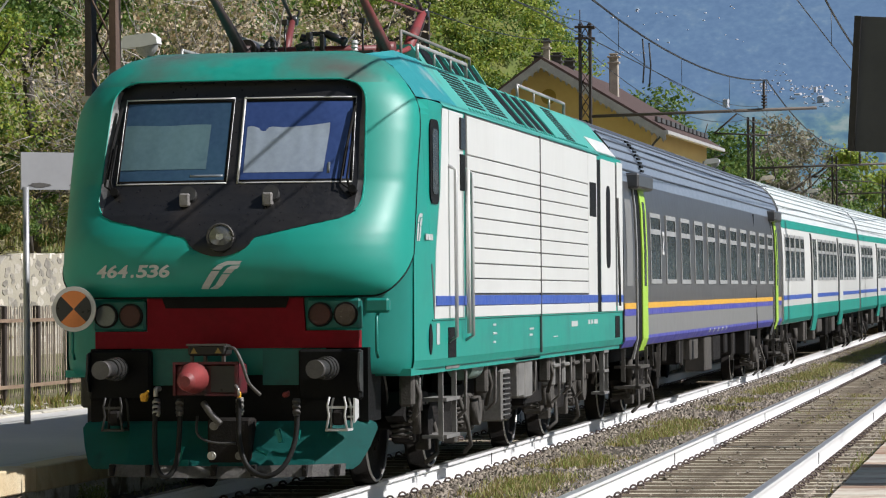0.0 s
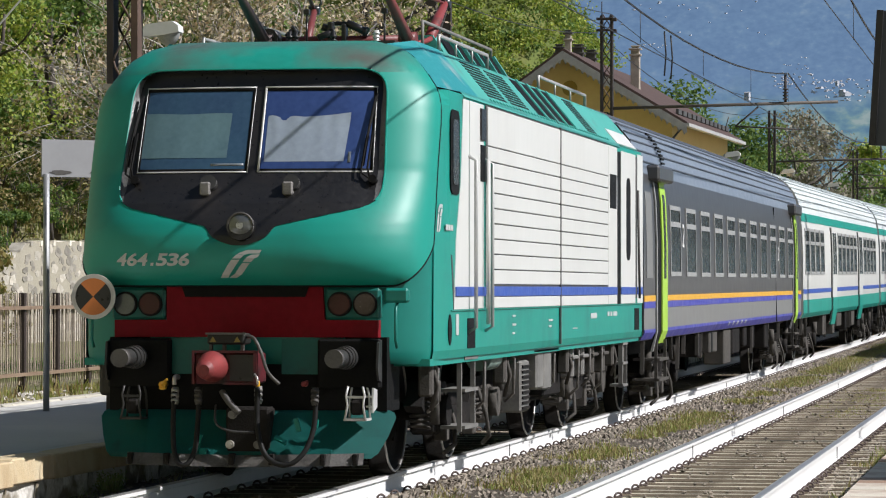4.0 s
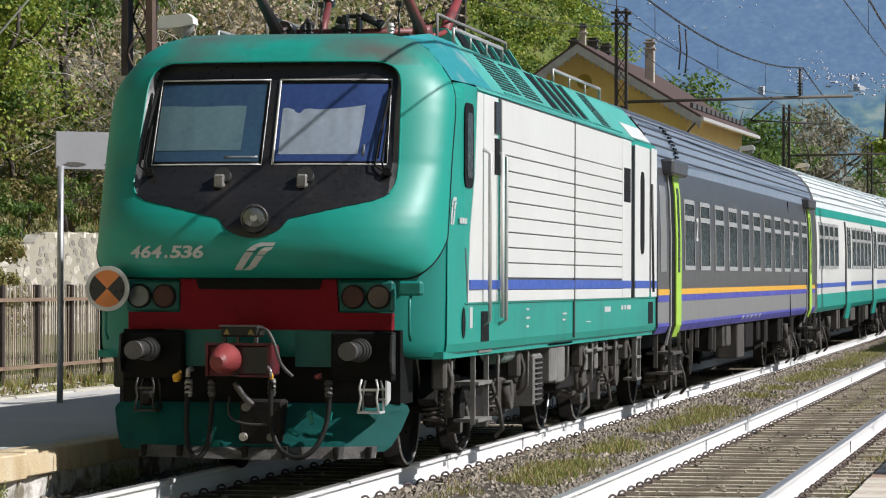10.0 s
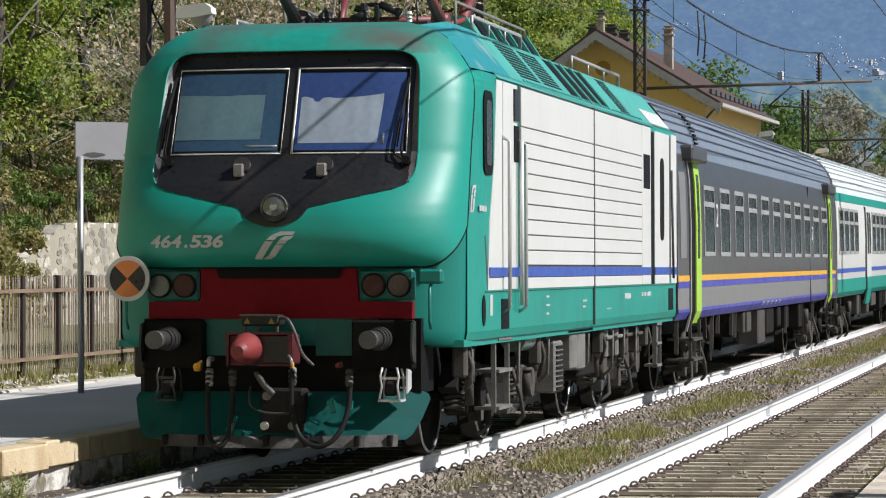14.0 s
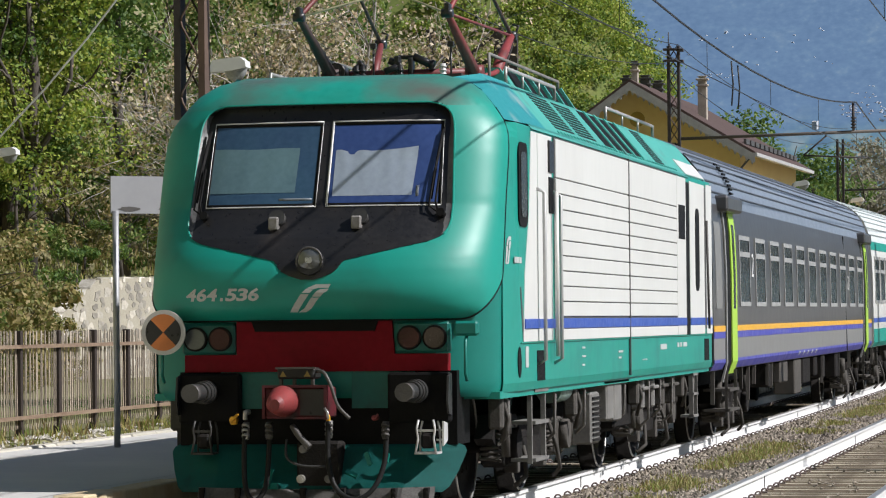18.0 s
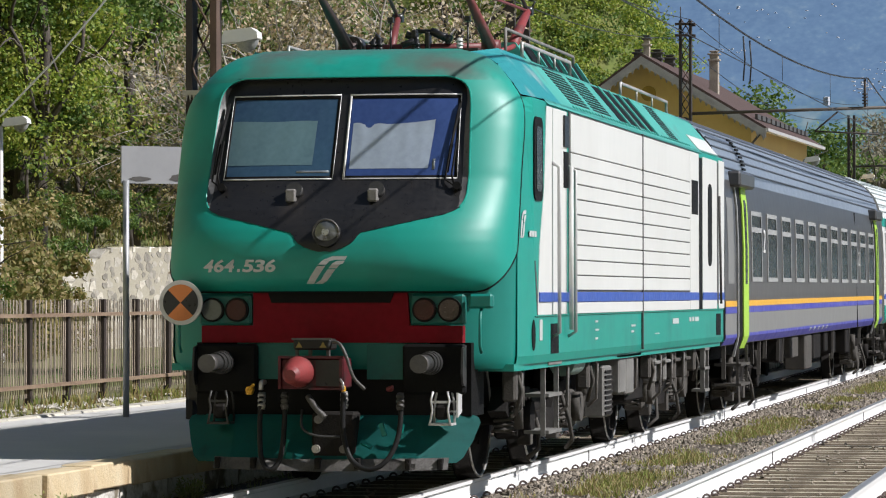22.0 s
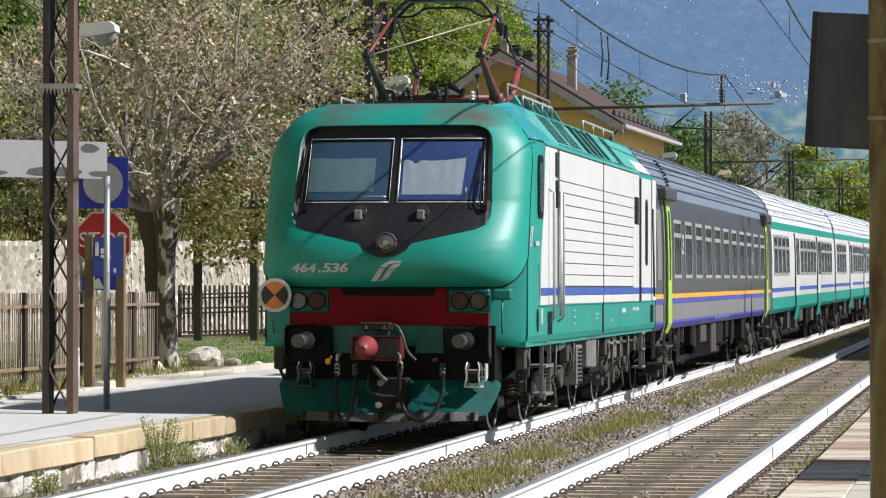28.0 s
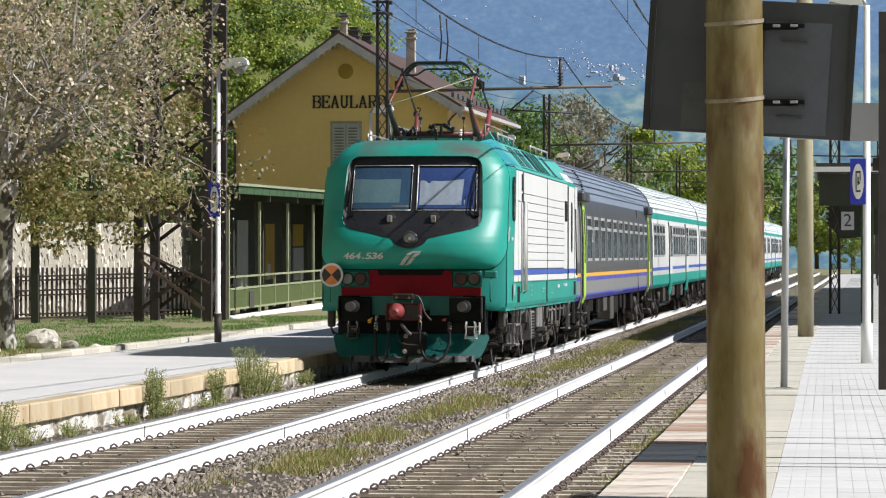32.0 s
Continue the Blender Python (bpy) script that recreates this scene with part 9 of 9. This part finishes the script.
def trestle():
    th = thing("steel_trestle", "dark steel trestle tower with crossed bracing", "tower", (0, 82, 0.24))
    for x in (-10.31, -8.6):
        for y in (0.0, 2.0):
            part("leg", box(x - 0.11, x + 0.11, y - 0.1, y + 0.1, -0.05, 8.6), MASTDK, th)
    for i in range(5):
        z = 0.35 + 1.7 * i
        for y in (-0.1, 2.1):
            for s in (0, 1):
                bm = bmesh.new()
                a, b = (-10.25, -8.65) if s == 0 else (-8.65, -10.25)
                bar(bm, (a, y - 0.05 * s, z + 0.1), (b, y - 0.05 * s, z + 1.3), 0.09, 0.03)
                part("brace", bm, RUSTPOLE if (y < 0 and s == 1) else MASTDK, th)
        for x in (-10.31, -8.6):
            bm = bmesh.new()
            bar(bm, (x, 0, z + 0.1 + (i % 2) * 1.2), (x, 2.0, z + 1.3 - (i % 2) * 1.2), 0.07)
            part("brace", bm, MASTDK, th)
    bm = bmesh.new()
    bar(bm, (-10.3, -0.2, 1.9), (-8.5, -0.3, 1.1), 0.06)
    part("stay", bm, RUSTPOLE, th)


trestle()


# ---- far platform: ochre pole, signs, canopy ----
def ochre_pole():
    th = thing("ochre_pole", "thick ochre painted pole with steel bands and rust streaks", "pole", (5.96, 20.4, 0.25))
    bm = bmesh.new()
    n = 26
    rows = []
    for k in range(30):
        z = -0.02 + 4.6 * k / 29
        rows.append([((0.178 - 0.003 * z + 0.003 * noise.noise((math.cos(a) * 2, math.sin(a) * 2, z * 2))) * math.cos(a) - 0.006 * z, (0.178 - 0.003 * z) * math.sin(a), z) for a in [6.2832 * i / n for i in range(n + 1)]])
    sheet(bm, rows)
    part("shaft", bm, POLEYEL, th, smooth=True)
    for z in (2.86, 2.40):
        bm = bmesh.new()
        sheet(bm, [[(0.178 * math.cos(a) - 0.006 * z, 0.178 * math.sin(a), z + 0.02 * math.sin(a + 0.6) + dz) for a in [6.2832 * i / 28 for i in range(29)]] for dz in (-0.012, 0.012)])
        part("steel_band", bm, BANDM, th, "dull galvanised band")
        bm = bmesh.new()
        bx(bm, -0.02, 0.36, 0.2, 0.24, z - 0.03, z + 0.008)
        bx(bm, 0.30, 0.40, 0.17, 0.24, z - 0.022, z + 0.002)
        part("bracket", bm, BLACK, th)
        # pale blocks that stand for silver highlights on the black bracket
        for xa in (0.21, 0.315):
            part("bracket_clip", box(xa, xa + 0.045, 0.155, 0.168, z - 0.018, z - 0.002, 0.003), GALV, th, "small pale block for a highlight on the bracket")
    bm = box(-0.175, -0.11, 0.12, 0.2, 1.35, 2.0)
    part("paper_notice", bm, SIGNBACK, th)
    sg = thing("hanging_sign", "dark grey back of a large sign panel fixed to the pole", "sign", (5.85, 20.68, 0.25))
    sg.rotation_euler = (radians(0), radians(3.6), radians(-4))
    part("panel", box(-0.60, 0.64, -0.01, 0.015, 2.20, 3.02, 0.003), SIGNDARK, sg, "dark panel")
    part("frame_edge", box(0.61, 0.65, -0.04, -0.01, 2.20, 3.02), mat("frame_black", (0.02, 0.02, 0.022), 0.5), sg)
    part("frame_edge", box(-0.61, -0.57, -0.04, -0.01, 2.20, 3.02), MATS["frame_black"], sg)
    # paler plate put in for the sunlit right part of the panel
    part("inner_plate", box(0.10, 0.50, -0.018, -0.011, 2.22, 2.90), mat("plate_grey", (0.105, 0.118, 0.142), 0.5, 0, 0.3, 3, 0.05), sg)
    part("worn_patch", box(-0.38, -0.16, -0.022, -0.012, 2.22, 2.5), mat("patch_grey", (0.085, 0.09, 0.10), 0.55, 0, 0.4, 3, 0.05), sg, "pale patch")
    for z in (2.32, 2.78):
        part("crossbar", box(0.2, 0.36, -0.05, -0.024, z - 0.006, z + 0.006), SIGNDARK, sg)
    # pole farther on, a thin post, a pale panel
    th = thing("ochre_pole", "faded ochre and grey pole farther along the platform", "pole", (6.06, 69.5, 0.27))
    bm = bmesh.new()
    cyl(bm, (0, 0, 0), (-0.03, 0, 7), 0.165, 20)
    part("shaft", bm, mat("faded_pole", (0.27, 0.235, 0.14), 0.55, 0, 0.7, 3.5, 0.2, 16, tint=(0.40, 0.37, 0.28), dirt=(0.13, 0.08, 0.03), dscale=1.6, dlow=0.52, dhigh=0.68, stretch=(1, 1, 0.3)), th)
    th = thing("sign_pole", "thin galvanised pole with a small grey sign back", "sign", (5.99, 40.2, 0.25))
    bm = bmesh.new()
    cyl(bm, (0, 0, 0), (0.03, 0, 3.0), 0.042, 14)
    part("pole", bm, GALV, th)
    part("base", box(-0.09, 0.09, -0.07, 0.07, 0, 0.012), GALV, th)
    part("arm", box(-0.05, 0.8, -0.02, 0.02, 2.93, 2.97), GALV, th)
    part("panel", box(0.69, 1.14, 0.02, 0.04, 2.91, 3.36), SIGNBACK, th, "pale grey panel")
    th = thing("sign_post", "dark square post on the platform", "post", (7.15, 39.86, 0.25))
    part("post", box(-0.06, 0.06, -0.06, 0.06, 0, 4.4), MASTDK, th)
    part("bracket", box(-0.13, 0.0, -0.02, 0.02, 2.55, 2.7), MASTDK, th)
    th = thing("platform_number", "hanging platform sign with a black number two", "sign", (6.97, 80.6, 0.27))
    part("plate", box(-0.15, 0.15, -0.02, 0.02, 2.35, 2.78), SIGNGREY, th)
    writing("numeral", "2", 0.42, LETTER, th, pose(0, -0.03, 2.565, 90, 0, 0))
    part("hanger", box(-0.02, 0.02, -0.01, 0.01, 2.78, 3.8), MASTDK, th)
    # unseen long board beside the camera, added so its shade falls on the platform edge
    th = thing("platform_sign", "unseen long board on two poles, added for its shade", "sign", (8.6, 25.6, 0.25))
    part("panel", box(-0.02, 0.02, -1.5, 1.5, 2.55, 3.35), SIGNBACK, th)
    for y in (-1.4, 1.4):
        bm = bmesh.new()
        cyl(bm, (0, y, 0), (0, y, 2.6), 0.04, 10)
        part("pole", bm, GALV, th)


ochre_pole()


def far_canopy():
    th = thing("platform_canopy", "long dark platform canopy with a pale edge on green columns", "canopy", (0, 80.5, 0.25))
    xa, xb = 6.1, 11.5
    for k in range(7):
        y = k * 12.0
        part("roof_panel", box(xa + lx(80 + y), xb + lx(80 + y), y, y + 11.98, 3.72 + lz(80 + y), 3.84 + lz(80 + y)), CANDARK, th)
        part("edge", box(xa - 0.05 + lx(80 + y), xa + lx(80 + y), y, y + 11.98, 3.70 + lz(80 + y), 3.9 + lz(80 + y)), CANPALE, th)
        part("column", box(7.2 + lx(80 + y), 7.5 + lx(80 + y), y + 4.0, y + 4.3, 0, 3.4 + lz(80 + y), 0.02), CANGREEN, th, "green steel column")
        bm = bmesh.new()
        prism(bm, [(xa + 0.3, 3.7), (xb, 3.7), (xb, 3.5), (7.6, 2.95), (7.1, 2.95)], 1, y + 4.05, y + 4.25)
        part("bracket", bm, CANDARK, th)
    part("front_edge", box(xa, xb, -0.06, 0.0, 3.74, 3.86), WHITEWASH, th, "white front edge")
    part("front_board", box(xa + 0.2, xb, 0.3, 0.36, 2.95, 3.7), CANDARK, th)


far_canopy()

motions()
